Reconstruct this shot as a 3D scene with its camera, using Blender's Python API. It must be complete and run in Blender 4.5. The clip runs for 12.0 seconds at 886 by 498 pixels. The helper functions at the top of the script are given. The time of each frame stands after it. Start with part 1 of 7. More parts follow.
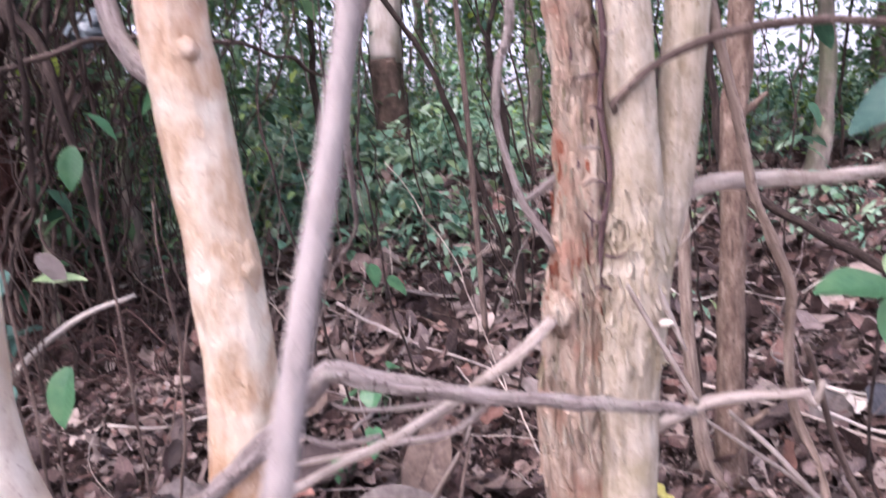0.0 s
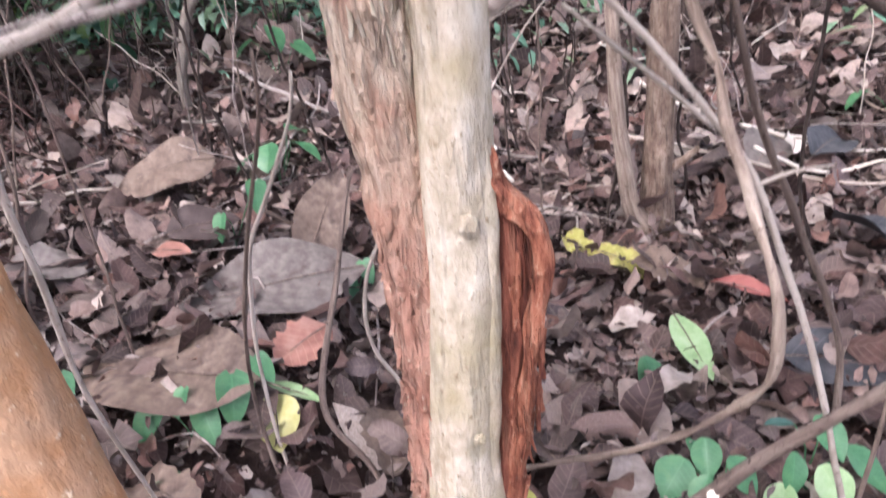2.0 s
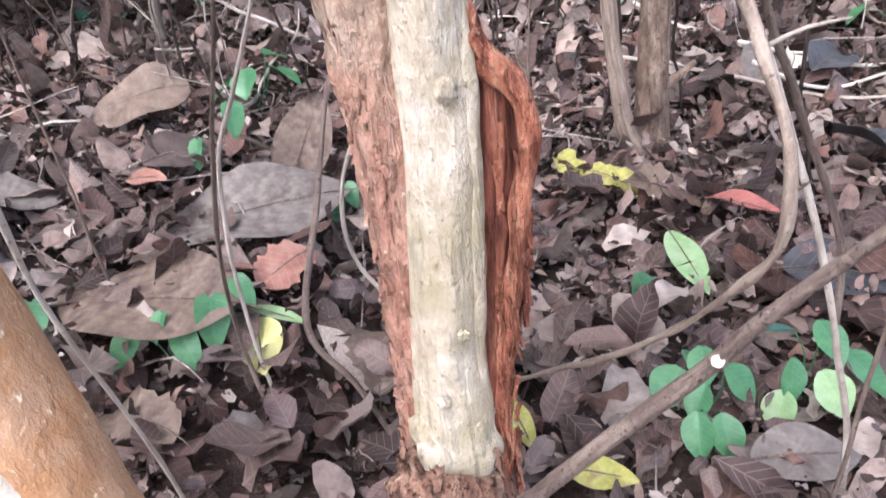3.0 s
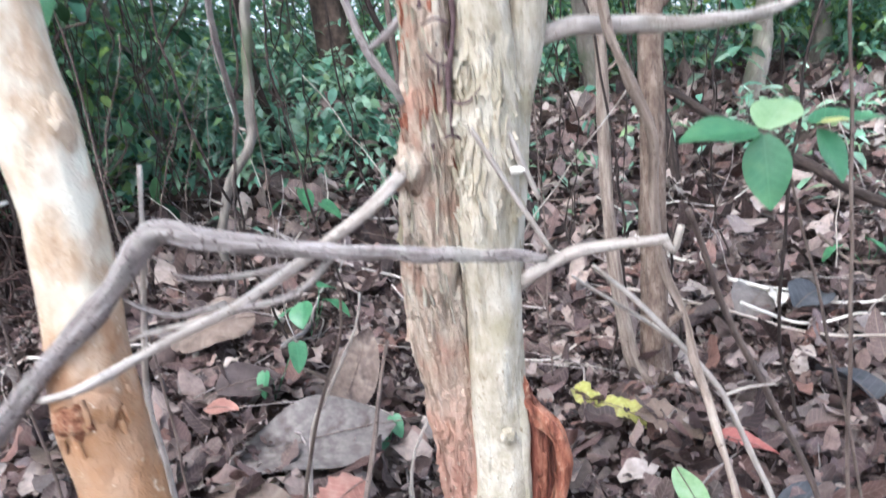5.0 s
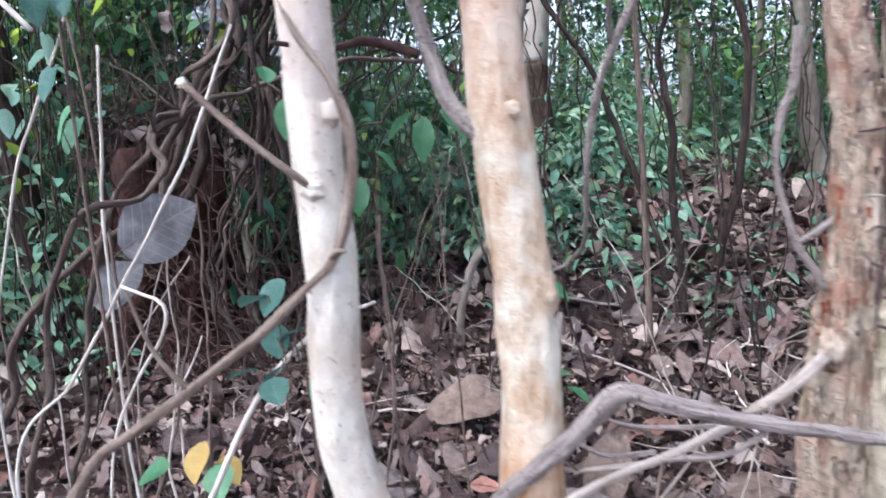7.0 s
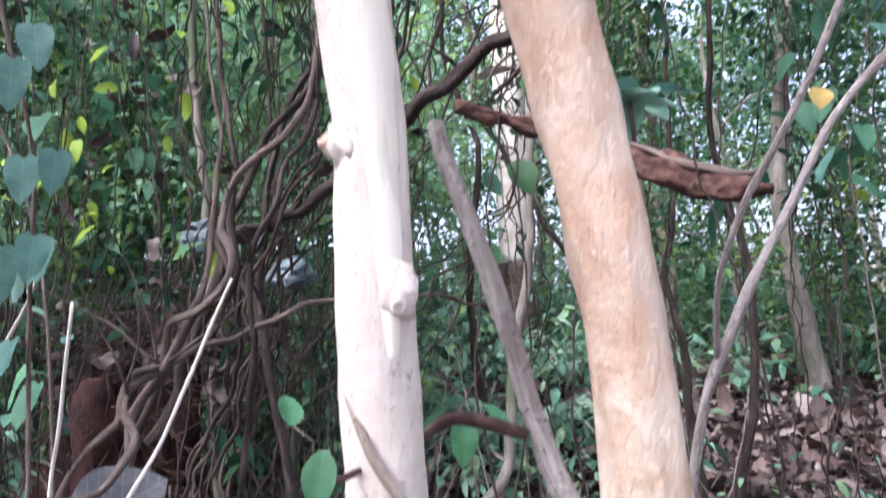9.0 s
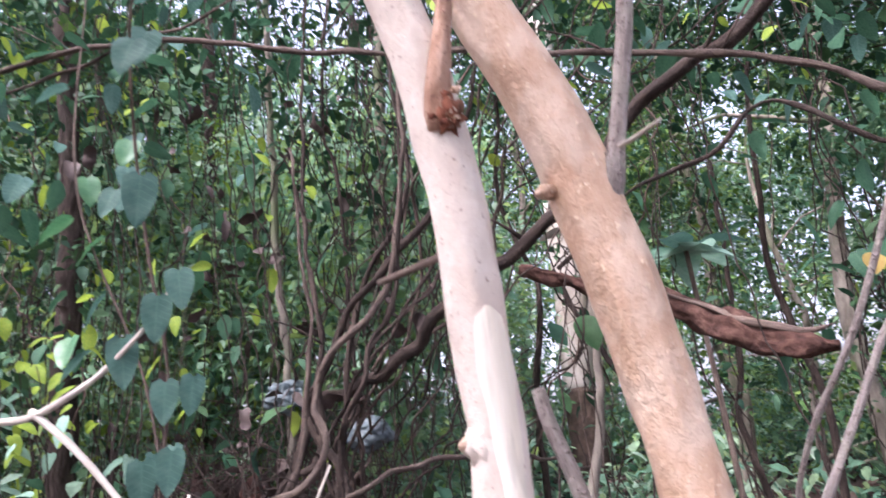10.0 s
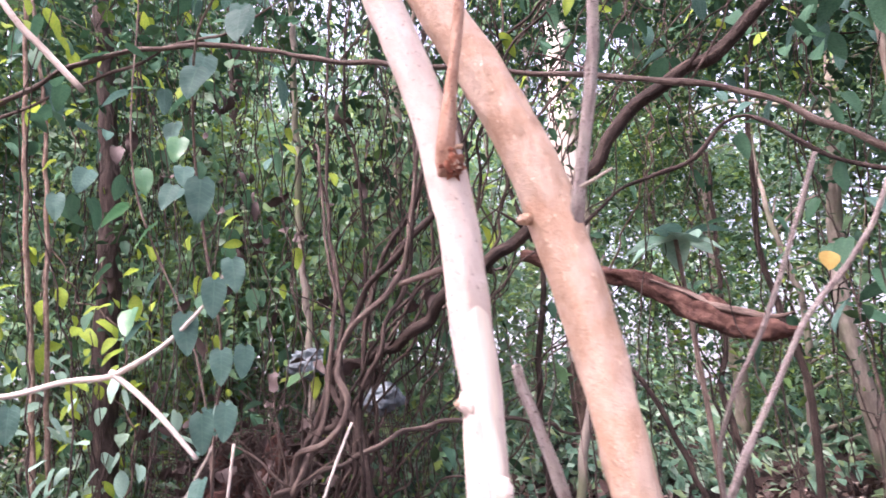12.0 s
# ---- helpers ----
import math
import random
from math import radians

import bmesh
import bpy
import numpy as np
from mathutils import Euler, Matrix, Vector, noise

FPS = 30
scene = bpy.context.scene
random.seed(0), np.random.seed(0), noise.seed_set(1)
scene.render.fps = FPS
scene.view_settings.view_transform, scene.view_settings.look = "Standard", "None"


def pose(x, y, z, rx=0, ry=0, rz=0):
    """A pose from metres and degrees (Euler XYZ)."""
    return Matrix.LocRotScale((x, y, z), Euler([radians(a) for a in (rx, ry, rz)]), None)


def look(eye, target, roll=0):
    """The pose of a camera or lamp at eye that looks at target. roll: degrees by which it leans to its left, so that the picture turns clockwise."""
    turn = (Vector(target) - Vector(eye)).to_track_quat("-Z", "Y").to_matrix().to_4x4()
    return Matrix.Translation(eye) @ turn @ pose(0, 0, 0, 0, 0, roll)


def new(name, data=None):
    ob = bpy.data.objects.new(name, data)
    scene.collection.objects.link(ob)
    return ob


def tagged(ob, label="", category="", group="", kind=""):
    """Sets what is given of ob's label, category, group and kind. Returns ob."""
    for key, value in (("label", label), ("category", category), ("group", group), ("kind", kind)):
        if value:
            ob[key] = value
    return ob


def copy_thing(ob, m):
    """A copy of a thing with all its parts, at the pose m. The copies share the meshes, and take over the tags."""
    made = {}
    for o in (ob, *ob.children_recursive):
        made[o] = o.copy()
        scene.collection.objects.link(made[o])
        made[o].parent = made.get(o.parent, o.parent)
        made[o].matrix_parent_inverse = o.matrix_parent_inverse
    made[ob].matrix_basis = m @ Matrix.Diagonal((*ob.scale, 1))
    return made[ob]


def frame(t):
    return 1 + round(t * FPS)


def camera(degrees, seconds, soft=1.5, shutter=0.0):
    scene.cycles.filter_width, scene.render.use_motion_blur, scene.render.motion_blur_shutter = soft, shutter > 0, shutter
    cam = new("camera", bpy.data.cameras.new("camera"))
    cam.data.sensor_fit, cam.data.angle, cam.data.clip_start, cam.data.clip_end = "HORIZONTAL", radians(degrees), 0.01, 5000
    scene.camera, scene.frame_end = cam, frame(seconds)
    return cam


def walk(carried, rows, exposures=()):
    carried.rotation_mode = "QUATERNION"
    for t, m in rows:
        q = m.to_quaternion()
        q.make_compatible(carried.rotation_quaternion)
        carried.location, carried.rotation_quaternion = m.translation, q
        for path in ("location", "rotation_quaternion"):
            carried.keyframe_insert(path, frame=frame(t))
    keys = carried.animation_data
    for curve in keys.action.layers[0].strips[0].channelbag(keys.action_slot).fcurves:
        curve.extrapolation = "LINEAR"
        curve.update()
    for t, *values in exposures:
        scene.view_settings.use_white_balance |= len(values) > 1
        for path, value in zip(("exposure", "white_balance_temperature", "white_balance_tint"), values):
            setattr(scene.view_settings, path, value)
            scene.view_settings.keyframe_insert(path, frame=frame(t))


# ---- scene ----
cam = camera(65.4, 12.0, soft=1.5, shutter=0.5)
PATH = [
    (0, (0.162, 0.022, 1.024), (-0.035, 1.98, 0.668), -4.2),
    (0.5, (0.197, 0.045, 0.952), (0.075, 1.974, 0.439), -3.6),
    (1, (0.238, 0.092, 0.872), (0.121, 1.996, 0.277), -3.3),
    (1.5, (0.273, 0.142, 0.826), (0.152, 2.012, 0.137), -4.2),
    (2, (0.283, 0.186, 0.769), (0.158, 1.991, -0.083), -6.1),
    (2.5, (0.287, 0.209, 0.706), (0.166, 1.944, -0.281), -7.0),
    (2.7, (0.288, 0.21, 0.693), (0.17, 1.93, -0.323), -7.3),
    (4.3, (0.28, 0.129, 0.838), (0.162, 2.015, 0.180), -7.0),
    (4.5, (0.277, 0.112, 0.864), (0.170, 2.0, 0.218), -6.6),
    (5, (0.26, 0.043, 0.932), (0.156, 1.967, 0.398), -6.2),
    (5.5, (0.234, -0.045, 1.01), (0.086, 1.902, 0.585), -5.5),
    (6, (0.157, -0.084, 1.041), (-0.089, 1.863, 0.651), -5.3),
    (6.5, (0.105, -0.096, 1.062), (-0.362, 1.815, 0.711), -4.1),
    (7, (0.02, -0.081, 1.085), (-0.528, 1.81, 0.748), -4.3),
    (7.2, (-0.03, -0.07, 1.09), (-0.538, 1.852, 0.926), -4.2),
    (8.8, (-0.138, 0.118, 1.242), (-0.593, 2.063, 1.346), -3.5),
    (9, (-0.131, 0.111, 1.259), (-0.574, 2.054, 1.433), -3.4),
    (9.5, (-0.124, 0.04, 1.323), (-0.579, 1.945, 1.712), -4.7),
    (10, (-0.133, -0.034, 1.378), (-0.686, 1.818, 1.893), -5.5),
    (10.5, (-0.161, -0.099, 1.386), (-0.777, 1.726, 1.922), -4.5),
    (11, (-0.186, -0.165, 1.389), (-0.859, 1.654, 1.874), -4.4),
    (11.5, (-0.136, -0.228, 1.384), (-0.764, 1.611, 1.849), -5.1),
    (12, (-0.053, -0.253, 1.37), (-0.652, 1.605, 1.803), -4.0),
]
walk(cam, [(t, look(eye, target, roll)) for t, eye, target, roll in PATH],
     exposures=[(0, 1.68, 5740, 34), (2.5, 1.95, 5600, 17), (4.3, 2.03, 5250, 11), (5, 2.00, 5170, 8), (7, 1.64, 5200, 14), (9, 1.80, 5330, 17), (10, 1.68, 5680, 24), (11.5, 1.80, 5930, 33), (12, 1.98, 6020, 36)])

# ---------------------------------------------------------------- light
SUN_EL, SUN_AZ = 54.0, 212.0
world = bpy.data.worlds.new("world")
scene.world = world
world.use_nodes = True
wn = world.node_tree.nodes
sky = wn.new("ShaderNodeTexSky")
sky.sky_type = "NISHITA"
sky.sun_disc = False
sky.sun_elevation, sky.sun_rotation = radians(SUN_EL), radians(SUN_AZ)
sky.air_density, sky.dust_density, sky.ozone_density = 0.8, 10.0, 0.3
wn["Background"].inputs[1].default_value = 0.15
# a bright overcast veil over the whole sky
veil = wn.new("ShaderNodeMix")
veil.data_type, veil.blend_type = "RGBA", "ADD"
veil.inputs[0].default_value = 1.0
veil.inputs[7].default_value = (2.05, 2.0, 2.05, 1)
world.node_tree.links.new(sky.outputs[0], veil.inputs[6])
world.node_tree.links.new(veil.outputs[2], wn["Background"].inputs[0])
sun_data = bpy.data.lights.new("sun", "SUN")
sun_data.energy, sun_data.angle, sun_data.color = 2.3, radians(14), (1.0, 0.94, 0.86)
sun = new("sun", sun_data)
_a, _e = radians(SUN_AZ), radians(SUN_EL)
sun.matrix_world = look((0, 0, 20), Vector((0, 0, 20)) - Vector((math.sin(_a) * math.cos(_e), math.cos(_a) * math.cos(_e), math.sin(_e))))

rng = np.random.default_rng(7)


# ---------------------------------------------------------------- materials
def mat(name, cols, scale=30.0, stretch=(1, 1, 1), bump=0.3, rough=0.75, pick="", patch=None, patch_scale=6.0, patch_cut=0.55,
        trans=0.0, spec=0.3, veins=False, bump_dist=0.004, detail=7.0, lighten=None, speck=None, fissure=0.0, low=None, high=None, fibre=0.0):
    """A two-scale procedural surface. pick: '' noise over the colours, 'island' or 'object' a colour for each piece. fibre: stretch along a stem's own length."""
    m = bpy.data.materials.new(name)
    m.use_nodes = True
    nt = m.node_tree
    N, L = nt.nodes, nt.links
    bsdf, out = N["Principled BSDF"], N["Material Output"]
    tc = N.new("ShaderNodeTexCoord")
    mp = N.new("ShaderNodeMapping")
    mp.inputs["Scale"].default_value = stretch
    if fibre:
        ga_ = N.new("ShaderNodeAttribute")
        ga_.attribute_name = "grain"
        mp.inputs["Scale"].default_value = (1, 1, fibre)
        L.new(ga_.outputs["Vector"], mp.inputs[0])
    else:
        L.new(tc.outputs["Object"], mp.inputs[0])
    n1 = N.new("ShaderNodeTexNoise")
    n1.inputs["Scale"].default_value, n1.inputs["Detail"].default_value, n1.inputs["Roughness"].default_value = scale, detail, 0.65
    L.new(mp.outputs[0], n1.inputs["Vector"])
    ramp = N.new("ShaderNodeValToRGB")
    el = ramp.color_ramp.elements
    while len(el) < len(cols):
        el.new(0.5)
    lo, hi = (0.0, 1.0) if pick else (0.32, 0.70)
    for k, c in enumerate(cols):
        el[k].position = lo + (hi - lo) * k / max(1, len(cols) - 1)
        el[k].color = (*c, 1)
    if pick == "island":
        g = N.new("ShaderNodeNewGeometry")
        L.new(g.outputs["Random Per Island"], ramp.inputs[0])
    elif pick == "object":
        g = N.new("ShaderNodeObjectInfo")
        L.new(g.outputs["Random"], ramp.inputs[0])
    else:
        L.new(n1.outputs["Fac"], ramp.inputs[0])
    colour = ramp.outputs["Color"]
    if pick:
        mx = N.new("ShaderNodeMix")
        mx.data_type, mx.blend_type = "RGBA", "MULTIPLY"
        mx.inputs[0].default_value = 1.0
        r2 = N.new("ShaderNodeValToRGB")
        r2.color_ramp.elements[0].position, r2.color_ramp.elements[1].position = 0.3, 0.7
        r2.color_ramp.elements[0].color, r2.color_ramp.elements[1].color = (0.55, 0.52, 0.5, 1), (1.25, 1.22, 1.2, 1)
        L.new(n1.outputs["Fac"], r2.inputs[0])
        L.new(colour, mx.inputs[6])
        L.new(r2.outputs[0], mx.inputs[7])
        colour = mx.outputs[2]
    if patch:
        n2 = N.new("ShaderNodeTexNoise")
        n2.inputs["Scale"].default_value, n2.inputs["Detail"].default_value = patch_scale, 5.0
        L.new(tc.outputs["Object"], n2.inputs["Vector"])
        r3 = N.new("ShaderNodeValToRGB")
        r3.color_ramp.elements[0].position, r3.color_ramp.elements[1].position = patch_cut - 0.08, patch_cut + 0.1
        L.new(n2.outputs["Fac"], r3.inputs[0])
        mx = N.new("ShaderNodeMix")
        mx.data_type, mx.blend_type = "RGBA", "MIX"
        L.new(r3.outputs[0], mx.inputs[0])
        L.new(colour, mx.inputs[6])
        mx.inputs[7].default_value = (*patch, 1)
        colour = mx.outputs[2]
    for limit, tint, share, flip in ([(low[0], low[1], low[2] if len(low) > 2 else 0.72, False)] if low else []) + ([(*high, True)] if high else []):
        # another bark colour below a height, another tint above one, with a ragged limit
        sp = N.new("ShaderNodeSeparateXYZ")
        L.new(tc.outputs["Object"], sp.inputs[0])
        nl = N.new("ShaderNodeTexNoise")
        nl.inputs["Scale"].default_value = 22.0
        L.new(tc.outputs["Object"], nl.inputs["Vector"])
        ma = N.new("ShaderNodeMath")
        ma.operation = "MULTIPLY_ADD"
        L.new(nl.outputs["Fac"], ma.inputs[0])
        ma.inputs[1].default_value = 0.16
        L.new(sp.outputs[2], ma.inputs[2])
        mr = N.new("ShaderNodeMapRange")
        mr.inputs["From Min"].default_value, mr.inputs["From Max"].default_value = limit + 0.05, limit + (0.25 if flip else 0.17)
        mr.inputs["To Min"].default_value, mr.inputs["To Max"].default_value = (0.0, share) if flip else (share, 0.0)
        L.new(ma.outputs[0], mr.inputs["Value"])
        mx = N.new("ShaderNodeMix")
        mx.data_type, mx.blend_type = "RGBA", "MIX"
        L.new(mr.outputs[0], mx.inputs[0])
        L.new(colour, mx.inputs[6])
        mx.inputs[7].default_value = (*tint, 1)
        colour = mx.outputs[2]
    if veins:
        sep = N.new("ShaderNodeSeparateXYZ")
        L.new(tc.outputs["UV"], sep.inputs[0])

        def math_node(op, a, b=None):
            k = N.new("ShaderNodeMath")
            k.operation = op
            for i, v in enumerate((a, b)):
                if v is None:
                    continue
                if isinstance(v, (int, float)):
                    k.inputs[i].default_value = v
                else:
                    L.new(v, k.inputs[i])
            return k.outputs[0]

        v = math_node("ABSOLUTE", math_node("SUBTRACT", sep.outputs[1], 0.5))
        side = math_node("SINE", math_node("MULTIPLY", math_node("SUBTRACT", sep.outputs[0], math_node("MULTIPLY", v, 0.5)), 50.0))
        line = math_node("GREATER_THAN", side, 0.93)
        mid = math_node("LESS_THAN", v, 0.018)
        both = math_node("MULTIPLY", math_node("MAXIMUM", line, mid), 0.24)
        mx = N.new("ShaderNodeMix")
        mx.data_type, mx.blend_type = "RGBA", "MIX"
        L.new(both, mx.inputs[0])
        L.new(colour, mx.inputs[6])
        mx.inputs[7].default_value = (*(lighten or (0.25, 0.32, 0.15)), 1)
        colour = mx.outputs[2]
    height = n1.outputs["Fac"]
    if speck:
        # small warts and pores: colour, scale, share
        vo = N.new("ShaderNodeTexNoise")
        vo.inputs["Scale"].default_value, vo.inputs["Detail"].default_value, vo.inputs["Roughness"].default_value = speck[1], 3.0, 0.7
        mp2 = N.new("ShaderNodeMapping")
        mp2.inputs["Scale"].default_value = (1, 1, 0.8)
        L.new(tc.outputs["Object"], mp2.inputs[0])
        L.new(mp2.outputs[0], vo.inputs["Vector"])
        rs = N.new("ShaderNodeValToRGB")
        rs.color_ramp.elements[0].position, rs.color_ramp.elements[1].position = speck[2], speck[2] + 0.09
        L.new(vo.outputs["Fac"], rs.inputs[0])
        mx = N.new("ShaderNodeMix")
        mx.data_type, mx.blend_type = "RGBA", "MIX"
        L.new(rs.outputs[0], mx.inputs[0])
        L.new(colour, mx.inputs[6])
        mx.inputs[7].default_value = (*speck[0], 1)
        colour = mx.outputs[2]
        ad = N.new("ShaderNodeMath")
        ad.operation = "ADD"
        L.new(height, ad.inputs[0])
        L.new(vo.outputs["Fac"], ad.inputs[1])
        height = ad.outputs[0]
    if fissure:
        nf = N.new("ShaderNodeTexNoise")
        nf.inputs["Scale"].default_value, nf.inputs["Detail"].default_value = 120.0, 4.0
        mp3 = N.new("ShaderNodeMapping")
        mp3.inputs["Scale"].default_value = (1, 1, 0.09)
        L.new(tc.outputs["Object"], mp3.inputs[0])
        L.new(mp3.outputs[0], nf.inputs["Vector"])
        rf_ = N.new("ShaderNodeValToRGB")
        rf_.color_ramp.elements[0].position, rf_.color_ramp.elements[1].position = 0.36, 0.47
        rf_.color_ramp.elements[0].color = (1 - fissure, 1 - fissure, 1 - fissure, 1)
        L.new(nf.outputs["Fac"], rf_.inputs[0])
        mx = N.new("ShaderNodeMix")
        mx.data_type, mx.blend_type = "RGBA", "MULTIPLY"
        mx.inputs[0].default_value = 1.0
        L.new(colour, mx.inputs[6])
        L.new(rf_.outputs[0], mx.inputs[7])
        colour = mx.outputs[2]
        ad = N.new("ShaderNodeMath")
        ad.operation = "ADD"
        L.new(height, ad.inputs[0])
        L.new(rf_.outputs[0], ad.inputs[1])
        height = ad.outputs[0]
    L.new(colour, bsdf.inputs["Base Color"])
    bsdf.inputs["Roughness"].default_value = rough
    bsdf.inputs["Specular IOR Level"].default_value = spec
    if bump:
        bp = N.new("ShaderNodeBump")
        bp.inputs["Strength"].default_value, bp.inputs["Distance"].default_value = bump, bump_dist
        L.new(height, bp.inputs["Height"])
        L.new(bp.outputs[0], bsdf.inputs["Normal"])
    if trans:
        tr = N.new("ShaderNodeBsdfTranslucent")
        L.new(colour, tr.inputs[0])
        ms = N.new("ShaderNodeMixShader")
        ms.inputs[0].default_value = trans
        L.new(bsdf.outputs[0], ms.inputs[1])
        L.new(tr.outputs[0], ms.inputs[2])
        L.new(ms.outputs[0], out.inputs[0])
    return m


BARK_CREAM = mat("cream_bark", [(0.38, 0.315, 0.215), (0.55, 0.485, 0.37), (0.70, 0.65, 0.54)], 60, (1, 1, 0.6), 0.9, 0.8, patch=(0.40, 0.345, 0.22), patch_scale=14, patch_cut=0.56, speck=((0.30, 0.235, 0.15), 170, 0.60), fissure=0.22)
BARK_RED = mat("red_flaking_bark", [(0.40, 0.27, 0.19), (0.63, 0.50, 0.375), (0.80, 0.72, 0.58)], 85, (1, 1, 0.16), 1.0, 0.8, patch=(0.50, 0.30, 0.21), patch_scale=22, patch_cut=0.57, bump_dist=0.01, speck=((0.72, 0.60, 0.45), 150, 0.62), fissure=0.32, low=(0.55, (0.46, 0.195, 0.135), 0.66))
BARK_BASE = mat("cracked_foot_bark", [(0.16, 0.075, 0.05), (0.33, 0.19, 0.13), (0.50, 0.35, 0.25)], 60, (1, 1, 0.5), 1.0, 0.9, bump_dist=0.012, speck=((0.09, 0.04, 0.03), 110, 0.56), fissure=0.45)
BARK_TORN = mat("torn_red_bark", [(0.14, 0.04, 0.025), (0.40, 0.15, 0.085), (0.58, 0.31, 0.20)], 80, (1, 1, 0.22), 1.0, 0.8, bump_dist=0.008, speck=((0.56, 0.32, 0.21), 170, 0.60), fissure=0.35)
BARK_ORANGE = mat("orange_smooth_bark", [(0.46, 0.29, 0.17), (0.63, 0.48, 0.32), (0.80, 0.71, 0.56)], 60, (1, 1, 0.45), 0.9, 0.45, patch=(0.80, 0.73, 0.58), patch_scale=24, patch_cut=0.53, speck=((0.80, 0.66, 0.48), 95, 0.62), low=(0.71, (0.40, 0.185, 0.07), 0.78), high=(1.08, (0.58, 0.36, 0.25), 0.58), spec=0.4)
BARK_WHITE = mat("pale_smooth_bark", [(0.56, 0.49, 0.40), (0.72, 0.67, 0.56), (0.82, 0.79, 0.70)], 45, (1, 1, 0.7), 0.5, 0.6, patch=(0.58, 0.49, 0.38), patch_scale=12, patch_cut=0.58, speck=((0.36, 0.26, 0.20), 160, 0.61), high=(1.05, (0.66, 0.545, 0.475), 0.55))
WOOD_BARE = mat("bare_peeled_wood", [(0.74, 0.66, 0.52), (0.88, 0.83, 0.73)], 50, (1, 1, 0.08), 0.3, 0.6, fissure=0.15)
WOOD_CUT = mat("cut_wood_face", [(0.22, 0.07, 0.035), (0.46, 0.22, 0.12), (0.64, 0.46, 0.30)], 130, (1, 1, 1), 1.0, 0.85, bump_dist=0.008, speck=((0.15, 0.05, 0.03), 160, 0.58))
WOOD_GREY = mat("weathered_grey_wood", [(0.17, 0.138, 0.125), (0.35, 0.30, 0.275), (0.52, 0.465, 0.43)], 130, (1, 1, 1), 1.0, 0.88, speck=((0.13, 0.10, 0.09), 190, 0.58), patch=(0.38, 0.345, 0.30), patch_scale=30, patch_cut=0.58, bump_dist=0.006, fibre=0.1)
WOOD_PALE = mat("bleached_dead_wood", [(0.26, 0.21, 0.17), (0.48, 0.42, 0.36), (0.64, 0.59, 0.52)], 80, (1, 1, 0.5), 0.8, 0.8, speck=((0.20, 0.15, 0.12), 200, 0.60), patch=(0.32, 0.27, 0.22), patch_scale=20, patch_cut=0.58, fibre=0.12)
WOOD_WHITE = mat("bleached_white_stick", [(0.42, 0.37, 0.31), (0.60, 0.55, 0.48), (0.74, 0.70, 0.63)], 80, (1, 1, 0.5), 0.6, 0.8, speck=((0.30, 0.24, 0.19), 200, 0.62), fibre=0.12)
WOOD_BROWN = mat("brown_twig_bark", [(0.07, 0.05, 0.042), (0.155, 0.115, 0.094), (0.27, 0.215, 0.175)], 90, (1, 1, 0.6), 0.9, 0.85, speck=((0.05, 0.035, 0.028), 200, 0.6), fibre=0.14)
VINE_BARK = mat("tan_vine_bark", [(0.13, 0.095, 0.072), (0.27, 0.21, 0.165), (0.42, 0.35, 0.285)], 90, (1, 1, 0.5), 0.9, 0.85, speck=((0.10, 0.07, 0.05), 190, 0.6), fibre=0.14)
DARK_VINE = mat("dark_purple_vine_bark", [(0.06, 0.036, 0.038), (0.14, 0.088, 0.088), (0.26, 0.18, 0.17)], 90, (1, 1, 0.5), 1.0, 0.85, speck=((0.04, 0.025, 0.025), 190, 0.6), fibre=0.15)
SHOOT_BARK = mat("reddish_shoot_bark", [(0.26, 0.135, 0.085), (0.42, 0.25, 0.17), (0.56, 0.39, 0.29)], 90, (1, 1, 0.5), 0.8, 0.7, speck=((0.20, 0.10, 0.07), 160, 0.6), fibre=0.3)
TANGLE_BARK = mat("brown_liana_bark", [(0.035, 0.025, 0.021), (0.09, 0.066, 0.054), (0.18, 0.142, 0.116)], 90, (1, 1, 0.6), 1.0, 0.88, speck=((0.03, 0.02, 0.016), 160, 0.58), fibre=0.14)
# near-black brown: the tangle's shade is put into this bark colour
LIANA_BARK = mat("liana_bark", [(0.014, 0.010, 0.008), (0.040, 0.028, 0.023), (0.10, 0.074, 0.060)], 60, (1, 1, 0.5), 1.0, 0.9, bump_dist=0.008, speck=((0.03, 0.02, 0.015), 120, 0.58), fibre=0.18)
POST_BARK = mat("brown_rough_bark", [(0.11, 0.07, 0.052), (0.22, 0.16, 0.12), (0.36, 0.285, 0.225)], 50, (1, 1, 0.4), 1.0, 0.9, bump_dist=0.008, speck=((0.12, 0.075, 0.05), 120, 0.58), fissure=0.3)
TREE_BARK = mat("grey_tree_bark", [(0.10, 0.085, 0.07), (0.22, 0.19, 0.16), (0.38, 0.34, 0.29)], 14, (1, 1, 0.3), 0.8, 0.9, patch=(0.12, 0.14, 0.08), patch_scale=3, bump_dist=0.02)
MUD_BARK = mat("muddy_bark", [(0.035, 0.025, 0.02), (0.085, 0.06, 0.048), (0.16, 0.115, 0.092)], 12, (1, 1, 1), 1.0, 0.95, bump_dist=0.02)
FAR_PALE = mat("pale_far_bark", [(0.34, 0.30, 0.27), (0.50, 0.46, 0.42), (0.6, 0.56, 0.52)], 8, (1, 1, 0.3), 0.5, 0.9, patch=(0.3, 0.25, 0.2), patch_scale=3)
# red inner bark, darker than the torn bark to paint a hollow's shade
BARK_INNER = mat("dark_inner_bark", [(0.07, 0.022, 0.015), (0.24, 0.082, 0.05), (0.44, 0.20, 0.125)], 90, (1, 1, 0.2), 1.0, 0.9, bump_dist=0.008, fissure=0.4)
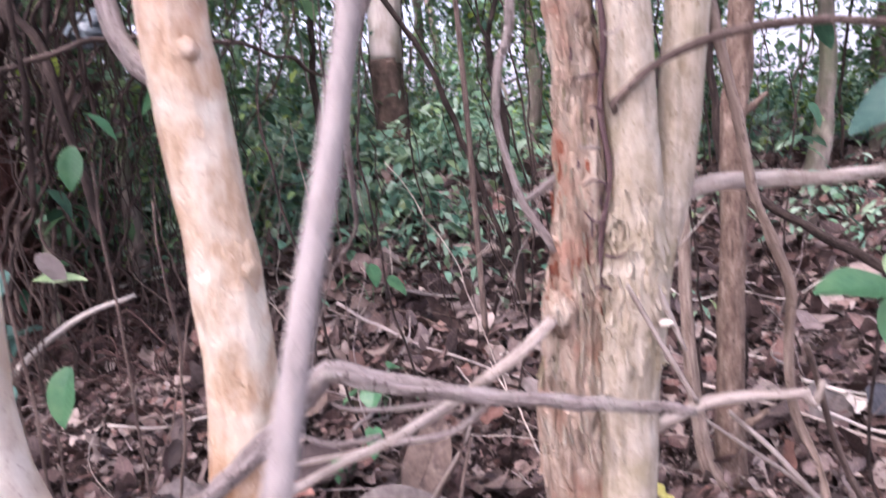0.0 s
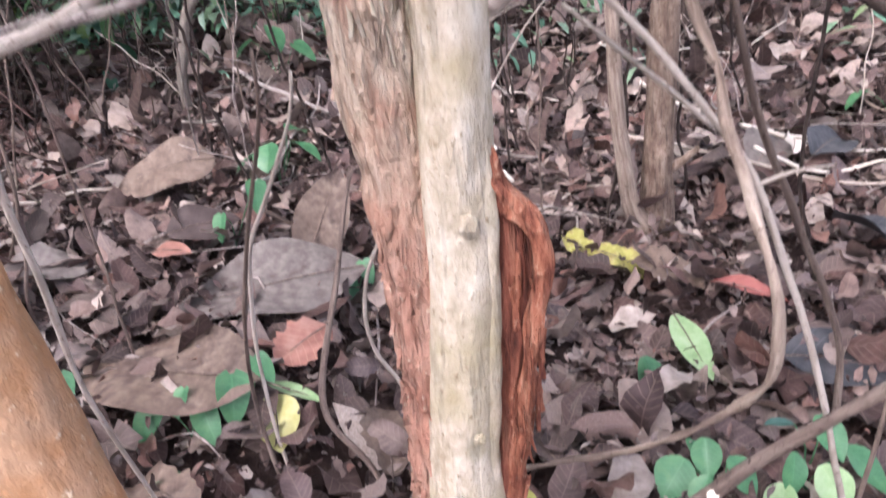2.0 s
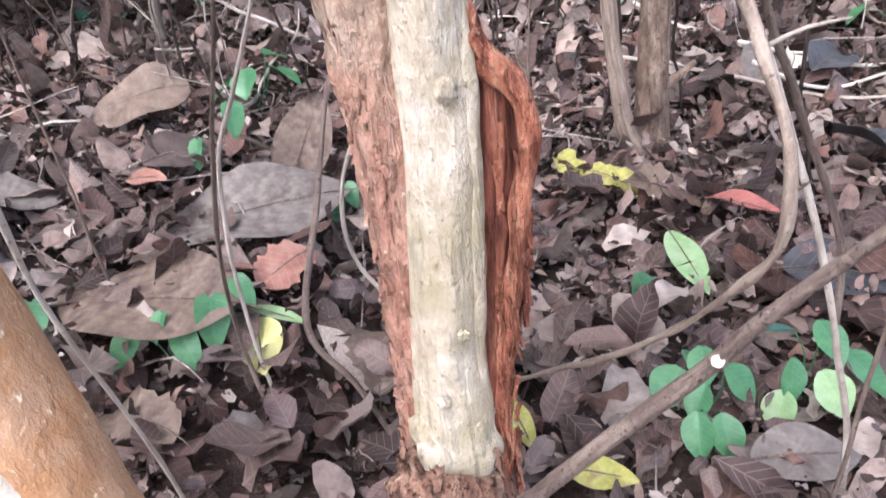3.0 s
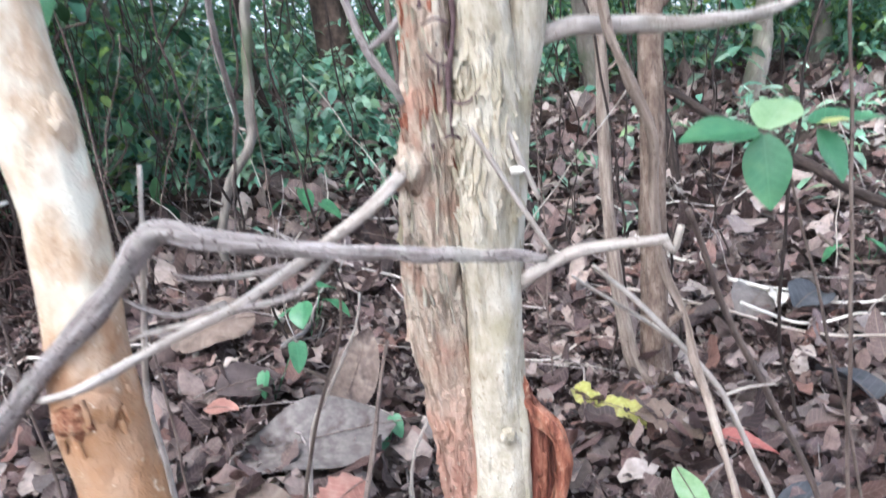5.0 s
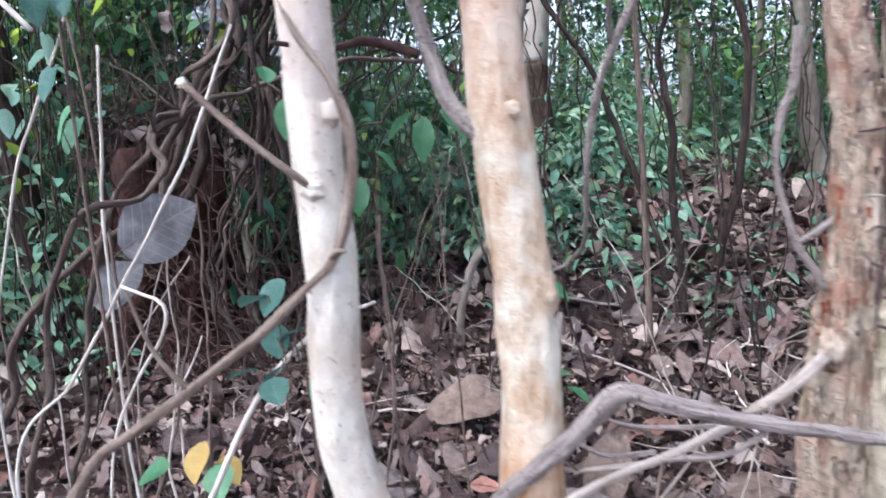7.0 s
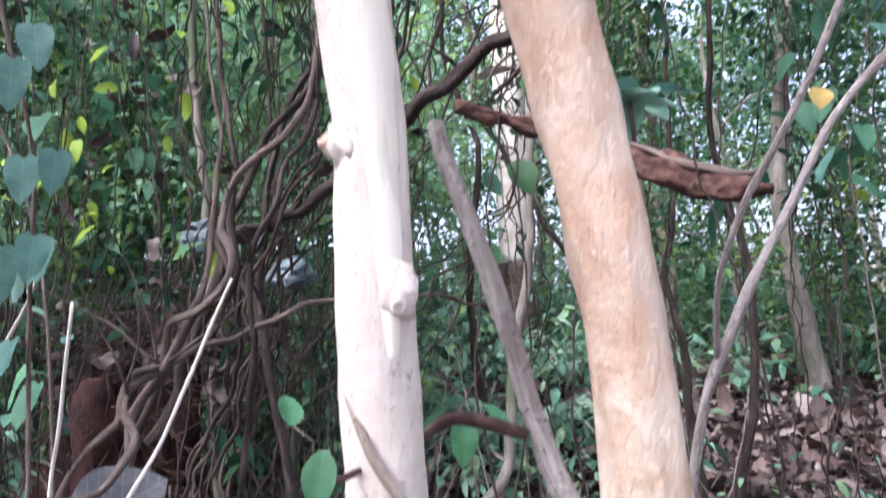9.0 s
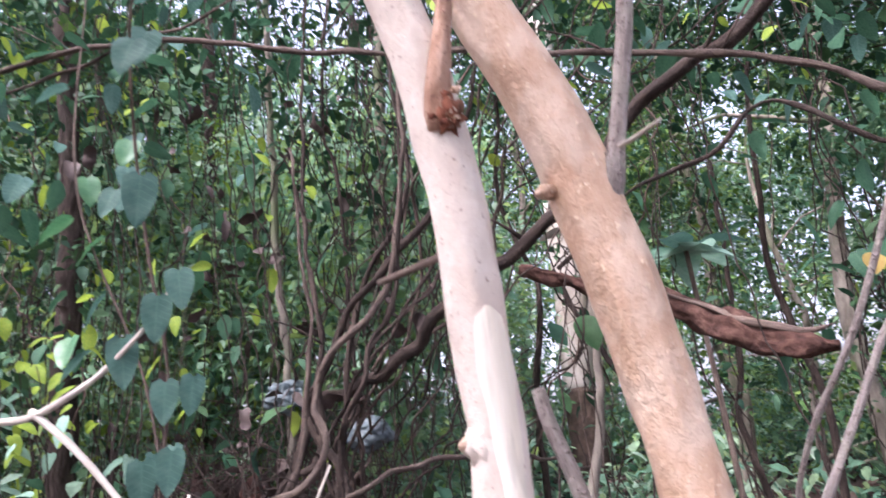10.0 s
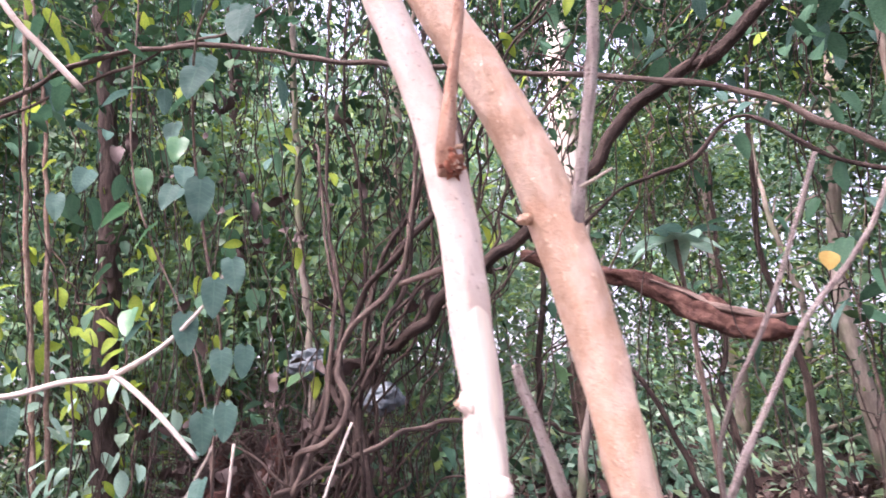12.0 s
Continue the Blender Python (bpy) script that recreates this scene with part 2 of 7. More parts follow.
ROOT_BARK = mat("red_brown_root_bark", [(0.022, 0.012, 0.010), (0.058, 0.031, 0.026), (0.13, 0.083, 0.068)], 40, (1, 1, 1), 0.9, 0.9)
SOIL = mat("dark_leafy_soil", [(0.018, 0.011, 0.010), (0.045, 0.028, 0.024), (0.095, 0.062, 0.050)], 24, (1, 1, 1), 1.0, 0.95, bump_dist=0.02)
RED_EARTH = mat("dark_red_earth", [(0.012, 0.006, 0.005), (0.045, 0.018, 0.014), (0.09, 0.042, 0.03)], 14, (1, 1, 1), 1.0, 0.95, bump_dist=0.03)
LITTER_COLS = [(0.022, 0.014, 0.013), (0.21, 0.15, 0.132), (0.05, 0.032, 0.031), (0.30, 0.245, 0.215), (0.035, 0.023, 0.022), (0.19, 0.105, 0.085), (0.42, 0.365, 0.325), (0.11, 0.085, 0.088), (0.145, 0.09, 0.08), (0.04, 0.029, 0.031), (0.085, 0.055, 0.05), (0.27, 0.215, 0.195)]
LITTER = mat("dead_leaf_litter", LITTER_COLS, 40, (1, 1, 1), 0.7, 0.55, pick="island", trans=0.08, veins=True, lighten=(0.34, 0.27, 0.21))
LITTER_ONE = mat("dead_leaf", LITTER_COLS, 40, (1, 1, 1), 0.7, 0.55, pick="object", trans=0.08, veins=True, lighten=(0.36, 0.28, 0.22))
GREEN_COLS = [(0.035, 0.105, 0.055), (0.055, 0.15, 0.075), (0.09, 0.19, 0.07), (0.045, 0.13, 0.085), (0.12, 0.22, 0.11)]
UNDER = mat("undergrowth_leaf", [(0.07, 0.19, 0.13), (0.20, 0.39, 0.27), (0.12, 0.27, 0.19), (0.27, 0.42, 0.24), (0.36, 0.51, 0.40), (0.09, 0.20, 0.12), (0.24, 0.34, 0.16)], 18, (1, 1, 1), 0.2, 0.5, pick="island", trans=0.3, spec=0.4)
POLE_BARK = mat("pale_grey_sapling_bark", [(0.27, 0.23, 0.21), (0.40, 0.36, 0.33), (0.50, 0.46, 0.43)], 90, (1, 1, 0.5), 0.5, 0.8, speck=((0.30, 0.26, 0.24), 220, 0.62), fibre=0.15)
CROWN = mat("crown_leaf", [(0.03, 0.09, 0.05), (0.05, 0.13, 0.06), (0.12, 0.22, 0.045), (0.045, 0.115, 0.08), (0.2, 0.29, 0.05)], 12, (1, 1, 1), 0.2, 0.6, pick="island", trans=0.25, spec=0.18)
FAR_LEAF = mat("far_bush_leaf", [(0.06, 0.14, 0.08), (0.10, 0.20, 0.11), (0.05, 0.12, 0.08), (0.16, 0.25, 0.12)], 6, (1, 1, 1), 0.2, 0.6, pick="island", trans=0.4, spec=0.18)
# bush leaves paled so that the growth behind the tangle looks lit
BUSH = mat("lit_colour_bush_leaf", [(0.14, 0.31, 0.17), (0.26, 0.46, 0.28), (0.32, 0.47, 0.13), (0.22, 0.42, 0.31), (0.42, 0.58, 0.43)], 12, (1, 1, 1), 0.2, 0.6, pick="island", trans=0.45, spec=0.18)
FOREST = mat("forest_leaf", [(0.08, 0.20, 0.12), (0.14, 0.29, 0.18), (0.10, 0.23, 0.11), (0.22, 0.35, 0.20), (0.06, 0.15, 0.10)], 12, (1, 1, 1), 0.2, 0.6, pick="island", trans=0.4, spec=0.18)
# crown leaf in two tones: shade, then sunlight, put into the colour
CROWN_DARK = mat("shaded_colour_leaf", [(0.02, 0.06, 0.035), (0.035, 0.10, 0.055), (0.06, 0.13, 0.05), (0.03, 0.085, 0.06)], 12, (1, 1, 1), 0.2, 0.6, pick="island", trans=0.12, spec=0.18)
CROWN_YELLOW = mat("sunlit_colour_leaf", [(0.08, 0.19, 0.04), (0.18, 0.30, 0.04), (0.28, 0.36, 0.05), (0.10, 0.22, 0.07)], 12, (1, 1, 1), 0.2, 0.6, pick="island", trans=0.5, spec=0.18)
LEAF_GREEN = mat("fresh_green_leaf", [(0.045, 0.15, 0.065), (0.075, 0.21, 0.095), (0.12, 0.27, 0.115)], 22, (1, 1, 1), 0.2, 0.4, trans=0.3, spec=0.5, veins=True, lighten=(0.14, 0.36, 0.16))
LEAF_BLUE = mat("blue_green_leaf", [(0.045, 0.115, 0.09), (0.075, 0.16, 0.13), (0.115, 0.21, 0.17)], 22, (1, 1, 1), 0.2, 0.6, trans=0.3, spec=0.2, veins=True, lighten=(0.18, 0.32, 0.25))
# climber leaves as silhouette and as lit leaf, both by base colour alone
CLIMB_DARK = mat("shaded_colour_climber_leaf", [(0.03, 0.09, 0.05), (0.05, 0.13, 0.075), (0.08, 0.17, 0.09)], 22, (1, 1, 1), 0.2, 0.6, trans=0.3, spec=0.2, veins=True, lighten=(0.10, 0.20, 0.11))
CLIMB_LIT = mat("lit_colour_climber_leaf", [(0.16, 0.28, 0.04), (0.27, 0.39, 0.05), (0.40, 0.45, 0.06)], 16, (1, 1, 1), 0.2, 0.6, trans=0.5, spec=0.2, veins=True, lighten=(0.30, 0.40, 0.12))
LEAF_MINT = mat("mint_green_leaf", [(0.17, 0.33, 0.24), (0.26, 0.43, 0.33), (0.36, 0.52, 0.42)], 22, (1, 1, 1), 0.2, 0.45, trans=0.35, spec=0.4, veins=True, lighten=(0.40, 0.56, 0.44))
LEAF_PALE = mat("pale_green_leaf", [(0.22, 0.36, 0.16), (0.33, 0.48, 0.24), (0.42, 0.55, 0.33)], 22, (1, 1, 1), 0.2, 0.45, trans=0.3, spec=0.4, veins=True, lighten=(0.45, 0.58, 0.34))
LEAF_YELLOW = mat("yellowing_leaf", [(0.42, 0.40, 0.12), (0.55, 0.53, 0.22), (0.62, 0.62, 0.32)], 26, (1, 1, 1), 0.3, 0.6, trans=0.2, veins=True, lighten=(0.62, 0.6, 0.34))
LEAF_LIME = mat("lime_yellow_leaf", [(0.26, 0.25, 0.06), (0.40, 0.38, 0.10), (0.50, 0.48, 0.22)], 40, (1, 1, 1), 0.4, 0.6, trans=0.2, veins=True, lighten=(0.6, 0.58, 0.25), patch=(0.30, 0.24, 0.09), patch_scale=45, patch_cut=0.6)
LEAF_GOLD = mat("golden_leaf", [(0.44, 0.30, 0.08), (0.55, 0.42, 0.14)], 26, (1, 1, 1), 0.3, 0.6, trans=0.4, veins=True, lighten=(0.65, 0.45, 0.15))
LEAF_TAN = mat("tan_dead_leaf", [(0.085, 0.06, 0.046), (0.155, 0.113, 0.087), (0.24, 0.185, 0.145)], 26, (1, 1, 1), 0.8, 0.7, patch=(0.07, 0.048, 0.04), patch_scale=24, patch_cut=0.6, veins=True, lighten=(0.16, 0.11, 0.08))
LEAF_ORANGE = mat("orange_dead_leaf", [(0.17, 0.075, 0.055), (0.26, 0.125, 0.095), (0.34, 0.20, 0.16)], 20, (1, 1, 1), 0.5, 0.7, veins=True, lighten=(0.44, 0.28, 0.21))
LEAF_RED = mat("rusty_red_leaf", [(0.20, 0.06, 0.05), (0.32, 0.12, 0.10)], 20, (1, 1, 1), 0.5, 0.7, veins=True, lighten=(0.4, 0.2, 0.16))
LEAF_SLATE = mat("slate_grey_leaf", [(0.022, 0.023, 0.027), (0.045, 0.046, 0.050), (0.08, 0.076, 0.08)], 20, (1, 1, 1), 0.5, 0.6, veins=True, lighten=(0.15, 0.15, 0.155))
LITTER_DARK = mat("dark_brown_dead_leaf", [(0.035, 0.024, 0.022), (0.065, 0.047, 0.043), (0.10, 0.075, 0.068)], 20, (1, 1, 1), 0.5, 0.65, veins=True, lighten=(0.10, 0.075, 0.065))
LEAF_GREY = mat("grey_dead_leaf", [(0.085, 0.07, 0.063), (0.15, 0.128, 0.115), (0.23, 0.20, 0.18)], 26, (1, 1, 1), 0.8, 0.7, patch=(0.07, 0.052, 0.045), patch_scale=24, patch_cut=0.6, veins=True, lighten=(0.13, 0.11, 0.1))
LEAF_WHITE = mat("bleached_leaf", [(0.42, 0.37, 0.31), (0.6, 0.55, 0.48)], 20, (1, 1, 1), 0.5, 0.7, veins=True, lighten=(0.3, 0.25, 0.2))
PLASTIC = mat("grey_blue_plastic", [(0.06, 0.085, 0.10), (0.115, 0.15, 0.168), (0.20, 0.235, 0.25)], 20, (1, 1, 1), 0.5, 0.4, spec=0.5)


# ---------------------------------------------------------------- mesh tools
def give_grain(me, coords):
    """Stores the coordinates that fibrous barks follow."""
    me.attributes.new("grain", "FLOAT_VECTOR", "POINT").data.foreach_set("vector", np.asarray(coords, np.float32).ravel())


def mesh_np(name, verts, faces, material, uv=None, smooth=True, grain=None):
    """A mesh from arrays: verts (n, 3), faces (m, 4), uv per vertex (n, 2), grain per vertex (n, 3)."""
    me = bpy.data.meshes.new(name)
    verts, faces = np.asarray(verts, np.float32), np.asarray(faces, np.int32)
    me.vertices.add(len(verts))
    me.vertices.foreach_set("co", verts.ravel())
    me.loops.add(faces.size)
    me.loops.foreach_set("vertex_index", faces.ravel())
    me.polygons.add(len(faces))
    me.polygons.foreach_set("loop_start", np.arange(0, faces.size, faces.shape[1], dtype=np.int32))
    me.polygons.foreach_set("use_smooth", np.full(len(faces), smooth))
    if uv is not None:
        layer = me.uv_layers.new(name="UVMap")
        layer.data.foreach_set("uv", np.asarray(uv, np.float32)[faces.ravel()].ravel())
    me.update(calc_edges=True)
    if uv is None:
        give_grain(me, verts if grain is None else grain)
    me.validate()
    me.materials.append(material)
    return me


def thing(name, base, label, category, group="", kind=""):
    e = new(name)
    e.location = base
    e.empty_display_size = 0.05
    return tagged(e, label, category, group, kind)


def part(name, me, parent, label=""):
    """Links a mesh given in world metres as a part of a thing."""
    ob = new(name, me)
    ob.parent = parent
    if parent.type == "EMPTY":
        ob.matrix_parent_inverse = Matrix.Translation(-Vector(parent.location))
    return tagged(ob, label)


def spline(pts, step):
    """Catmull-Rom through rows of x, y, z, r, at about even steps."""
    p = np.array(pts, float)
    p = np.vstack([2 * p[0] - p[1], p, 2 * p[-1] - p[-2]])
    rows = []
    for i in range(1, len(p) - 2):
        n = max(1, int(np.linalg.norm(p[i + 1, :3] - p[i, :3]) / step))
        for k in range(n):
            t = k / n
            rows.append(0.5 * (2 * p[i] + (p[i + 1] - p[i - 1]) * t + (2 * p[i - 1] - 5 * p[i] + 4 * p[i + 1] - p[i + 2]) * t * t
                               + (3 * p[i] - p[i - 1] - 3 * p[i + 1] + p[i + 2]) * t ** 3))
    rows.append(p[-2])
    out = np.array(rows)
    out[:, 3] = np.maximum(out[:, 3], 0.0004)
    return out


def tube_data(pts, seg=10, step=0.02, amp=0.0, freq=40.0, along=0.2, ridge=0.0, ridges=7, wobble=0.0, seed=0.0, grain=False):
    """Rings along a path: amp is relief in metres, ridge the depth of lengthwise furrows, wobble a wander of the axis."""
    c = spline(pts, step)
    if wobble:
        for row in c:
            q = Vector((row[0] * 9 + seed, row[1] * 9, row[2] * 9))
            w = noise.noise_vector(q)
            row[:3] += wobble * np.array(w)
    n = len(c)
    tang = np.gradient(c[:, :3], axis=0)
    tang /= np.linalg.norm(tang, axis=1)[:, None] + 1e-9
    up = np.array([0.0, -1.0, 0.0]) if abs(tang[0][1]) < 0.9 else np.array([1.0, 0.0, 0.0])
    verts, grains = np.zeros((n, seg, 3)), np.zeros((n, seg, 3))
    ang = np.linspace(0, 2 * np.pi, seg, endpoint=False)
    s = 0.0
    for i in range(n):
        up = up - tang[i] * (up @ tang[i])
        up /= np.linalg.norm(up) + 1e-9
        side = np.cross(tang[i], up)
        if i:
            s += np.linalg.norm(c[i, :3] - c[i - 1, :3])
        r = np.full(seg, c[i, 3])
        if amp or ridge:
            for k in range(seg):
                ca, sa = math.cos(ang[k]), math.sin(ang[k])
                if amp:
                    r[k] += amp * noise.noise(Vector((ca * c[i, 3] * freq + seed, sa * c[i, 3] * freq, s * freq * along)))
                if ridge:
                    v = noise.noise(Vector((ca * ridges * 0.35 + seed * 3, sa * ridges * 0.35, s * 9)))
                    r[k] -= ridge * max(0.0, 1 - abs(v) * 7)
        grains[i] = np.stack([c[i, 3] * np.cos(ang) + seed, c[i, 3] * np.sin(ang), np.full(seg, s)], -1)
        verts[i] = c[i, :3] + r[:, None] * (np.cos(ang)[:, None] * up + np.sin(ang)[:, None] * side)
    a = np.arange(n - 1)[:, None] * seg + np.arange(seg)[None]
    b = np.arange(n - 1)[:, None] * seg + (np.arange(seg)[None] + 1) % seg
    faces = np.stack([a, b, b + seg, a + seg], -1).reshape(-1, 4)
    v = verts.reshape(-1, 3)
    ends = []
    for ring, centre in ((0, c[0, :3]), (n - 1, c[-1, :3])):
        k = len(v)
        v = np.vstack([v, centre[None]])
        for j in range(0, seg, 2):
            q = [ring * seg + j, ring * seg + (j + 1) % seg, ring * seg + (j + 2) % seg, k]
            ends.append(q if ring else q[::-1])
    fc = np.vstack([faces, np.array(ends)])
    return (v, fc, np.vstack([grains.reshape(-1, 3), grains[0, :1], grains[-1, :1]])) if grain else (v, fc)


def tube(name, pts, material, parent, label="", **k):
    v, f, g = tube_data(pts, grain=True, **k)
    return part(name, mesh_np(name, v, f, material, grain=g), parent, label)


def leaf_data(length=1.0, width=0.5, kind="ovate", n=8, fold=0.15, curl=0.2, wave=0.0, cross=2, seed=0, tip=0.0):
    """A leaf from its stalk at the origin along +x, with a fold along the midrib, a curl and a wavy rim: verts, faces, uv."""
    r = random.Random(seed)
    ph = r.uniform(0, 6.3)
    vs, uv = [], []
    for i in range(n + 1):
        u = i / n
        if kind == "heart":
            w = 1.35 * (1 - u) ** 0.75 * (u + 0.06) ** 0.35 * (1.0 if u > 0.02 else 0.55)
        elif kind == "lance":
            w = math.sin(math.pi * min(1, u * 0.97 + 0.03)) ** 0.9 * (1 - 0.25 * u)
        elif kind == "torn":
            w = math.sin(math.pi * min(1, u * 0.9 + 0.05)) ** 0.6 * (0.75 + 0.35 * r.random())
        else:
            w = math.sin(math.pi * min(1, (u * 0.96 + 0.03) ** 0.85)) ** 0.8
        for j in range(-cross, cross + 1):
            v = j / cross
            y = v * w * width / 2
            z = abs(v) * w * width * fold + wave * length * math.sin(u * 9 + v * 2.4 + ph) * abs(v)
            x = u * length - (0.07 * length * (1 - u) if kind == "heart" and abs(v) > 0.4 and u < 0.15 else 0)
            bend = curl * u * u * length
            vs.append((x * (1 - 0.18 * abs(curl) * u), y, z - bend + tip * u * length))
            uv.append((u, 0.5 + v * 0.5 * w))
    m = 2 * cross + 1
    fs = [(i * m + j, (i + 1) * m + j, (i + 1) * m + j + 1, i * m + j + 1) for i in range(n) for j in range(m - 1)]
    return np.array(vs), np.array(fs), np.array(uv)


def turns(yaw, tilt, roll):
    """Rotation matrices (n, 3, 3): roll round the leaf's length, tilt of its tip (down is positive), then yaw."""
    cy, sy, ct, st, cr, sr = np.cos(yaw), np.sin(yaw), np.cos(tilt), np.sin(tilt), np.cos(roll), np.sin(roll)
    o, i = np.zeros_like(cy), np.ones_like(cy)
    Z = np.array([[cy, -sy, o], [sy, cy, o], [o, o, i]]).transpose(2, 0, 1)
    Y = np.array([[ct, o, st], [o, i, o], [-st, o, ct]]).transpose(2, 0, 1)
    X = np.array([[i, o, o], [o, cr, -sr], [o, sr, cr]]).transpose(2, 0, 1)
    return Z @ Y @ X


def scatter(templates, place, yaw, tilt, roll, size):
    """Many leaves as one set of arrays."""
    which = rng.integers(0, len(templates), len(place))
    R = turns(yaw, tilt, roll) * size[:, None, None]
    V, Fc, U, base = [], [], [], 0
    for k, (tv, tf, tu) in enumerate(templates):
        idx = np.nonzero(which == k)[0]
        if not len(idx):
            continue
        v = np.einsum("nij,mj->nmi", R[idx], tv) + place[idx][:, None, :]
        V.append(v.reshape(-1, 3))
        Fc.append((tf[None] + (np.arange(len(idx)) * len(tv))[:, None, None]).reshape(-1, 4) + base)
        U.append(np.tile(tu, (len(idx), 1)))
        base += len(idx) * len(tv)
    return np.vstack(V), np.vstack(Fc), np.vstack(U)


def ground_z(x, y):
    x, y = np.asarray(x, float), np.asarray(y, float)
    r = np.maximum(0, y - 1.3)
    z = 0.85 * r * r / (r * r + 9)
    left = np.clip((-x - 0.3) / 1.2, 0, 1)
    z = z + 0.06 * left * np.clip((y - 0.9) / 1.2, 0, 1)
    rise_x, rise_y = np.clip((0.25 - x) / 0.6, 0, 1), np.clip((y - 0.75) / 0.5, 0, 1)
    z = z + 0.14 * rise_x ** 2 * (3 - 2 * rise_x) * rise_y ** 2 * (3 - 2 * rise_y)
    return z + 0.012 * np.sin(x * 7.1 + 1.3) * np.sin(y * 6.3) + 0.008 * np.sin(x * 17 + y * 5)


# ---------------------------------------------------------------- ground
def axis_steps(near, far, fine, n):
    a = np.arange(-near, near + 1e-6, fine)
    b = near + (far - near) * (np.linspace(0, 1, n) ** 2.2)[1:]
    return np.concatenate([-b[::-1], a, b])


gx, gy = axis_steps(3.0, 90, 0.06, 24), axis_steps(3.0, 90, 0.06, 24) + 1.5
GX, GY = np.meshgrid(gx, gy)
GZ = ground_z(GX, GY)
near = np.exp(-((GX / 3) ** 2 + ((GY - 1.5) / 3) ** 2))
for i in range(GX.shape[0]):
    for j in range(GX.shape[1]):
        if near[i, j] > 0.05:
            GZ[i, j] += 0.018 * noise.noise(Vector((GX[i, j] * 9, GY[i, j] * 9, 0))) - 0.012
gn, gm = GX.shape
ga = np.arange(gn - 1)[:, None] * gm + np.arange(gm - 1)[None]
gf = np.stack([ga, ga + 1, ga + gm + 1, ga + gm], -1).reshape(-1, 4)
ground = new("ground", mesh_np("ground", np.stack([GX, GY, GZ], -1).reshape(-1, 3), gf, SOIL))
tagged(ground, "dark brown forest soil under dead leaves", "ground", kind="structure")

# loose litter, too many to count
TEMPL = [leaf_data(1, 0.55, "ovate", 5, 0.20, 0.35, 0.09, 1, 1), leaf_data(1, 0.48, "torn", 5, -0.25, -0.45, 0.11, 1, 2), leaf_data(1, 0.38, "lance", 4, 0.25, 0.45, 0.05, 1, 3),
         leaf_data(1, 0.7, "torn", 5, 0.15, 0.25, 0.15, 1, 4), leaf_data(1, 0.6, "torn", 4, -0.15, -0.4, 0.1, 1, 5), leaf_data(1, 0.5, "heart", 4, 0.2, 0.3, 0.06, 1, 6)]


def litter(n, x0, x1, y0, y1, s0, s1, lift):
    x, y = rng.uniform(x0, x1, n), rng.uniform(y0, y1, n)
    size = s0 + (s1 - s0) * rng.random(n) ** 2.2
    z = ground_z(x, y) + rng.random(n) ** 2 * lift + 0.006
    tilt = rng.normal(0, 0.42, n)
    return scatter(TEMPL, np.stack([x, y, z], -1), rng.uniform(0, 6.3, n), tilt, rng.normal(0, 0.5, n), size)


def joined(sets):
    V, Fc, U, b = [], [], [], 0
    for v, f, u in sets:
        V.append(v), Fc.append(f + b), U.append(u)
        b += len(v)
    return np.vstack(V), np.vstack(Fc), np.vstack(U)


v, f, u = joined([litter(9500, -2.4, 2.4, 0.3, 2.6, 0.03, 0.125, 0.055), litter(12000, -4.5, 4.5, 2.2, 5.5, 0.05, 0.19, 0.07), litter(5000, -9, 9, 5.0, 12, 0.07, 0.18, 0.06),
                  litter(1500, -2, 2, -1.5, 0.4, 0.05, 0.12, 0.03), litter(3500, -7, -2.2, -4.5, 2.4, 0.09, 0.2, 0.06), litter(3500, 2.2, 7, -4.5, 2.4, 0.09, 0.2, 0.06), litter(2200, -2.4, 2.4, -5, -1.2, 0.09, 0.2, 0.05), litter(3500, -9, -4.3, 2.2, 7, 0.09, 0.2, 0.06), litter(3500, 4.3, 9, 2.2, 7, 0.09, 0.2, 0.06)])
lit = new("leaf_litter", mesh_np("leaf_litter", v, f, LITTER, u))
tagged(lit, "thick layer of brown and grey dead leaves", "leaf litter", kind="stuff")

bits = litter(20000, -1.6, 1.9, 0.4, 2.6, 0.010, 0.032, 0.055)
tagged(new("leaf_debris", mesh_np("leaf_debris", bits[0], bits[1], LITTER, bits[2])), "crumbled bits of dead leaves in the litter", "leaf litter", kind="stuff")

# twigs and bits among the litter
tv, tf, base = [], [], 0
for k in range(420):
    x, y = rng.uniform(-2.2, 2.4), rng.uniform(0.5, 4.2)
    L = rng.uniform(0.05, 0.35)
    a = rng.uniform(0, 6.3)
    z = float(ground_z(x, y)) + rng.uniform(0.01, 0.05)
    d = np.array([math.cos(a), math.sin(a), rng.normal(0, 0.12)])
    r = rng.uniform(0.0012, 0.0035)
    p0 = np.array([x, y, z])
    mid = p0 + d * L * 0.5 + rng.normal(0, 0.012, 3)
    vv, ff = tube_data([(*p0, r), (*mid, r), (*(p0 + d * L), r * 0.5)], seg=4, step=L / 4)
    tv.append(vv), tf.append(ff + base)
    base += len(vv)
tw = new("fallen_twigs", mesh_np("fallen_twigs", np.vstack(tv), np.vstack(tf), WOOD_GREY))
tagged(tw, "scattered thin grey twigs on the leaf litter", "twigs", kind="stuff")


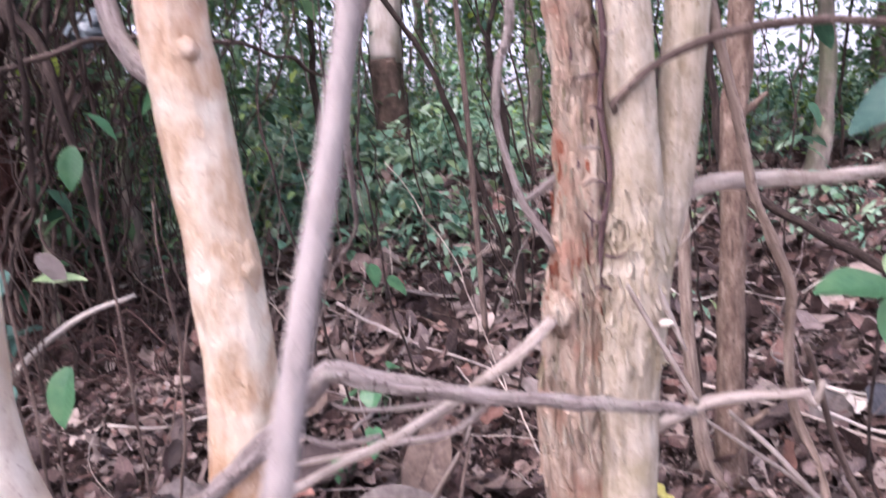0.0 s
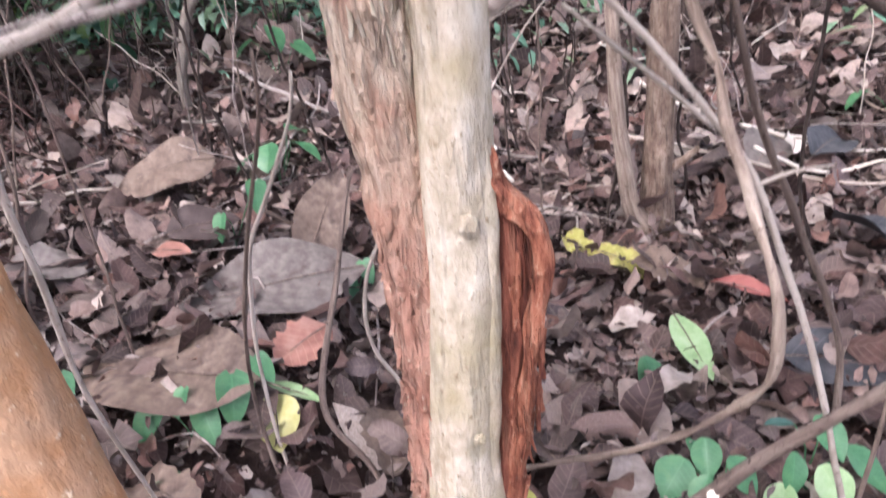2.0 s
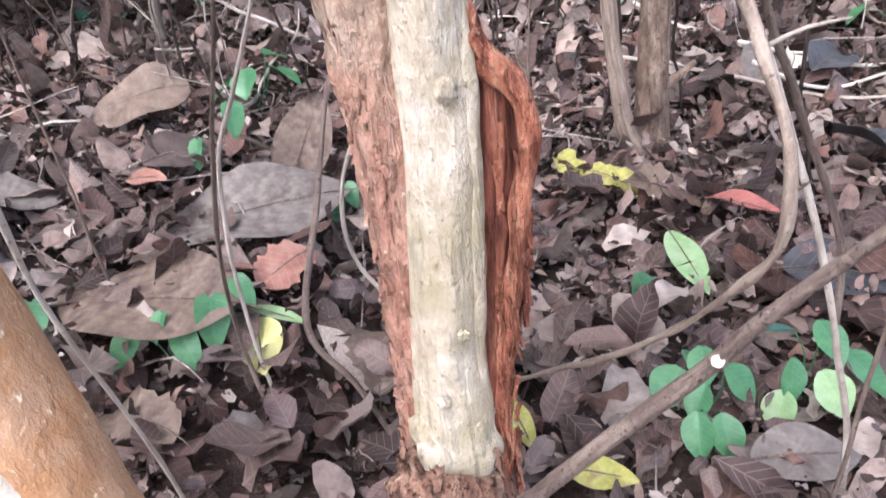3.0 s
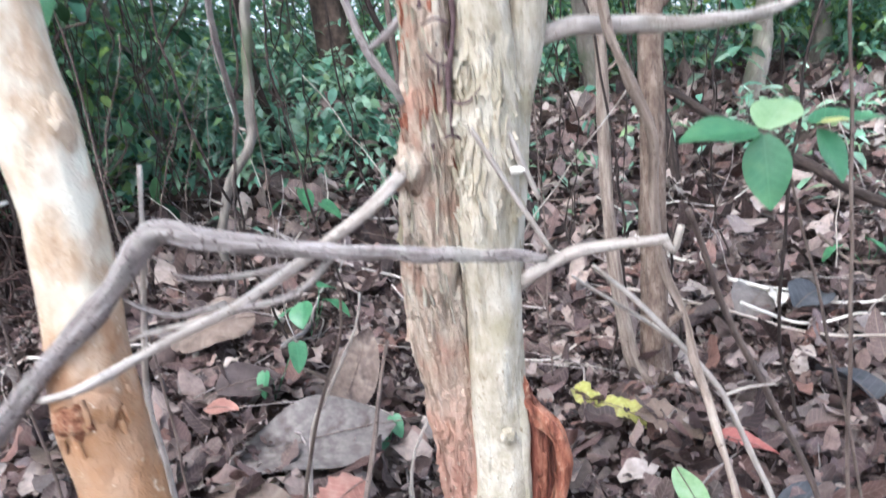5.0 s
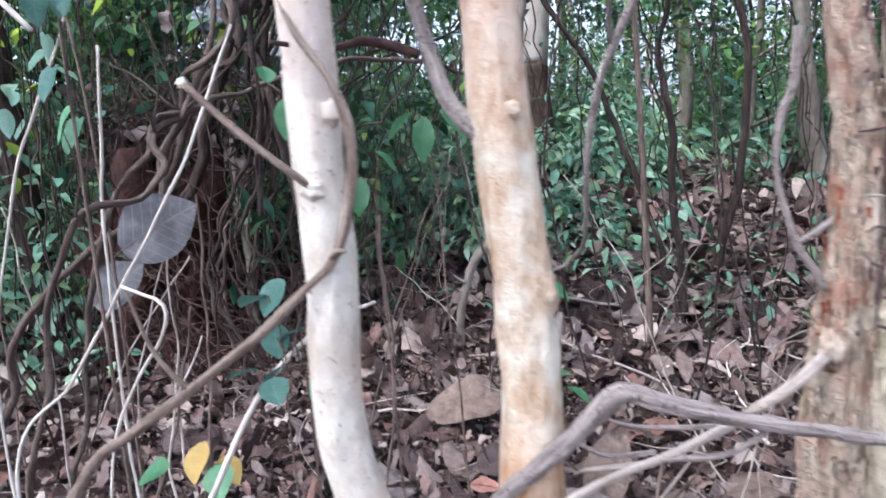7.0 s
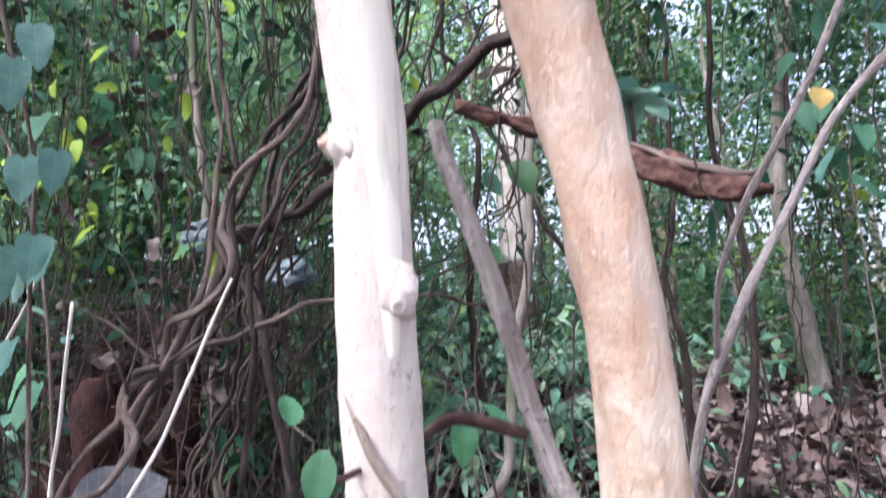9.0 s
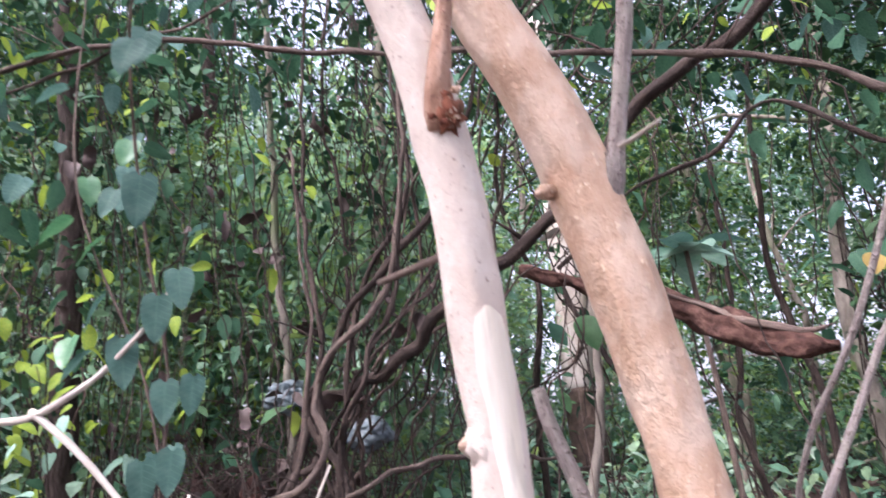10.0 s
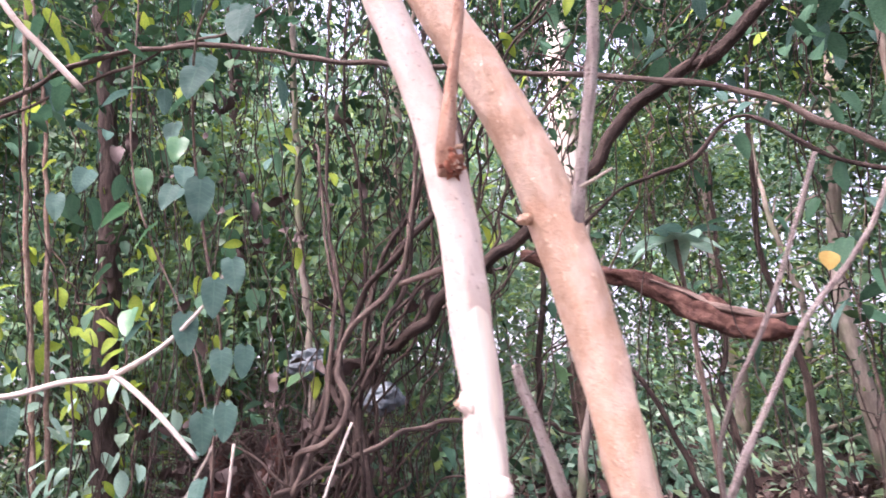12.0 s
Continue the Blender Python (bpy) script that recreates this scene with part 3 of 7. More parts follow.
# ---------------------------------------------------------------- the near trees
def flakes(stem, n, z0, z1, face, spread, length, width, lift, seed):
    """Curled strips of loose bark standing off a stem, as arrays."""
    r = random.Random(seed)
    c = spline(stem, 0.01)
    ok = [i for i in range(len(c)) if z0 < c[i, 2] < z1]
    V, Fc, base = [], [], 0
    for _ in range(n):
        row = c[r.choice(ok)]
        a = radians(face + r.gauss(0, spread))
        out = np.array([math.sin(a), -math.cos(a), 0.0])
        side = np.array([math.cos(a), math.sin(a), 0.0])
        L, w, rad = length * r.uniform(0.4, 1.3), width * r.uniform(0.4, 1.2), row[3]
        lean = r.uniform(-0.25, 0.25)
        up = r.random() < 0.5
        rows = []
        m = 4
        for i in range(m + 1):
            t = i / m
            off = rad + 0.001 + lift * (t if up else 1 - t) ** 2 * r.uniform(0.6, 1.2)
            ww = w * (0.55 + 0.45 * math.sin(math.pi * (0.15 + 0.7 * t))) * r.uniform(0.8, 1.1)
            p = row[:3] + out * off + np.array([0, 0, (t - 0.5) * L]) + side * lean * (t - 0.5) * L
            rows += [p - side * ww / 2 - out * 0.002, p + out * 0.001, p + side * ww / 2 - out * 0.002]
            rows += [p - side * ww / 2 - out * 0.0035, p - out * 0.001, p + side * ww / 2 - out * 0.0035]
        V += rows
        for i in range(m):
            b = base + i * 6
            Fc += [(b, b + 1, b + 7, b + 6), (b + 1, b + 2, b + 8, b + 7), (b + 4, b + 3, b + 9, b + 10), (b + 5, b + 4, b + 10, b + 11),
                   (b + 3, b, b + 6, b + 9), (b + 2, b + 5, b + 11, b + 8)]
        base += (m + 1) * 6
    return np.array(V), np.array(Fc)


def knob(name, at, r, material, parent, squash=(1, 1, 1), label="", seed=1.0, rough=0.25):
    """A lumpy burl or healed knot."""
    bm = bmesh.new()
    bmesh.ops.create_icosphere(bm, subdivisions=3, radius=1.0)
    for vert in bm.verts:
        d = 1 + rough * noise.noise(vert.co * 2.3 + Vector((seed, 0, 0))) + rough * 0.5 * noise.noise(vert.co * 6 + Vector((0, seed, 0)))
        vert.co = Vector((vert.co.x * squash[0], vert.co.y * squash[1], vert.co.z * squash[2])) * r * d + Vector(at)
    me = bpy.data.meshes.new(name)
    bm.to_mesh(me)
    bm.free()
    co = np.zeros(len(me.vertices) * 3, np.float32)
    me.vertices.foreach_get("co", co)
    give_grain(me, co)
    for p in me.polygons:
        p.use_smooth = True
    me.materials.append(material)
    return part(name, me, parent, label)


def ring_scar(name, at, normal, r, parent, material=None, face=None, label=""):
    """A cut branch stump: a raised collar with a paler face."""
    nrm = Vector(normal).normalized()
    q = nrm.to_track_quat("Z", "Y").to_matrix()
    prof = [(1.25, -0.5), (1.2, 0.0), (1.0, 0.32), (0.8, 0.36), (0.6, 0.22), (0.3, 0.26), (0.0, 0.24)]
    seg, vs, fs = 20, [], []
    for k, (pr, pz) in enumerate(prof):
        for j in range(seg):
            a = 2 * math.pi * j / seg
            w = 1 + 0.12 * noise.noise(Vector((math.cos(a) * 2, math.sin(a) * 2, k * 0.7)))
            vs.append(Vector(at) + q @ Vector((pr * r * w * math.cos(a), pr * r * w * math.sin(a), pz * r)))
    for k in range(len(prof) - 1):
        fs += [(k * seg + j, k * seg + (j + 1) % seg, (k + 1) * seg + (j + 1) % seg, (k + 1) * seg + j) for j in range(seg)]
    cut = 3 * seg
    ob = part(name, mesh_np(name, [tuple(p) for p in vs], fs[:cut], material or BARK_WHITE), parent, label)
    part("cut_face", mesh_np("cut_face", [tuple(p) for p in vs], fs[cut:], face or WOOD_CUT), ob)
    return ob


# forked tree with an orange stem and a pale stem that leaves it low down
ORANGE = [(-0.055, 0.60, -0.05, 0.056), (-0.062, 0.6, 0.12, 0.045), (-0.072, 0.6, 0.305, 0.041), (-0.084, 0.602, 0.47, 0.038), (-0.097, 0.603, 0.59, 0.037), (-0.1, 0.605, 0.66, 0.038),
          (-0.097, 0.614, 0.766, 0.033), (-0.097, 0.615, 0.894, 0.0322), (-0.105, 0.614, 0.986, 0.031), (-0.112, 0.613, 1.095, 0.031), (-0.116, 0.615, 1.176, 0.0285),
          (-0.126, 0.616, 1.303, 0.0295), (-0.142, 0.621, 1.416, 0.031), (-0.172, 0.621, 1.56, 0.034), (-0.207, 0.621, 1.69, 0.034), (-0.265, 0.621, 1.827, 0.034),
          (-0.321, 0.622, 1.944, 0.034), (-0.41, 0.625, 2.139, 0.033), (-0.529, 0.633, 2.5, 0.031), (-0.649, 0.653, 3.1, 0.026), (-0.729, 0.683, 3.9, 0.018)]
PALE = [(-0.063, 0.593, 0.22, 0.034), (-0.113, 0.575, 0.36, 0.030), (-0.169, 0.55, 0.49, 0.0275), (-0.212, 0.529, 0.60, 0.0265), (-0.245, 0.52, 0.686, 0.026), (-0.265, 0.513, 0.761, 0.0252), (-0.272, 0.511, 0.825, 0.025),
        (-0.269, 0.508, 0.885, 0.025), (-0.263, 0.507, 0.936, 0.0245), (-0.263, 0.507, 1.003, 0.025), (-0.266, 0.511, 1.072, 0.0238), (-0.268, 0.516, 1.16, 0.0243),
        (-0.268, 0.523, 1.281, 0.0252), (-0.272, 0.53, 1.376, 0.0242), (-0.279, 0.53, 1.514, 0.0252), (-0.287, 0.527, 1.608, 0.0255), (-0.304, 0.523, 1.712, 0.0255),
        (-0.339, 0.519, 1.83, 0.025), (-0.406, 0.517, 2.045, 0.024), (-0.501, 0.512, 2.4, 0.022), (-0.581, 0.522, 3.0, 0.017), (-0.601, 0.542, 3.6, 0.012)]
forked = thing("forked_tree", (-0.06, 0.6, 0), "slender forked tree with orange and pale bark", "tree")
stem = tube("trunk", ORANGE, BARK_ORANGE, forked, "smooth orange-brown leaning stem", seg=40, step=0.01, amp=0.0035, freq=70, along=0.25, wobble=0.003, seed=2.0)
pale = tube("side_stem", PALE, BARK_WHITE, forked, "pale whitish stem", seg=36, step=0.01, amp=0.0028, freq=75, along=0.25, wobble=0.003, seed=5.0)
knob("wound", (-0.096, 0.579, 0.668), 0.027, BARK_ORANGE, stem, (1.1, 0.55, 0.95), "swollen rim round a red-brown wound", 3.0, 0.3)
knob("wound_hollow", (-0.102, 0.5675, 0.664), 0.0175, WOOD_CUT, stem, (1.0, 0.6, 0.9), "raw red-brown wound", 2.2, 0.5)
fv, ff = flakes([(-0.090, 0.600, 0.60, 0.0385), (-0.096, 0.600, 0.65, 0.0395), (-0.098, 0.602, 0.71, 0.0385)], 12, 0.63, 0.70, 5, 30, 0.016, 0.006, 0.001, 14)
tagged(part("loose_bark", mesh_np("loose_bark", fv, ff, BARK_ORANGE), stem, "cracked bark round the wound"), kind="stuff")
knob("knot", (-0.099, 0.590, 1.10), 0.012, BARK_ORANGE, stem, (1.1, 0.45, 0.8), "", 4.0, 0.4)
knob("burl", (-0.079, 0.608, 0.915), 0.020, BARK_ORANGE, stem, (0.85, 0.9, 1.5), "", 6.0, 0.3)
knob("nub", (-0.214, 0.598, 1.592), 0.0085, BARK_ORANGE, stem, (1.2, 0.9, 0.9), "", 7.0, 0.6)
tube("side_branch", [(-0.121, 0.609, 1.075, 0.014), (-0.145, 0.605, 1.092, 0.0105), (-0.168, 0.615, 1.121, 0.009), (-0.183, 0.631, 1.16, 0.0088), (-0.207, 0.637, 1.246, 0.0085), (-0.234, 0.644, 1.338, 0.0082), (-0.255, 0.652, 1.411, 0.0068)],
     WOOD_GREY, forked, "dead snapped-off grey side branch", seg=14, step=0.012, amp=0.002, freq=120, wobble=0.004, seed=9)
tube("branch", [(-0.167, 0.616, 1.565, 0.018), (-0.151, 0.611, 1.597, 0.0125), (-0.143, 0.614, 1.628, 0.009), (-0.126, 0.616, 1.704, 0.0085), (-0.11, 0.618, 1.786, 0.0085), (-0.097, 0.619, 1.89, 0.008), (-0.079, 0.623, 2.2, 0.007)],
     WOOD_GREY, forked, "straight grey branch", seg=14, step=0.012, amp=0.001, freq=120, seed=4)
tube("twig", [(-0.158, 0.614, 1.622, 0.0030), (-0.128, 0.603, 1.629, 0.0026), (-0.098, 0.593, 1.640, 0.0018)], WOOD_PALE, forked, seg=8, step=0.01)
tube("branch", [(-0.287, 0.515, 1.640, 0.018), (-0.284, 0.502, 1.672, 0.0125), (-0.279, 0.501, 1.70, 0.0105), (-0.273, 0.506, 1.747, 0.0078), (-0.259, 0.509, 1.833, 0.007), (-0.234, 0.508, 2.0, 0.006)],
     SHOOT_BARK, forked, "reddish young shoot", seg=14, step=0.01, amp=0.0015, freq=120, seed=3)
knob("burl", (-0.279, 0.504, 1.650), 0.0130, BARK_TORN, pale, (1.0, 0.8, 1.5), "rough reddish bark collar", 8.0, 0.8)
for k in range(9):
    r = random.Random(1640 + k)
    a_, z_ = r.uniform(-0.5, 1.1), r.uniform(1.622, 1.672)
    knob("bark_flake", (-0.281 + 0.0155 * math.sin(a_), 0.511 - 0.0165 * math.cos(a_), z_), r.uniform(0.0025, 0.0045), r.choice([BARK_TORN, BARK_ORANGE, BARK_INNER]), pale, (1.1, 0.6, 0.8), "", k * 2.3, 0.8)
tube("stub", [(-0.278, 0.522, 1.372, 0.014), (-0.289, 0.514, 1.369, 0.0075), (-0.297, 0.508, 1.366, 0.003)], BARK_ORANGE, pale, "", seg=12, step=0.005, amp=0.002, freq=120)
knob("burl", (-0.250, 0.503, 1.272), 0.0125, BARK_WHITE, pale, (0.95, 0.65, 1.45), "rounded swelling over an old scar", 6.6, 0.35)
ring_scar("branch_scar", (-0.247, 0.4955, 1.262), (0.25, -1, -0.15), 0.0042, pale, BARK_WHITE, WOOD_PALE)
knob("collar", (-0.280, 0.514, 1.366), 0.0145, BARK_WHITE, pale, (1.0, 0.7, 1.2), "", 5.1, 0.5)
knob("nub", (-0.245, 0.503, 1.108), 0.0095, BARK_WHITE, pale, (1.1, 0.9, 1.2), "", 2.0, 0.4)
knob("knot", (-0.262, 0.486, 1.040), 0.011, BARK_WHITE, pale, (1.0, 0.7, 0.9), "", 5.5, 0.4)
tube("broken_twig", [(-0.259, 0.489, 1.038, 0.0044), (-0.283, 0.47, 1.066, 0.0036), (-0.322, 0.461, 1.103, 0.0034), (-0.36, 0.457, 1.141, 0.0032)], VINE_BARK, forked, "broken brown twig with a pale tip",
     seg=10, step=0.008, amp=0.0012, freq=150)
knob("broken_tip", (-0.362, 0.4567, 1.143), 0.0036, WOOD_BARE, forked, (1.3, 0.9, 1.2), "pale splintered tip", 1.2, 0.5)
tube("twig", [(-0.297, 0.535, 1.532, 0.0042), (-0.343, 0.555, 1.527, 0.0040), (-0.379, 0.565, 1.522, 0.0034)], WOOD_BROWN, forked, seg=8, step=0.01)
tube("twig", [(-0.194, 0.625, 1.163, 0.0045), (-0.218, 0.615, 1.173, 0.0055), (-0.244, 0.6, 1.18, 0.005), (-0.264, 0.555, 1.170, 0.0032), (-0.279, 0.47, 1.17, 0.002)], ROOT_BARK, forked, "thin reddish twig", seg=8, step=0.01, wobble=0.004)
# strip of bare wood down the pale stem
strip_v, strip_f = [], []
pc = spline(PALE, 0.008)
sel = [row for row in pc if 1.23 < row[2] < 1.480]
for i, row in enumerate(sel):
    t = i / (len(sel) - 1)
    half = 0.66 * min(1.0, 0.18 + 0.75 * t ** 0.7 + 0.15 * t) * (0.92 + 0.06 * math.sin(i * 0.9) + 0.05 * math.sin(i * 0.37))
    if t > 0.90:
        half *= math.sqrt(max(0.02, 1 - ((t - 0.90) / 0.10) ** 2))
    for j in range(9):
        a = radians(34) + half * (j / 4 - 1)
        rr = row[3] + 0.0022 + 0.001 * (1 - (j / 4 - 1) ** 2)
        strip_v.append((row[0] + rr * math.sin(a), row[1] - rr * math.cos(a), row[2]))
for i in range(len(sel) - 1):
    strip_f += [(i * 9 + j, i * 9 + j + 1, (i + 1) * 9 + j + 1, (i + 1) * 9 + j) for j in range(8)]
part("bare_strip", mesh_np("bare_strip", strip_v, strip_f, WOOD_BARE), pale, "long pale strip without bark")
# the elbowed branch that crosses in front of the clumped trunk
tube("elbow_branch", [(-0.222, 0.565, 0.60, 0.012), (-0.152, 0.566, 0.678, 0.0092), (-0.101, 0.57, 0.726, 0.0092), (-0.080, 0.574, 0.743, 0.0100), (-0.039, 0.579, 0.783, 0.0100), (-0.012, 0.58, 0.813, 0.0112), (0.005, 0.58, 0.820, 0.0112),
                      (0.053, 0.585, 0.805, 0.0084), (0.127, 0.595, 0.787, 0.0074), (0.209, 0.61, 0.772, 0.0064), (0.282, 0.616, 0.762, 0.0054), (0.318, 0.62, 0.755, 0.004)],
     WOOD_GREY, forked, "dead grey branch with a sharp elbow", seg=28, step=0.006, amp=0.0028, freq=120, along=0.35, ridge=0.0024, ridges=10, seed=8)

# clumped trunk of three grown-together stems
clump = thing("clumped_tree", (0.22, 0.69, 0), "clump of grown-together stems with flaking red and cream bark", "tree")
RED = [(0.198, 0.705, -0.05, 0.058), (0.210, 0.70, 0.063, 0.046), (0.222, 0.70, 0.20, 0.033), (0.226, 0.70, 0.30, 0.030), (0.227, 0.70, 0.42, 0.029), (0.226, 0.70, 0.52, 0.029), (0.221, 0.70, 0.60, 0.031),
       (0.215, 0.70, 0.68, 0.034), (0.218, 0.70, 0.76, 0.033), (0.222, 0.70, 0.83, 0.031), (0.227, 0.70, 0.88, 0.029), (0.231, 0.70, 0.93, 0.0265), (0.230, 0.70, 1.02, 0.0235), (0.228, 0.70, 1.10, 0.0215), (0.215, 0.70, 1.213, 0.019), (0.235, 0.74, 1.45, 0.0165), (0.33, 0.80, 1.8, 0.014), (0.46, 0.86, 2.4, 0.010)]
CREAM = [(0.228, 0.70, -0.05, 0.054), (0.234, 0.69, 0.074, 0.046), (0.242, 0.685, 0.20, 0.038), (0.247, 0.685, 0.27, 0.037), (0.249, 0.685, 0.33, 0.033), (0.256, 0.682, 0.42, 0.030), (0.263, 0.68, 0.53, 0.0288), (0.267, 0.68, 0.62, 0.0278), (0.270, 0.68, 0.70, 0.0275), (0.272, 0.68, 0.78, 0.0280),
         (0.277, 0.683, 0.86, 0.0285), (0.280, 0.69, 0.94, 0.0262), (0.280, 0.69, 1.015, 0.0242), (0.278, 0.69, 1.098, 0.0234), (0.273, 0.70, 1.208, 0.022), (0.30, 0.72, 1.5, 0.019), (0.42, 0.78, 2.3, 0.014)]
THIRD = [(0.283, 0.705, 0.72, 0.020), (0.291, 0.708, 0.80, 0.021), (0.301, 0.71, 0.87, 0.0205), (0.316, 0.71, 0.93, 0.0195), (0.328, 0.71, 1.01, 0.0200), (0.335, 0.71, 1.095, 0.0205), (0.344, 0.71, 1.205, 0.020), (0.40, 0.72, 1.6, 0.018), (0.55, 0.76, 2.2, 0.013)]
red = tube("red_stem", RED, BARK_RED, clump, "stem with flaking red-brown bark", seg=64, step=0.006, amp=0.007, freq=100, along=0.3, ridge=0.0022, ridges=9, wobble=0.004, seed=11)
cream = tube("cream_stem", CREAM, BARK_CREAM, clump, "smooth cream-coloured stem", seg=48, step=0.008, amp=0.0026, freq=60, along=0.22, wobble=0.003, seed=12)
tube("rear_stem", THIRD, BARK_CREAM, clump, "thin cream stem", seg=32, step=0.01, amp=0.0025, freq=70, along=0.2, wobble=0.002, seed=13)
fv, ff = flakes(RED, 300, 0.02, 1.1, -8, 48, 0.020, 0.007, 0.0035, 1)
tagged(part("loose_bark", mesh_np("loose_bark", fv, ff, BARK_RED), red, "loose strips of red bark"), kind="stuff")
fv, ff = flakes(CREAM, 110, 0.77, 0.95, -20, 45, 0.022, 0.006, 0.005, 2)
tagged(part("loose_bark", mesh_np("loose_bark", fv, ff, BARK_CREAM), cream, "splintered pale bark"), kind="stuff")
fv, ff = flakes(RED, 24, 0.84, 1.20, 38, 26, 0.018, 0.005, 0.003, 21)
tagged(part("loose_bark", mesh_np("loose_bark", fv, ff, DARK_VINE), red, "dark purple-brown peeling bark"), kind="stuff")
fv, ff = flakes(RED, 26, 0.84, 0.99, -20, 45, 0.024, 0.006, 0.0015, 22)
tagged(part("loose_bark", mesh_np("loose_bark", fv, ff, BARK_TORN), red, "raw red-brown bark flakes"), kind="stuff")
fv, ff = flakes(RED, 45, 0.70, 1.05, 20, 40, 0.030, 0.004, 0.005, 3)
tagged(part("loose_bark", mesh_np("loose_bark", fv, ff, BARK_CREAM), red, "pale bark splinters"), kind="stuff")
torn = tube("torn_bark", [(0.283, 0.675, 0.628, 0.005), (0.298, 0.670, 0.585, 0.0085), (0.318, 0.668, 0.560, 0.0092), (0.325, 0.667, 0.532, 0.0082), (0.320, 0.668, 0.48, 0.0072), (0.308, 0.671, 0.40, 0.0075), (0.299, 0.674, 0.33, 0.0078), (0.291, 0.678, 0.25, 0.0085), (0.278, 0.685, 0.13, 0.011), (0.272, 0.69, 0.02, 0.013)],
            BARK_TORN, clump, "torn ridge of raw red bark", seg=30, step=0.004, amp=0.005, freq=130, along=0.2, ridge=0.0025, ridges=10, wobble=0.003, seed=15)
tube("inner_bark", [(0.289, 0.686, 0.590, 0.010), (0.303, 0.684, 0.550, 0.015), (0.302, 0.684, 0.47, 0.0148), (0.294, 0.687, 0.37, 0.0148), (0.284, 0.691, 0.24, 0.015), (0.270, 0.697, 0.08, 0.018)], BARK_INNER, clump, "red-brown inner bark, darkened like a shaded hollow", seg=28, step=0.005, amp=0.006, freq=120, along=0.18, ridge=0.002, ridges=9, seed=16)
tube("bark_rib", [(0.281, 0.672, 0.66, 0.004), (0.286, 0.667, 0.58, 0.0075), (0.282, 0.667, 0.46, 0.008), (0.273, 0.670, 0.34, 0.0085), (0.263, 0.675, 0.2, 0.009)], BARK_CREAM, clump, "tan rib along the cream stem", seg=16, step=0.008, amp=0.003, freq=90, along=0.3, seed=17)
fv, ff = flakes([(0.285, 0.69, 0.10, 0.014), (0.293, 0.683, 0.24, 0.012), (0.308, 0.676, 0.40, 0.012), (0.314, 0.674, 0.50, 0.012), (0.314, 0.674, 0.545, 0.011)], 70, 0.14, 0.54, 5, 60, 0.035, 0.005, 0.003, 5)
tagged(part("loose_bark", mesh_np("loose_bark", fv, ff, BARK_TORN), torn), kind="stuff")
knob("knot", (0.272, 0.651, 0.566), 0.0075, BARK_CREAM, cream, (1.0, 0.6, 1.1), "", 2.5, 0.5)
knob("knot", (0.264, 0.652, 0.365), 0.006, BARK_CREAM, cream, (1.0, 0.6, 1.0), "", 3.5, 0.5)
knob("burl", (0.205, 0.668, 0.838), 0.017, BARK_RED, red, (0.9, 0.8, 1.2), "broken branch collar", 9.5, 0.6)
knob("knot", (0.241, 0.647, 0.300), 0.006, BARK_CREAM, cream, (1.0, 0.7, 1.0), "", 3.5, 0.5)
tube("bark_vine", [(0.246, 0.676, 0.86, 0.0015), (0.244, 0.674, 0.90, 0.0023), (0.254, 0.674, 0.96, 0.0027), (0.249, 0.676, 1.03, 0.0030), (0.255, 0.677, 1.10, 0.0029), (0.244, 0.683, 1.22, 0.0025), (0.26, 0.70, 1.5, 0.0015)], DARK_VINE, clump, "dark purple-brown vine in the groove between stems", seg=12, step=0.006, amp=0.002, freq=140, wobble=0.004, seed=23)
for k in range(11):
    r = random.Random(840 + k)
    z_, s_ = 0.86 + 0.033 * k, r.choice((-1, 1))
    x_, L_ = 0.250 + r.uniform(-0.004, 0.004), r.uniform(0.010, 0.028)
    tube("thorn_twig", [(x_, 0.664, z_, 0.0018), (x_ + s_ * L_ * 0.5, 0.660, z_ + r.uniform(-0.004, 0.006), 0.0014), (x_ + s_ * L_, 0.655, z_ + r.uniform(-0.008, 0.012), 0.0006)], r.choice([DARK_VINE, WOOD_PALE, DARK_VINE]), clump, seg=6, step=0.004, seed=k)
knob("basal_swelling", (0.246, 0.668, 0.235), 0.041, BARK_CREAM, cream, (1.0, 0.55, 1.25), "cracked bark swelling near the ground", 1.5, 0.35)
knob("root_collar", (0.232, 0.670, 0.150), 0.062, BARK_BASE, clump, (0.95, 0.72, 1.35), "dark cracked red bark round the foot", 4.5, 0.35)
fv, ff = flakes([(0.225, 0.672, 0.05, 0.052), (0.232, 0.672, 0.15, 0.052), (0.242, 0.674, 0.24, 0.044)], 90, 0.05, 0.24, 0, 60, 0.022, 0.009, 0.004, 8)
tagged(part("loose_bark", mesh_np("loose_bark", fv, ff, BARK_BASE), clump, "cracked plates of dark red bark"), kind="stuff")
tube("branch", [(0.270, 0.685, 0.915, 0.014), (0.290, 0.690, 0.928, 0.0112), (0.32, 0.71, 0.937, 0.0098), (0.366, 0.73, 0.945, 0.0094), (0.434, 0.77, 0.943, 0.009), (0.524, 0.80, 0.94, 0.0078), (0.606, 0.84, 0.949, 0.0062), (0.72, 0.90, 0.99, 0.004)],
     WOOD_PALE, clump, "pale crooked branch", seg=16, step=0.01, amp=0.002, freq=110, wobble=0.004, seed=16)
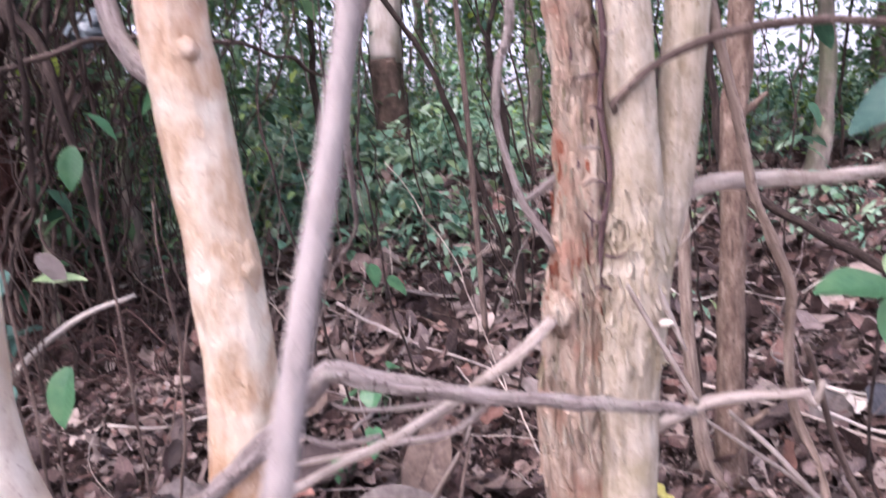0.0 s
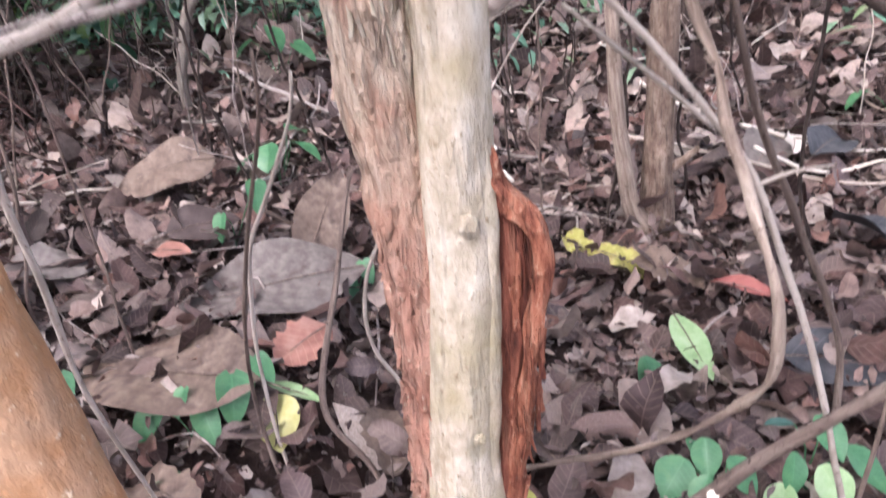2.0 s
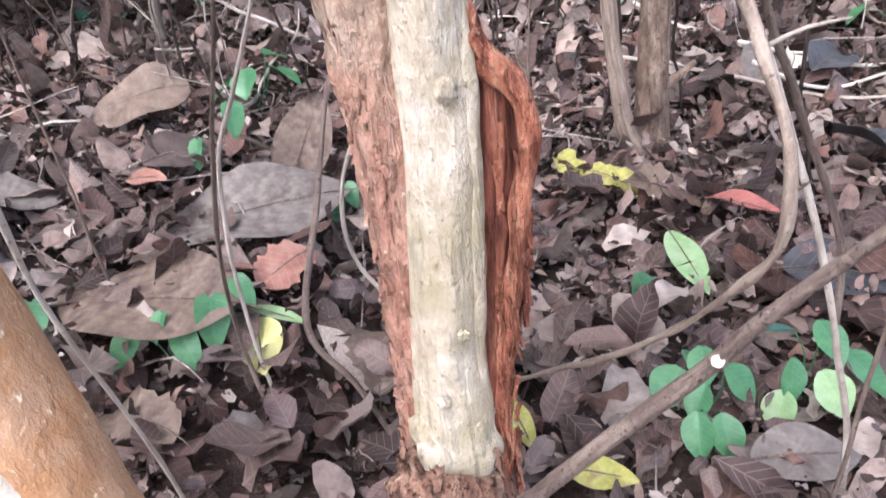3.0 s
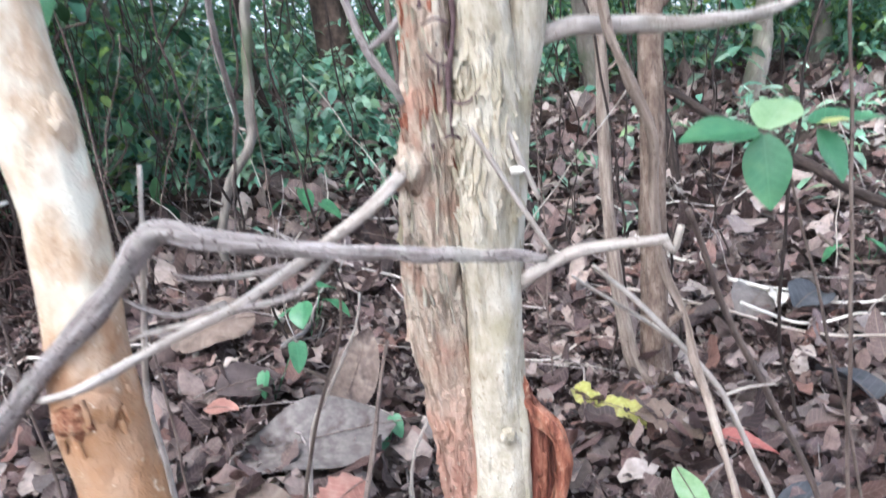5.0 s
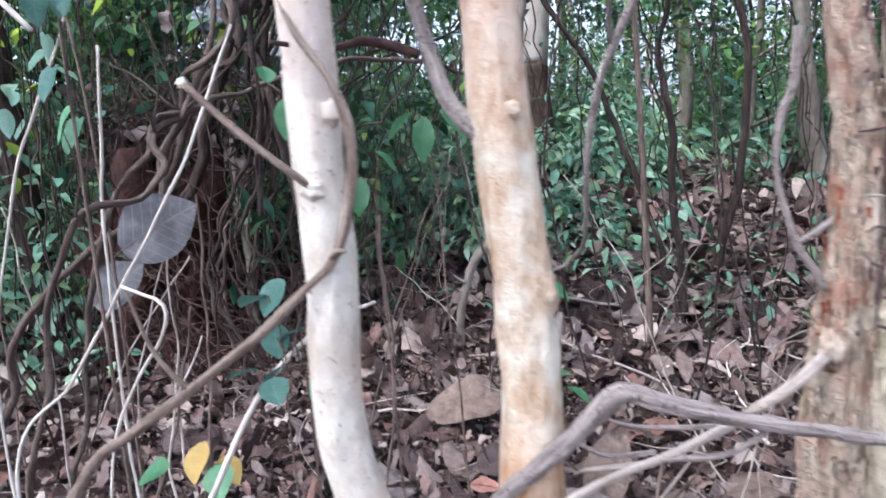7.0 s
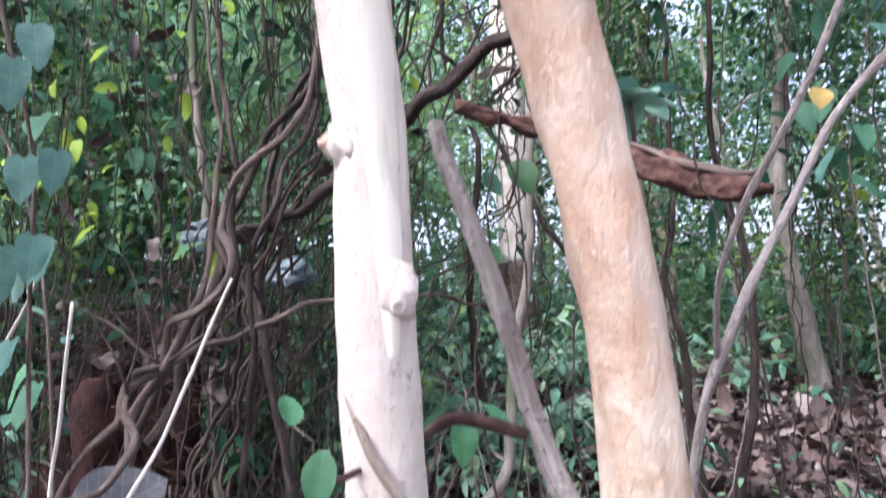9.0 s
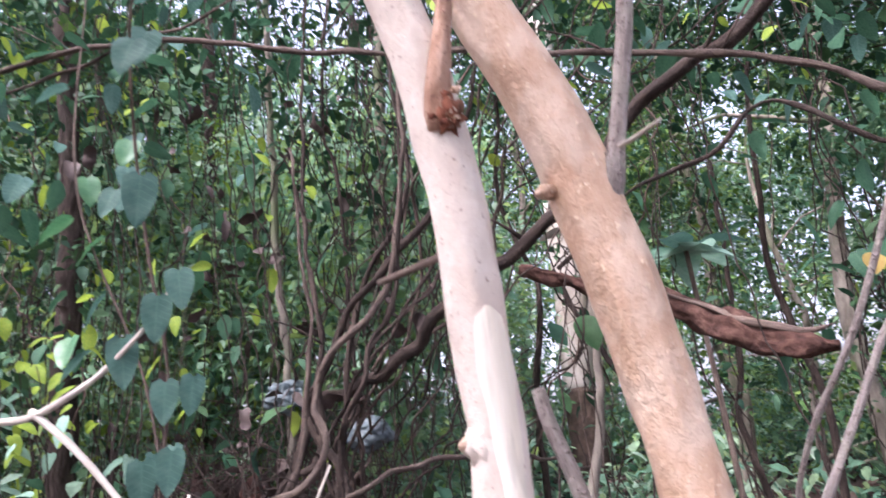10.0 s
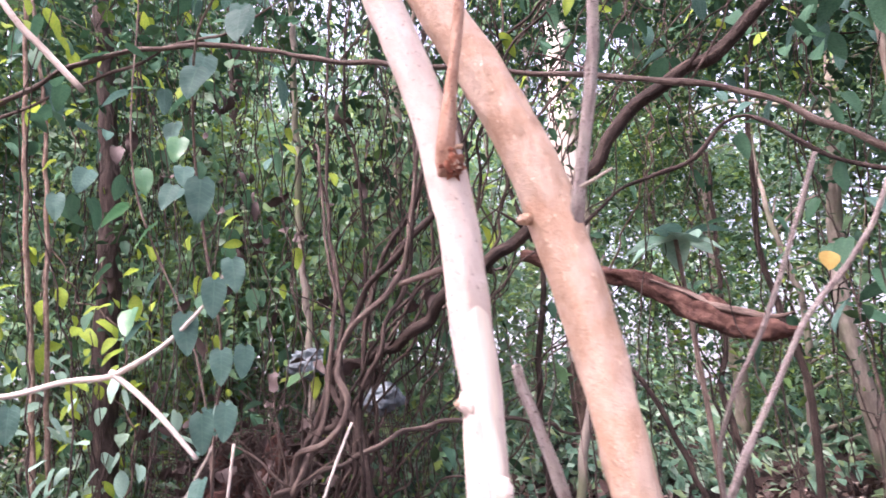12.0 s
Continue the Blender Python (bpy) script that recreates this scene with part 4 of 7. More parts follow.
tube("branch", [(0.262, 0.672, 1.022, 0.003), (0.258, 0.662, 1.030, 0.0036), (0.280, 0.66, 1.049, 0.0036), (0.306, 0.66, 1.066, 0.004), (0.343, 0.66, 1.079, 0.0044), (0.39, 0.66, 1.087, 0.0042), (0.445, 0.66, 1.087, 0.004), (0.51, 0.665, 1.082, 0.0038), (0.66, 0.70, 1.10, 0.003)],
     WOOD_BROWN, clump, "thin brown branch across the stems", seg=12, step=0.012, amp=0.001, freq=120, wobble=0.003, seed=17)
tube("twig", [(0.272, 0.690, 0.705, 0.010), (0.291, 0.682, 0.711, 0.0078), (0.323, 0.675, 0.731, 0.006), (0.35, 0.67, 0.744, 0.0064), (0.389, 0.67, 0.748, 0.0052), (0.435, 0.67, 0.748, 0.005)], WOOD_PALE, clump, "bleached broken twig", seg=12, step=0.008, amp=0.0015, freq=150, wobble=0.003)
tube("twig", [(0.432, 0.67, 0.748, 0.0048), (0.441, 0.67, 0.736, 0.004), (0.448, 0.668, 0.760, 0.0035)], WOOD_PALE, clump, seg=8, step=0.006)
tube("twig", [(0.262, 0.63, 0.872, 0.0022), (0.29, 0.635, 0.819, 0.0025), (0.325, 0.64, 0.754, 0.0023)], WOOD_PALE, clump, seg=8, step=0.01)
knob("splinter", (0.300, 0.650, 0.829), 0.0045, WOOD_BARE, clump, (1.4, 0.5, 0.8), "white wood splinter", 4.4, 0.3)
tube("twig", [(0.290, 0.668, 0.875, 0.004), (0.303, 0.660, 0.838, 0.0036), (0.318, 0.655, 0.80, 0.002)], WOOD_PALE, clump, seg=8, step=0.006, amp=0.001, freq=150)
tube("twig", [(0.175, 0.69, 1.16, 0.005), (0.170, 0.69, 1.103, 0.005), (0.160, 0.69, 1.077, 0.0046), (0.155, 0.69, 1.027, 0.0036), (0.164, 0.69, 0.98, 0.0038), (0.176, 0.69, 0.943, 0.0042), (0.205, 0.69, 0.895, 0.005)], WOOD_GREY, clump, "kinked grey twig", seg=10, step=0.008, amp=0.0012, freq=150)
tube("twig", [(0.176, 0.69, 0.944, 0.003), (0.195, 0.69, 0.956, 0.004), (0.220, 0.69, 0.976, 0.005)], WOOD_GREY, clump, seg=8, step=0.008)
tube("forked_twig", [(-0.16, 0.60, 0.672, 0.0026), (-0.112, 0.563, 0.689, 0.0036), (-0.075, 0.557, 0.700, 0.0046), (-0.022, 0.59, 0.718, 0.0044), (0.026, 0.61, 0.735, 0.0047), (0.092, 0.62, 0.764, 0.005), (0.153, 0.64, 0.799, 0.0055), (0.195, 0.662, 0.834, 0.0062), (0.208, 0.68, 0.845, 0.0075)], WOOD_PALE, clump, "grey dead branch reaching down", seg=16, step=0.006, amp=0.0018, freq=130, wobble=0.005, seed=19)
tube("twig", [(0.101, 0.625, 0.768, 0.0034), (0.054, 0.63, 0.762, 0.003), (0.005, 0.632, 0.762, 0.0024), (-0.017, 0.632, 0.770, 0.0012)], WOOD_GREY, clump, seg=8, step=0.01, amp=0.0006, freq=150, wobble=0.004)
tube("twig", [(0.031, 0.615, 0.742, 0.0032), (-0.016, 0.618, 0.7346, 0.003), (-0.048, 0.62, 0.745, 0.0024), (-0.061, 0.62, 0.7536, 0.0012)], WOOD_GREY, clump, seg=8, step=0.01, amp=0.0006, freq=150, wobble=0.004)
tube("twig", [(0.022, 0.607, 0.734, 0.003), (-0.04, 0.60, 0.727, 0.0026), (-0.054, 0.598, 0.722, 0.0014)], WOOD_PALE, clump, seg=8, step=0.01, wobble=0.004)
tube("twig", [(0.035, 0.612, 0.735, 0.0035), (0.10, 0.606, 0.749, 0.0035), (0.143, 0.598, 0.787, 0.0036)], WOOD_GREY, clump, seg=8, step=0.01)
tube("low_branch", [(0.20, 0.62, 0.10, 0.010), (0.255, 0.575, 0.21, 0.008), (0.327, 0.52, 0.35, 0.0056), (0.367, 0.50, 0.41, 0.0054), (0.40, 0.48, 0.465, 0.0046), (0.416, 0.46, 0.51, 0.0038), (0.43, 0.44, 0.548, 0.003), (0.46, 0.40, 0.62, 0.0024)],
     WOOD_BROWN, clump, "smooth brown low branch", seg=14, step=0.01, amp=0.001, freq=120, wobble=0.003, seed=20)
ring_scar("branch_scar", (0.398, 0.477, 0.468), (-0.5, -1, 0.5), 0.004, clump, WOOD_BROWN, WOOD_BARE)

# near grey pole
pole = thing("sapling", (0.0, -0.24, 0), "thin bare grey sapling stem", "sapling")
tube("stem", [(0.0, -0.24, -0.02, 0.0046), (0.042, -0.10, 0.34, 0.0042), (0.077, 0.055, 0.71, 0.0037), (0.1045, 0.137, 0.91, 0.0035), (0.122, 0.19, 1.035, 0.0034), (0.136, 0.243, 1.16, 0.0033), (0.153, 0.30, 1.30, 0.0030), (0.19, 0.44, 1.62, 0.0024)], POLE_BARK, pole, seg=16, step=0.01, amp=0.0009, freq=150, wobble=0.002)
for z_, s_ in ((0.83, 1), (0.975, -1), (1.085, 1), (1.21, -1)):
    x_, y_ = 0.085 + 0.1133 * (z_ - 0.71), 0.055 + 0.4167 * (z_ - 0.71)
    knob("bud_scar", (x_ + 0.0022 * s_, y_ - 0.0016, z_), 0.0026, POLE_BARK, pole, (0.9, 0.8, 1.4), "", z_ * 9, 0.3)


def sapling(name, label, pts, material, group="", seg=10, amp=0.002, freq=60, wobble=0.004, seed=0, step=0.02, root=True):
    """A single-stemmed young tree or stick that stands in the ground."""
    base = min(pts, key=lambda p: p[2])
    pts = list(pts)
    if root:
        g = float(ground_z(base[0], base[1]))
        end = (base[0] + 0.01, base[1], g - 0.03, base[3] * 1.25)
        pts = pts + [end] if pts[-1] is base else [end] + pts
        base = end
    t = thing(name, base[:3], label, "sapling" if "sapling" in name else name.replace("_", " "), group)
    tube("stem", pts, material, t, seg=seg, step=step, amp=amp, freq=freq, wobble=wobble, seed=seed)
    if seg >= 12:
        # short dead stubs where twigs broke off
        r = random.Random(len(label) + int(seed))
        for _ in range(3):
            p, s = pts[r.randrange(1, len(pts) - 1)], r.choice((-1, 1))
            w = p[3]
            tube("stub", [(p[0], p[1], p[2], w * 0.5), (p[0] + s * w * 1.3, p[1] - w * 0.3, p[2] + w * 0.8, w * 0.32), (p[0] + s * w * 2.4, p[1] - w * 0.6, p[2] + w * 1.8, w * 0.16)], material, t, seg=8, step=0.01, amp=w * 0.05, freq=100)
    return t


sapling("bent_vine", "grey bent vine running down to the litter", [(0.345, 0.73, 1.20, 0.0048), (0.365, 0.72, 1.093, 0.0051), (0.381, 0.715, 1.017, 0.0052), (0.393, 0.71, 0.952, 0.0048), (0.415, 0.712, 0.895, 0.0049), (0.435, 0.715, 0.840, 0.0051), (0.438, 0.725, 0.76, 0.0051),
         (0.445, 0.725, 0.70, 0.0050), (0.459, 0.70, 0.657, 0.0041), (0.461, 0.675, 0.62, 0.0041), (0.463, 0.64, 0.592, 0.0037), (0.463, 0.605, 0.57, 0.0036), (0.464, 0.58, 0.545, 0.0036), (0.468, 0.57, 0.51, 0.0036), (0.468, 0.575, 0.47, 0.0035), (0.462, 0.61, 0.42, 0.0033), (0.44, 0.68, 0.33, 0.0031), (0.39, 0.78, 0.222, 0.0031), (0.315, 0.86, 0.137, 0.0031), (0.25, 0.93, 0.06, 0.0041)], VINE_BARK, seg=16, amp=0.003, freq=130, step=0.012)
post = sapling("sapling", "brown rough-barked sapling in the leaf litter", [(0.712, 1.79, 0.02, 0.050), (0.711, 1.79, 0.168, 0.037), (0.713, 1.79, 0.455, 0.0335), (0.718, 1.79, 0.712, 0.031), (0.72, 1.80, 0.987, 0.031), (0.742, 1.82, 1.195, 0.031), (0.74, 1.82, 1.8, 0.028), (0.70, 1.85, 3.2, 0.02)], POST_BARK,
               "thin saplings", seg=20, amp=0.006, freq=60, seed=3)
sapling("sapling", "thin smooth beige-grey sapling", [(0.67, 1.77, 0.05, 0.028), (0.637, 1.76, 0.132, 0.0218), (0.60, 1.75, 0.395, 0.0172), (0.589, 1.75, 0.668, 0.0157), (0.590, 1.75, 0.853, 0.0151), (0.575, 1.76, 1.148, 0.0135), (0.58, 1.76, 1.6, 0.0118), (0.60, 1.8, 2.6, 0.009)], VINE_BARK, "thin saplings", seg=12, seed=5)
dark_branch = thing("fallen_branch", (1.28, 1.9, 0.45), "dark grey fallen branch leaning in the undergrowth", "branch")
tube("limb", [(0.80, 2.18, 0.83, 0.007), (0.856, 2.15, 0.77, 0.011), (0.943, 2.10, 0.70, 0.013), (1.107, 2.0, 0.588, 0.014), (1.281, 1.9, 0.474, 0.015), (1.484, 1.8, 0.359, 0.016), (1.95, 1.55, 0.03, 0.018)], LIANA_BARK, dark_branch, seg=14, step=0.02, amp=0.003, freq=60, wobble=0.012, seed=41)
tube("twig", [(1.107, 2.0, 0.588, 0.006), (1.13, 1.96, 0.67, 0.004), (1.20, 1.93, 0.74, 0.002)], LIANA_BARK, dark_branch, seg=8, step=0.02, wobble=0.01)
cross = sapling("dead_stick", "long thin pale stick leaning beside the trunk", [(0.368, 0.69, 0.724, 0.0026), (0.412, 0.70, 0.677, 0.003), (0.461, 0.71, 0.615, 0.0032), (0.505, 0.72, 0.552, 0.0033), (0.543, 0.73, 0.465, 0.0033), (0.587, 0.74, 0.351, 0.0034), (0.66, 0.76, 0.12, 0.0036)], WOOD_PALE, seg=10, amp=0.0008, freq=140, step=0.012)
tube("twig", [(0.349, 0.70, 0.71, 0.0016), (0.393, 0.72, 0.672, 0.0022), (0.435, 0.74, 0.634, 0.0024), (0.476, 0.75, 0.595, 0.0026)], WOOD_PALE, cross, seg=8, step=0.01, wobble=0.003)
tube("twig", [(0.505, 0.72, 0.552, 0.002), (0.53, 0.71, 0.566, 0.0016), (0.555, 0.70, 0.572, 0.0008)], WOOD_PALE, cross, seg=6, step=0.01)
sapling("dead_stick", "thin brown stick leaning in the litter", [(0.52, 0.88, 0.72, 0.0042), (0.595, 0.95, 0.546, 0.0045), (0.687, 1.0, 0.365, 0.0052), (0.772, 1.02, 0.16, 0.0052)], WOOD_BROWN, seg=8)
sapling("sapling", "thin reddish-brown seedling stem", [(0.10, 0.78, 0.69, 0.0017), (0.087, 0.80, 0.628, 0.0019), (0.04, 0.86, 0.53, 0.0023), (-0.017, 0.92, 0.37, 0.0029), (-0.064, 0.98, 0.196, 0.0032)], WOOD_BROWN, "thin saplings", seg=8, wobble=0.003)
sapling("dead_stick", "thin pale straw stick", [(0.10, 0.89, 0.65, 0.0018), (0.086, 0.90, 0.599, 0.0021), (0.031, 0.93, 0.496, 0.0026), (-0.015, 0.96, 0.401, 0.003), (-0.05, 0.99, 0.2, 0.003)], WOOD_PALE, seg=7)
sapling("dead_stick", "brown crooked stick beside the trunk", [(0.06, 1.31, 0.40, 0.0045), (0.047, 1.28, 0.345, 0.0041), (0.019, 1.18, 0.206, 0.0054), (0.009, 1.05, 0.105, 0.0056), (0.098, 0.95, 0.06, 0.0045), (0.152, 0.85, 0.04, 0.0037)], WOOD_BROWN, seg=10, wobble=0.006)
sapling("hanging_vine", "thin pale vine hanging along the orange stem", [(-0.075, 0.73, 0.86, 0.0028), (-0.085, 0.72, 0.77, 0.003), (-0.103, 0.72, 0.692, 0.0032), (-0.117, 0.72, 0.606, 0.0034), (-0.112, 0.715, 0.53, 0.0033), (-0.115, 0.72, 0.424, 0.0030), (-0.105, 0.72, 0.348, 0.0028), (-0.092, 0.73, 0.251, 0.0025), (-0.078, 0.74, 0.12, 0.0024)], WOOD_PALE, seg=8)
sapling("white_vine", "thin vine with white bark flecks", [(0.17, 0.86, 0.47, 0.0022), (0.145, 0.87, 0.42, 0.0024), (0.135, 0.88, 0.36, 0.0026), (0.142, 0.89, 0.30, 0.0026), (0.165, 0.90, 0.24, 0.0024), (0.18, 0.91, 0.12, 0.002)], WOOD_PALE, seg=7)
sapling("dead_stick", "bright bleached bent stick", [(-0.44, 1.05, 0.79, 0.003), (-0.52, 0.99, 0.765, 0.0045), (-0.60, 0.92, 0.68, 0.005), (-0.68, 0.86, 0.53, 0.0055), (-0.73, 0.82, 0.36, 0.0055)], WOOD_WHITE, seg=9)
# vine that winds round the pale stem
vine = thing("climbing_vine", (-0.66, 0.43, 0.0), "brown woody vine wound round the pale stem", "vine")
tube("stem", [(-0.285, 0.505, 1.215, 0.0025), (-0.262, 0.484, 1.178, 0.0032), (-0.236, 0.482, 1.142, 0.0036), (-0.224, 0.487, 1.10, 0.0048), (-0.224, 0.487, 1.06, 0.005), (-0.232, 0.483, 1.015, 0.0046), (-0.247, 0.478, 0.978, 0.0042), (-0.272, 0.474, 0.955, 0.0044),
              (-0.332, 0.468, 0.904, 0.0050), (-0.405, 0.463, 0.853, 0.0054), (-0.474, 0.455, 0.808, 0.0058), (-0.535, 0.445, 0.755, 0.0062), (-0.63, 0.435, 0.55, 0.007), (-0.66, 0.43, -0.02, 0.008)], VINE_BARK, vine, seg=14, step=0.01, amp=0.0015, freq=110, wobble=0.003, seed=21)
tube("twig", [(-0.405, 0.463, 0.853, 0.003), (-0.43, 0.45, 0.90, 0.0024), (-0.44, 0.44, 0.96, 0.0012)], VINE_BARK, vine, seg=8, step=0.01, wobble=0.004)
tube("twig", [(-0.247, 0.478, 0.978, 0.003), (-0.238, 0.472, 0.986, 0.0036), (-0.227, 0.468, 0.988, 0.0016)], VINE_BARK, vine, seg=8, step=0.005, wobble=0.002)


# ---------------------------------------------------------------- earth bank, lianas and dead sticks
def lump(name, at, size, material, label, category, seed, rough=0.35, sub=5):
    bm = bmesh.new()
    bmesh.ops.create_icosphere(bm, subdivisions=sub, radius=1.0)
    for vert in bm.verts:
        q = vert.co.copy()
        d = 1 + rough * noise.noise(q * 1.7 + Vector((seed, 0, 0))) + rough * 0.5 * noise.noise(q * 4.5 + Vector((0, seed, 0))) + rough * 0.25 * noise.noise(q * 11)
        vert.co = Vector((q.x * size[0], q.y * size[1], q.z * size[2])) * d + Vector(at)
    me = bpy.data.meshes.new(name)
    bm.to_mesh(me)
    bm.free()
    for p in me.polygons:
        p.use_smooth = True
    me.materials.append(material)
    return tagged(new(name, me), label, category)


lump("earth_bank", (-1.83, 2.30, 0.42), (0.30, 0.28, 0.72), RED_EARTH, "dark red earth mound tangled with roots", "earth mound", 6.1, rough=0.55)


def liana(pts, label, material=LIANA_BARK, seg=12, wobble=0.012, seed=0, name="liana", amp=0.004, group="lianas"):
    t = thing(name, pts[0][:3], label, "liana" if name == "liana" else name.replace("_", " "), group)
    tube("stem", pts, material, t, seg=seg, step=0.025, amp=amp, freq=50, wobble=wobble, seed=seed)
    if seg >= 12:
        r = random.Random(int(seed * 31) + 5)
        for q in range(3):
            p = pts[r.randrange(1, len(pts) - 1)]
            e = (p[0] + r.gauss(0, 0.12), p[1] - r.uniform(0.02, 0.12), p[2] + r.uniform(0.05, 0.25))
            tube("twig", [(*p[:3], p[3] * 0.45), ((p[0] + e[0]) / 2 + 0.02, (p[1] + e[1]) / 2, (p[2] + e[2]) / 2, p[3] * 0.3), (*e, 0.001)], material, t, seg=6, step=0.03, wobble=0.01, seed=q + seed)
    return t


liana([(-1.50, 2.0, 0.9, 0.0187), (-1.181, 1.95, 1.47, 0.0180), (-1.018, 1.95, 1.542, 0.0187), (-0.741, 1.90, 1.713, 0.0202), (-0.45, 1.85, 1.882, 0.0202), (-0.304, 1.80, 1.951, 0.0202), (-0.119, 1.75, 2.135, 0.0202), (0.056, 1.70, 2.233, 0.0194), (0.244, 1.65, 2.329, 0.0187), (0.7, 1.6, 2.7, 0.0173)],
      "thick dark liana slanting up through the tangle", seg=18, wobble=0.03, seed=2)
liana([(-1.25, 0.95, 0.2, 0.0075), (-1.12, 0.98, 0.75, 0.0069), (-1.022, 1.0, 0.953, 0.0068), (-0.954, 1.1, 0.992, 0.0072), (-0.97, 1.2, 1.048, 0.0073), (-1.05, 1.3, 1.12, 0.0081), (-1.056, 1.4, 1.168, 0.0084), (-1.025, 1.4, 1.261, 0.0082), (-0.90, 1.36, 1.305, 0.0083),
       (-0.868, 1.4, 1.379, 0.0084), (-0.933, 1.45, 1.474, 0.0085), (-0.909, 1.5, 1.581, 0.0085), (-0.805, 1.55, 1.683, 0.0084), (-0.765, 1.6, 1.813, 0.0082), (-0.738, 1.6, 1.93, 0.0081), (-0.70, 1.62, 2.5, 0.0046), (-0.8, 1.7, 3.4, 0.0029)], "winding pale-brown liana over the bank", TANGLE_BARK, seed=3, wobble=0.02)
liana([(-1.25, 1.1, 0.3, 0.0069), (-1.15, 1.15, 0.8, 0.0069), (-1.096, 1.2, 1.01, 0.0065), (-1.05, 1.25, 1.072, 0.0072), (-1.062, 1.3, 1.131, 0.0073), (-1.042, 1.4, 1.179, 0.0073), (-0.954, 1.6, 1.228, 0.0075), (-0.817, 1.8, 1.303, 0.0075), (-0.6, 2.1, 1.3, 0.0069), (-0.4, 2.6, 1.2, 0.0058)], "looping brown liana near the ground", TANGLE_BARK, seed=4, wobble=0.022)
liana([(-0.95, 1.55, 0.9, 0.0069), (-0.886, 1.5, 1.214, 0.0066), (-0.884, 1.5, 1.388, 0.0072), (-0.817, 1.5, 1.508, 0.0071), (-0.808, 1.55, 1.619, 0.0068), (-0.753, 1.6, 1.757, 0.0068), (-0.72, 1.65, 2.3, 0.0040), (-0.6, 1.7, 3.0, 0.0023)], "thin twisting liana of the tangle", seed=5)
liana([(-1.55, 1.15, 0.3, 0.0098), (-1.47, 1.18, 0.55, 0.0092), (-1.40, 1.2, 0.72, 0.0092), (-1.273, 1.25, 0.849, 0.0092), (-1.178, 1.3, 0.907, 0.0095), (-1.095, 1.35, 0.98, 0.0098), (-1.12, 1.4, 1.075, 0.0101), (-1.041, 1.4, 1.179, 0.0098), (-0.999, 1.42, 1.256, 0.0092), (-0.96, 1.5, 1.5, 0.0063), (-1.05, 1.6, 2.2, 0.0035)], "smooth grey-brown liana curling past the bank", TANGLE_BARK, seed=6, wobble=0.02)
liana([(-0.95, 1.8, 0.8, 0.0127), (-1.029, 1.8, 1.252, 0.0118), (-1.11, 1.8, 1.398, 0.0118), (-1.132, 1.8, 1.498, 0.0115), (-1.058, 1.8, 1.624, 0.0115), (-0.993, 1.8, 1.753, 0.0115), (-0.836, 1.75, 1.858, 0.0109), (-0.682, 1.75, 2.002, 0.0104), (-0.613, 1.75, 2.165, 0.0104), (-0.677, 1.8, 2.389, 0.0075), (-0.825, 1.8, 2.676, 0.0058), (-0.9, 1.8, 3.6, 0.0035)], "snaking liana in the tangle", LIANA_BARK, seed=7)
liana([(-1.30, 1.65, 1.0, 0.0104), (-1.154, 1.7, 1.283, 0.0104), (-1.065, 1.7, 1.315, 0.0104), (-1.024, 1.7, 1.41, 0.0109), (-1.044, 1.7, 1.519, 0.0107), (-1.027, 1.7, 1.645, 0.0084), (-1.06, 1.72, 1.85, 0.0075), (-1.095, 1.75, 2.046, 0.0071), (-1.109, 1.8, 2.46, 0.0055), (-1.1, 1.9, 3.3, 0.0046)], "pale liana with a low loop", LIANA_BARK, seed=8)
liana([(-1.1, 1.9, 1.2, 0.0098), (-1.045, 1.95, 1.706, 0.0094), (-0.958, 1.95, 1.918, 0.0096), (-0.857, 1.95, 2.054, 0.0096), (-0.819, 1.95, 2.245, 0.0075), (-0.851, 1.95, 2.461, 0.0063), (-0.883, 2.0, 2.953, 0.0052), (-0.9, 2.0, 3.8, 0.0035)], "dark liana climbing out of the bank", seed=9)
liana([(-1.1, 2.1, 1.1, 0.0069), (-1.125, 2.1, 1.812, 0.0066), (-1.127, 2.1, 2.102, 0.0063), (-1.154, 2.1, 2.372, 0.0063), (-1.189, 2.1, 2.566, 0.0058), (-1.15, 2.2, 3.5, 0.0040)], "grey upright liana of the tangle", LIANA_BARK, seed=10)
liana([(-2.45, 1.05, 2.0, 0.0088), (-2.165, 1.15, 2.26, 0.0088), (-1.908, 1.2, 2.361, 0.0086), (-1.654, 1.25, 2.455, 0.0082), (-1.34, 1.3, 2.462, 0.0076), (-1.031, 1.3, 2.373, 0.0073), (-0.806, 1.3, 2.288, 0.0069), (-0.429, 1.25, 2.159, 0.0068), (-0.141, 1.2, 2.051, 0.0067), (0.046, 1.15, 1.972, 0.0066), (0.205, 1.1, 1.87, 0.0065), (0.272, 1.05, 1.785, 0.0061), (0.5, 1.0, 1.62, 0.0060), (1.1, 1.1, 1.45, 0.0060), (1.9, 1.5, 1.1, 0.0060), (2.6, 1.9, 0.0, 0.0066)],
      "long arching brown liana spanning the clearing", TANGLE_BARK, seed=11, wobble=0.01)
liana([(-2.3, 1.2, 2.25, 0.0050), (-2.059, 1.25, 2.326, 0.0049), (-1.689, 1.25, 2.381, 0.0048), (-1.477, 1.3, 2.44, 0.0046), (-1.34, 1.3, 2.47, 0.0043), (-1.117, 1.3, 2.475, 0.0036), (-0.8, 1.4, 2.7, 0.0029)], "thin brown liana beside the arch", TANGLE_BARK, seed=12, wobble=0.01, seg=8)
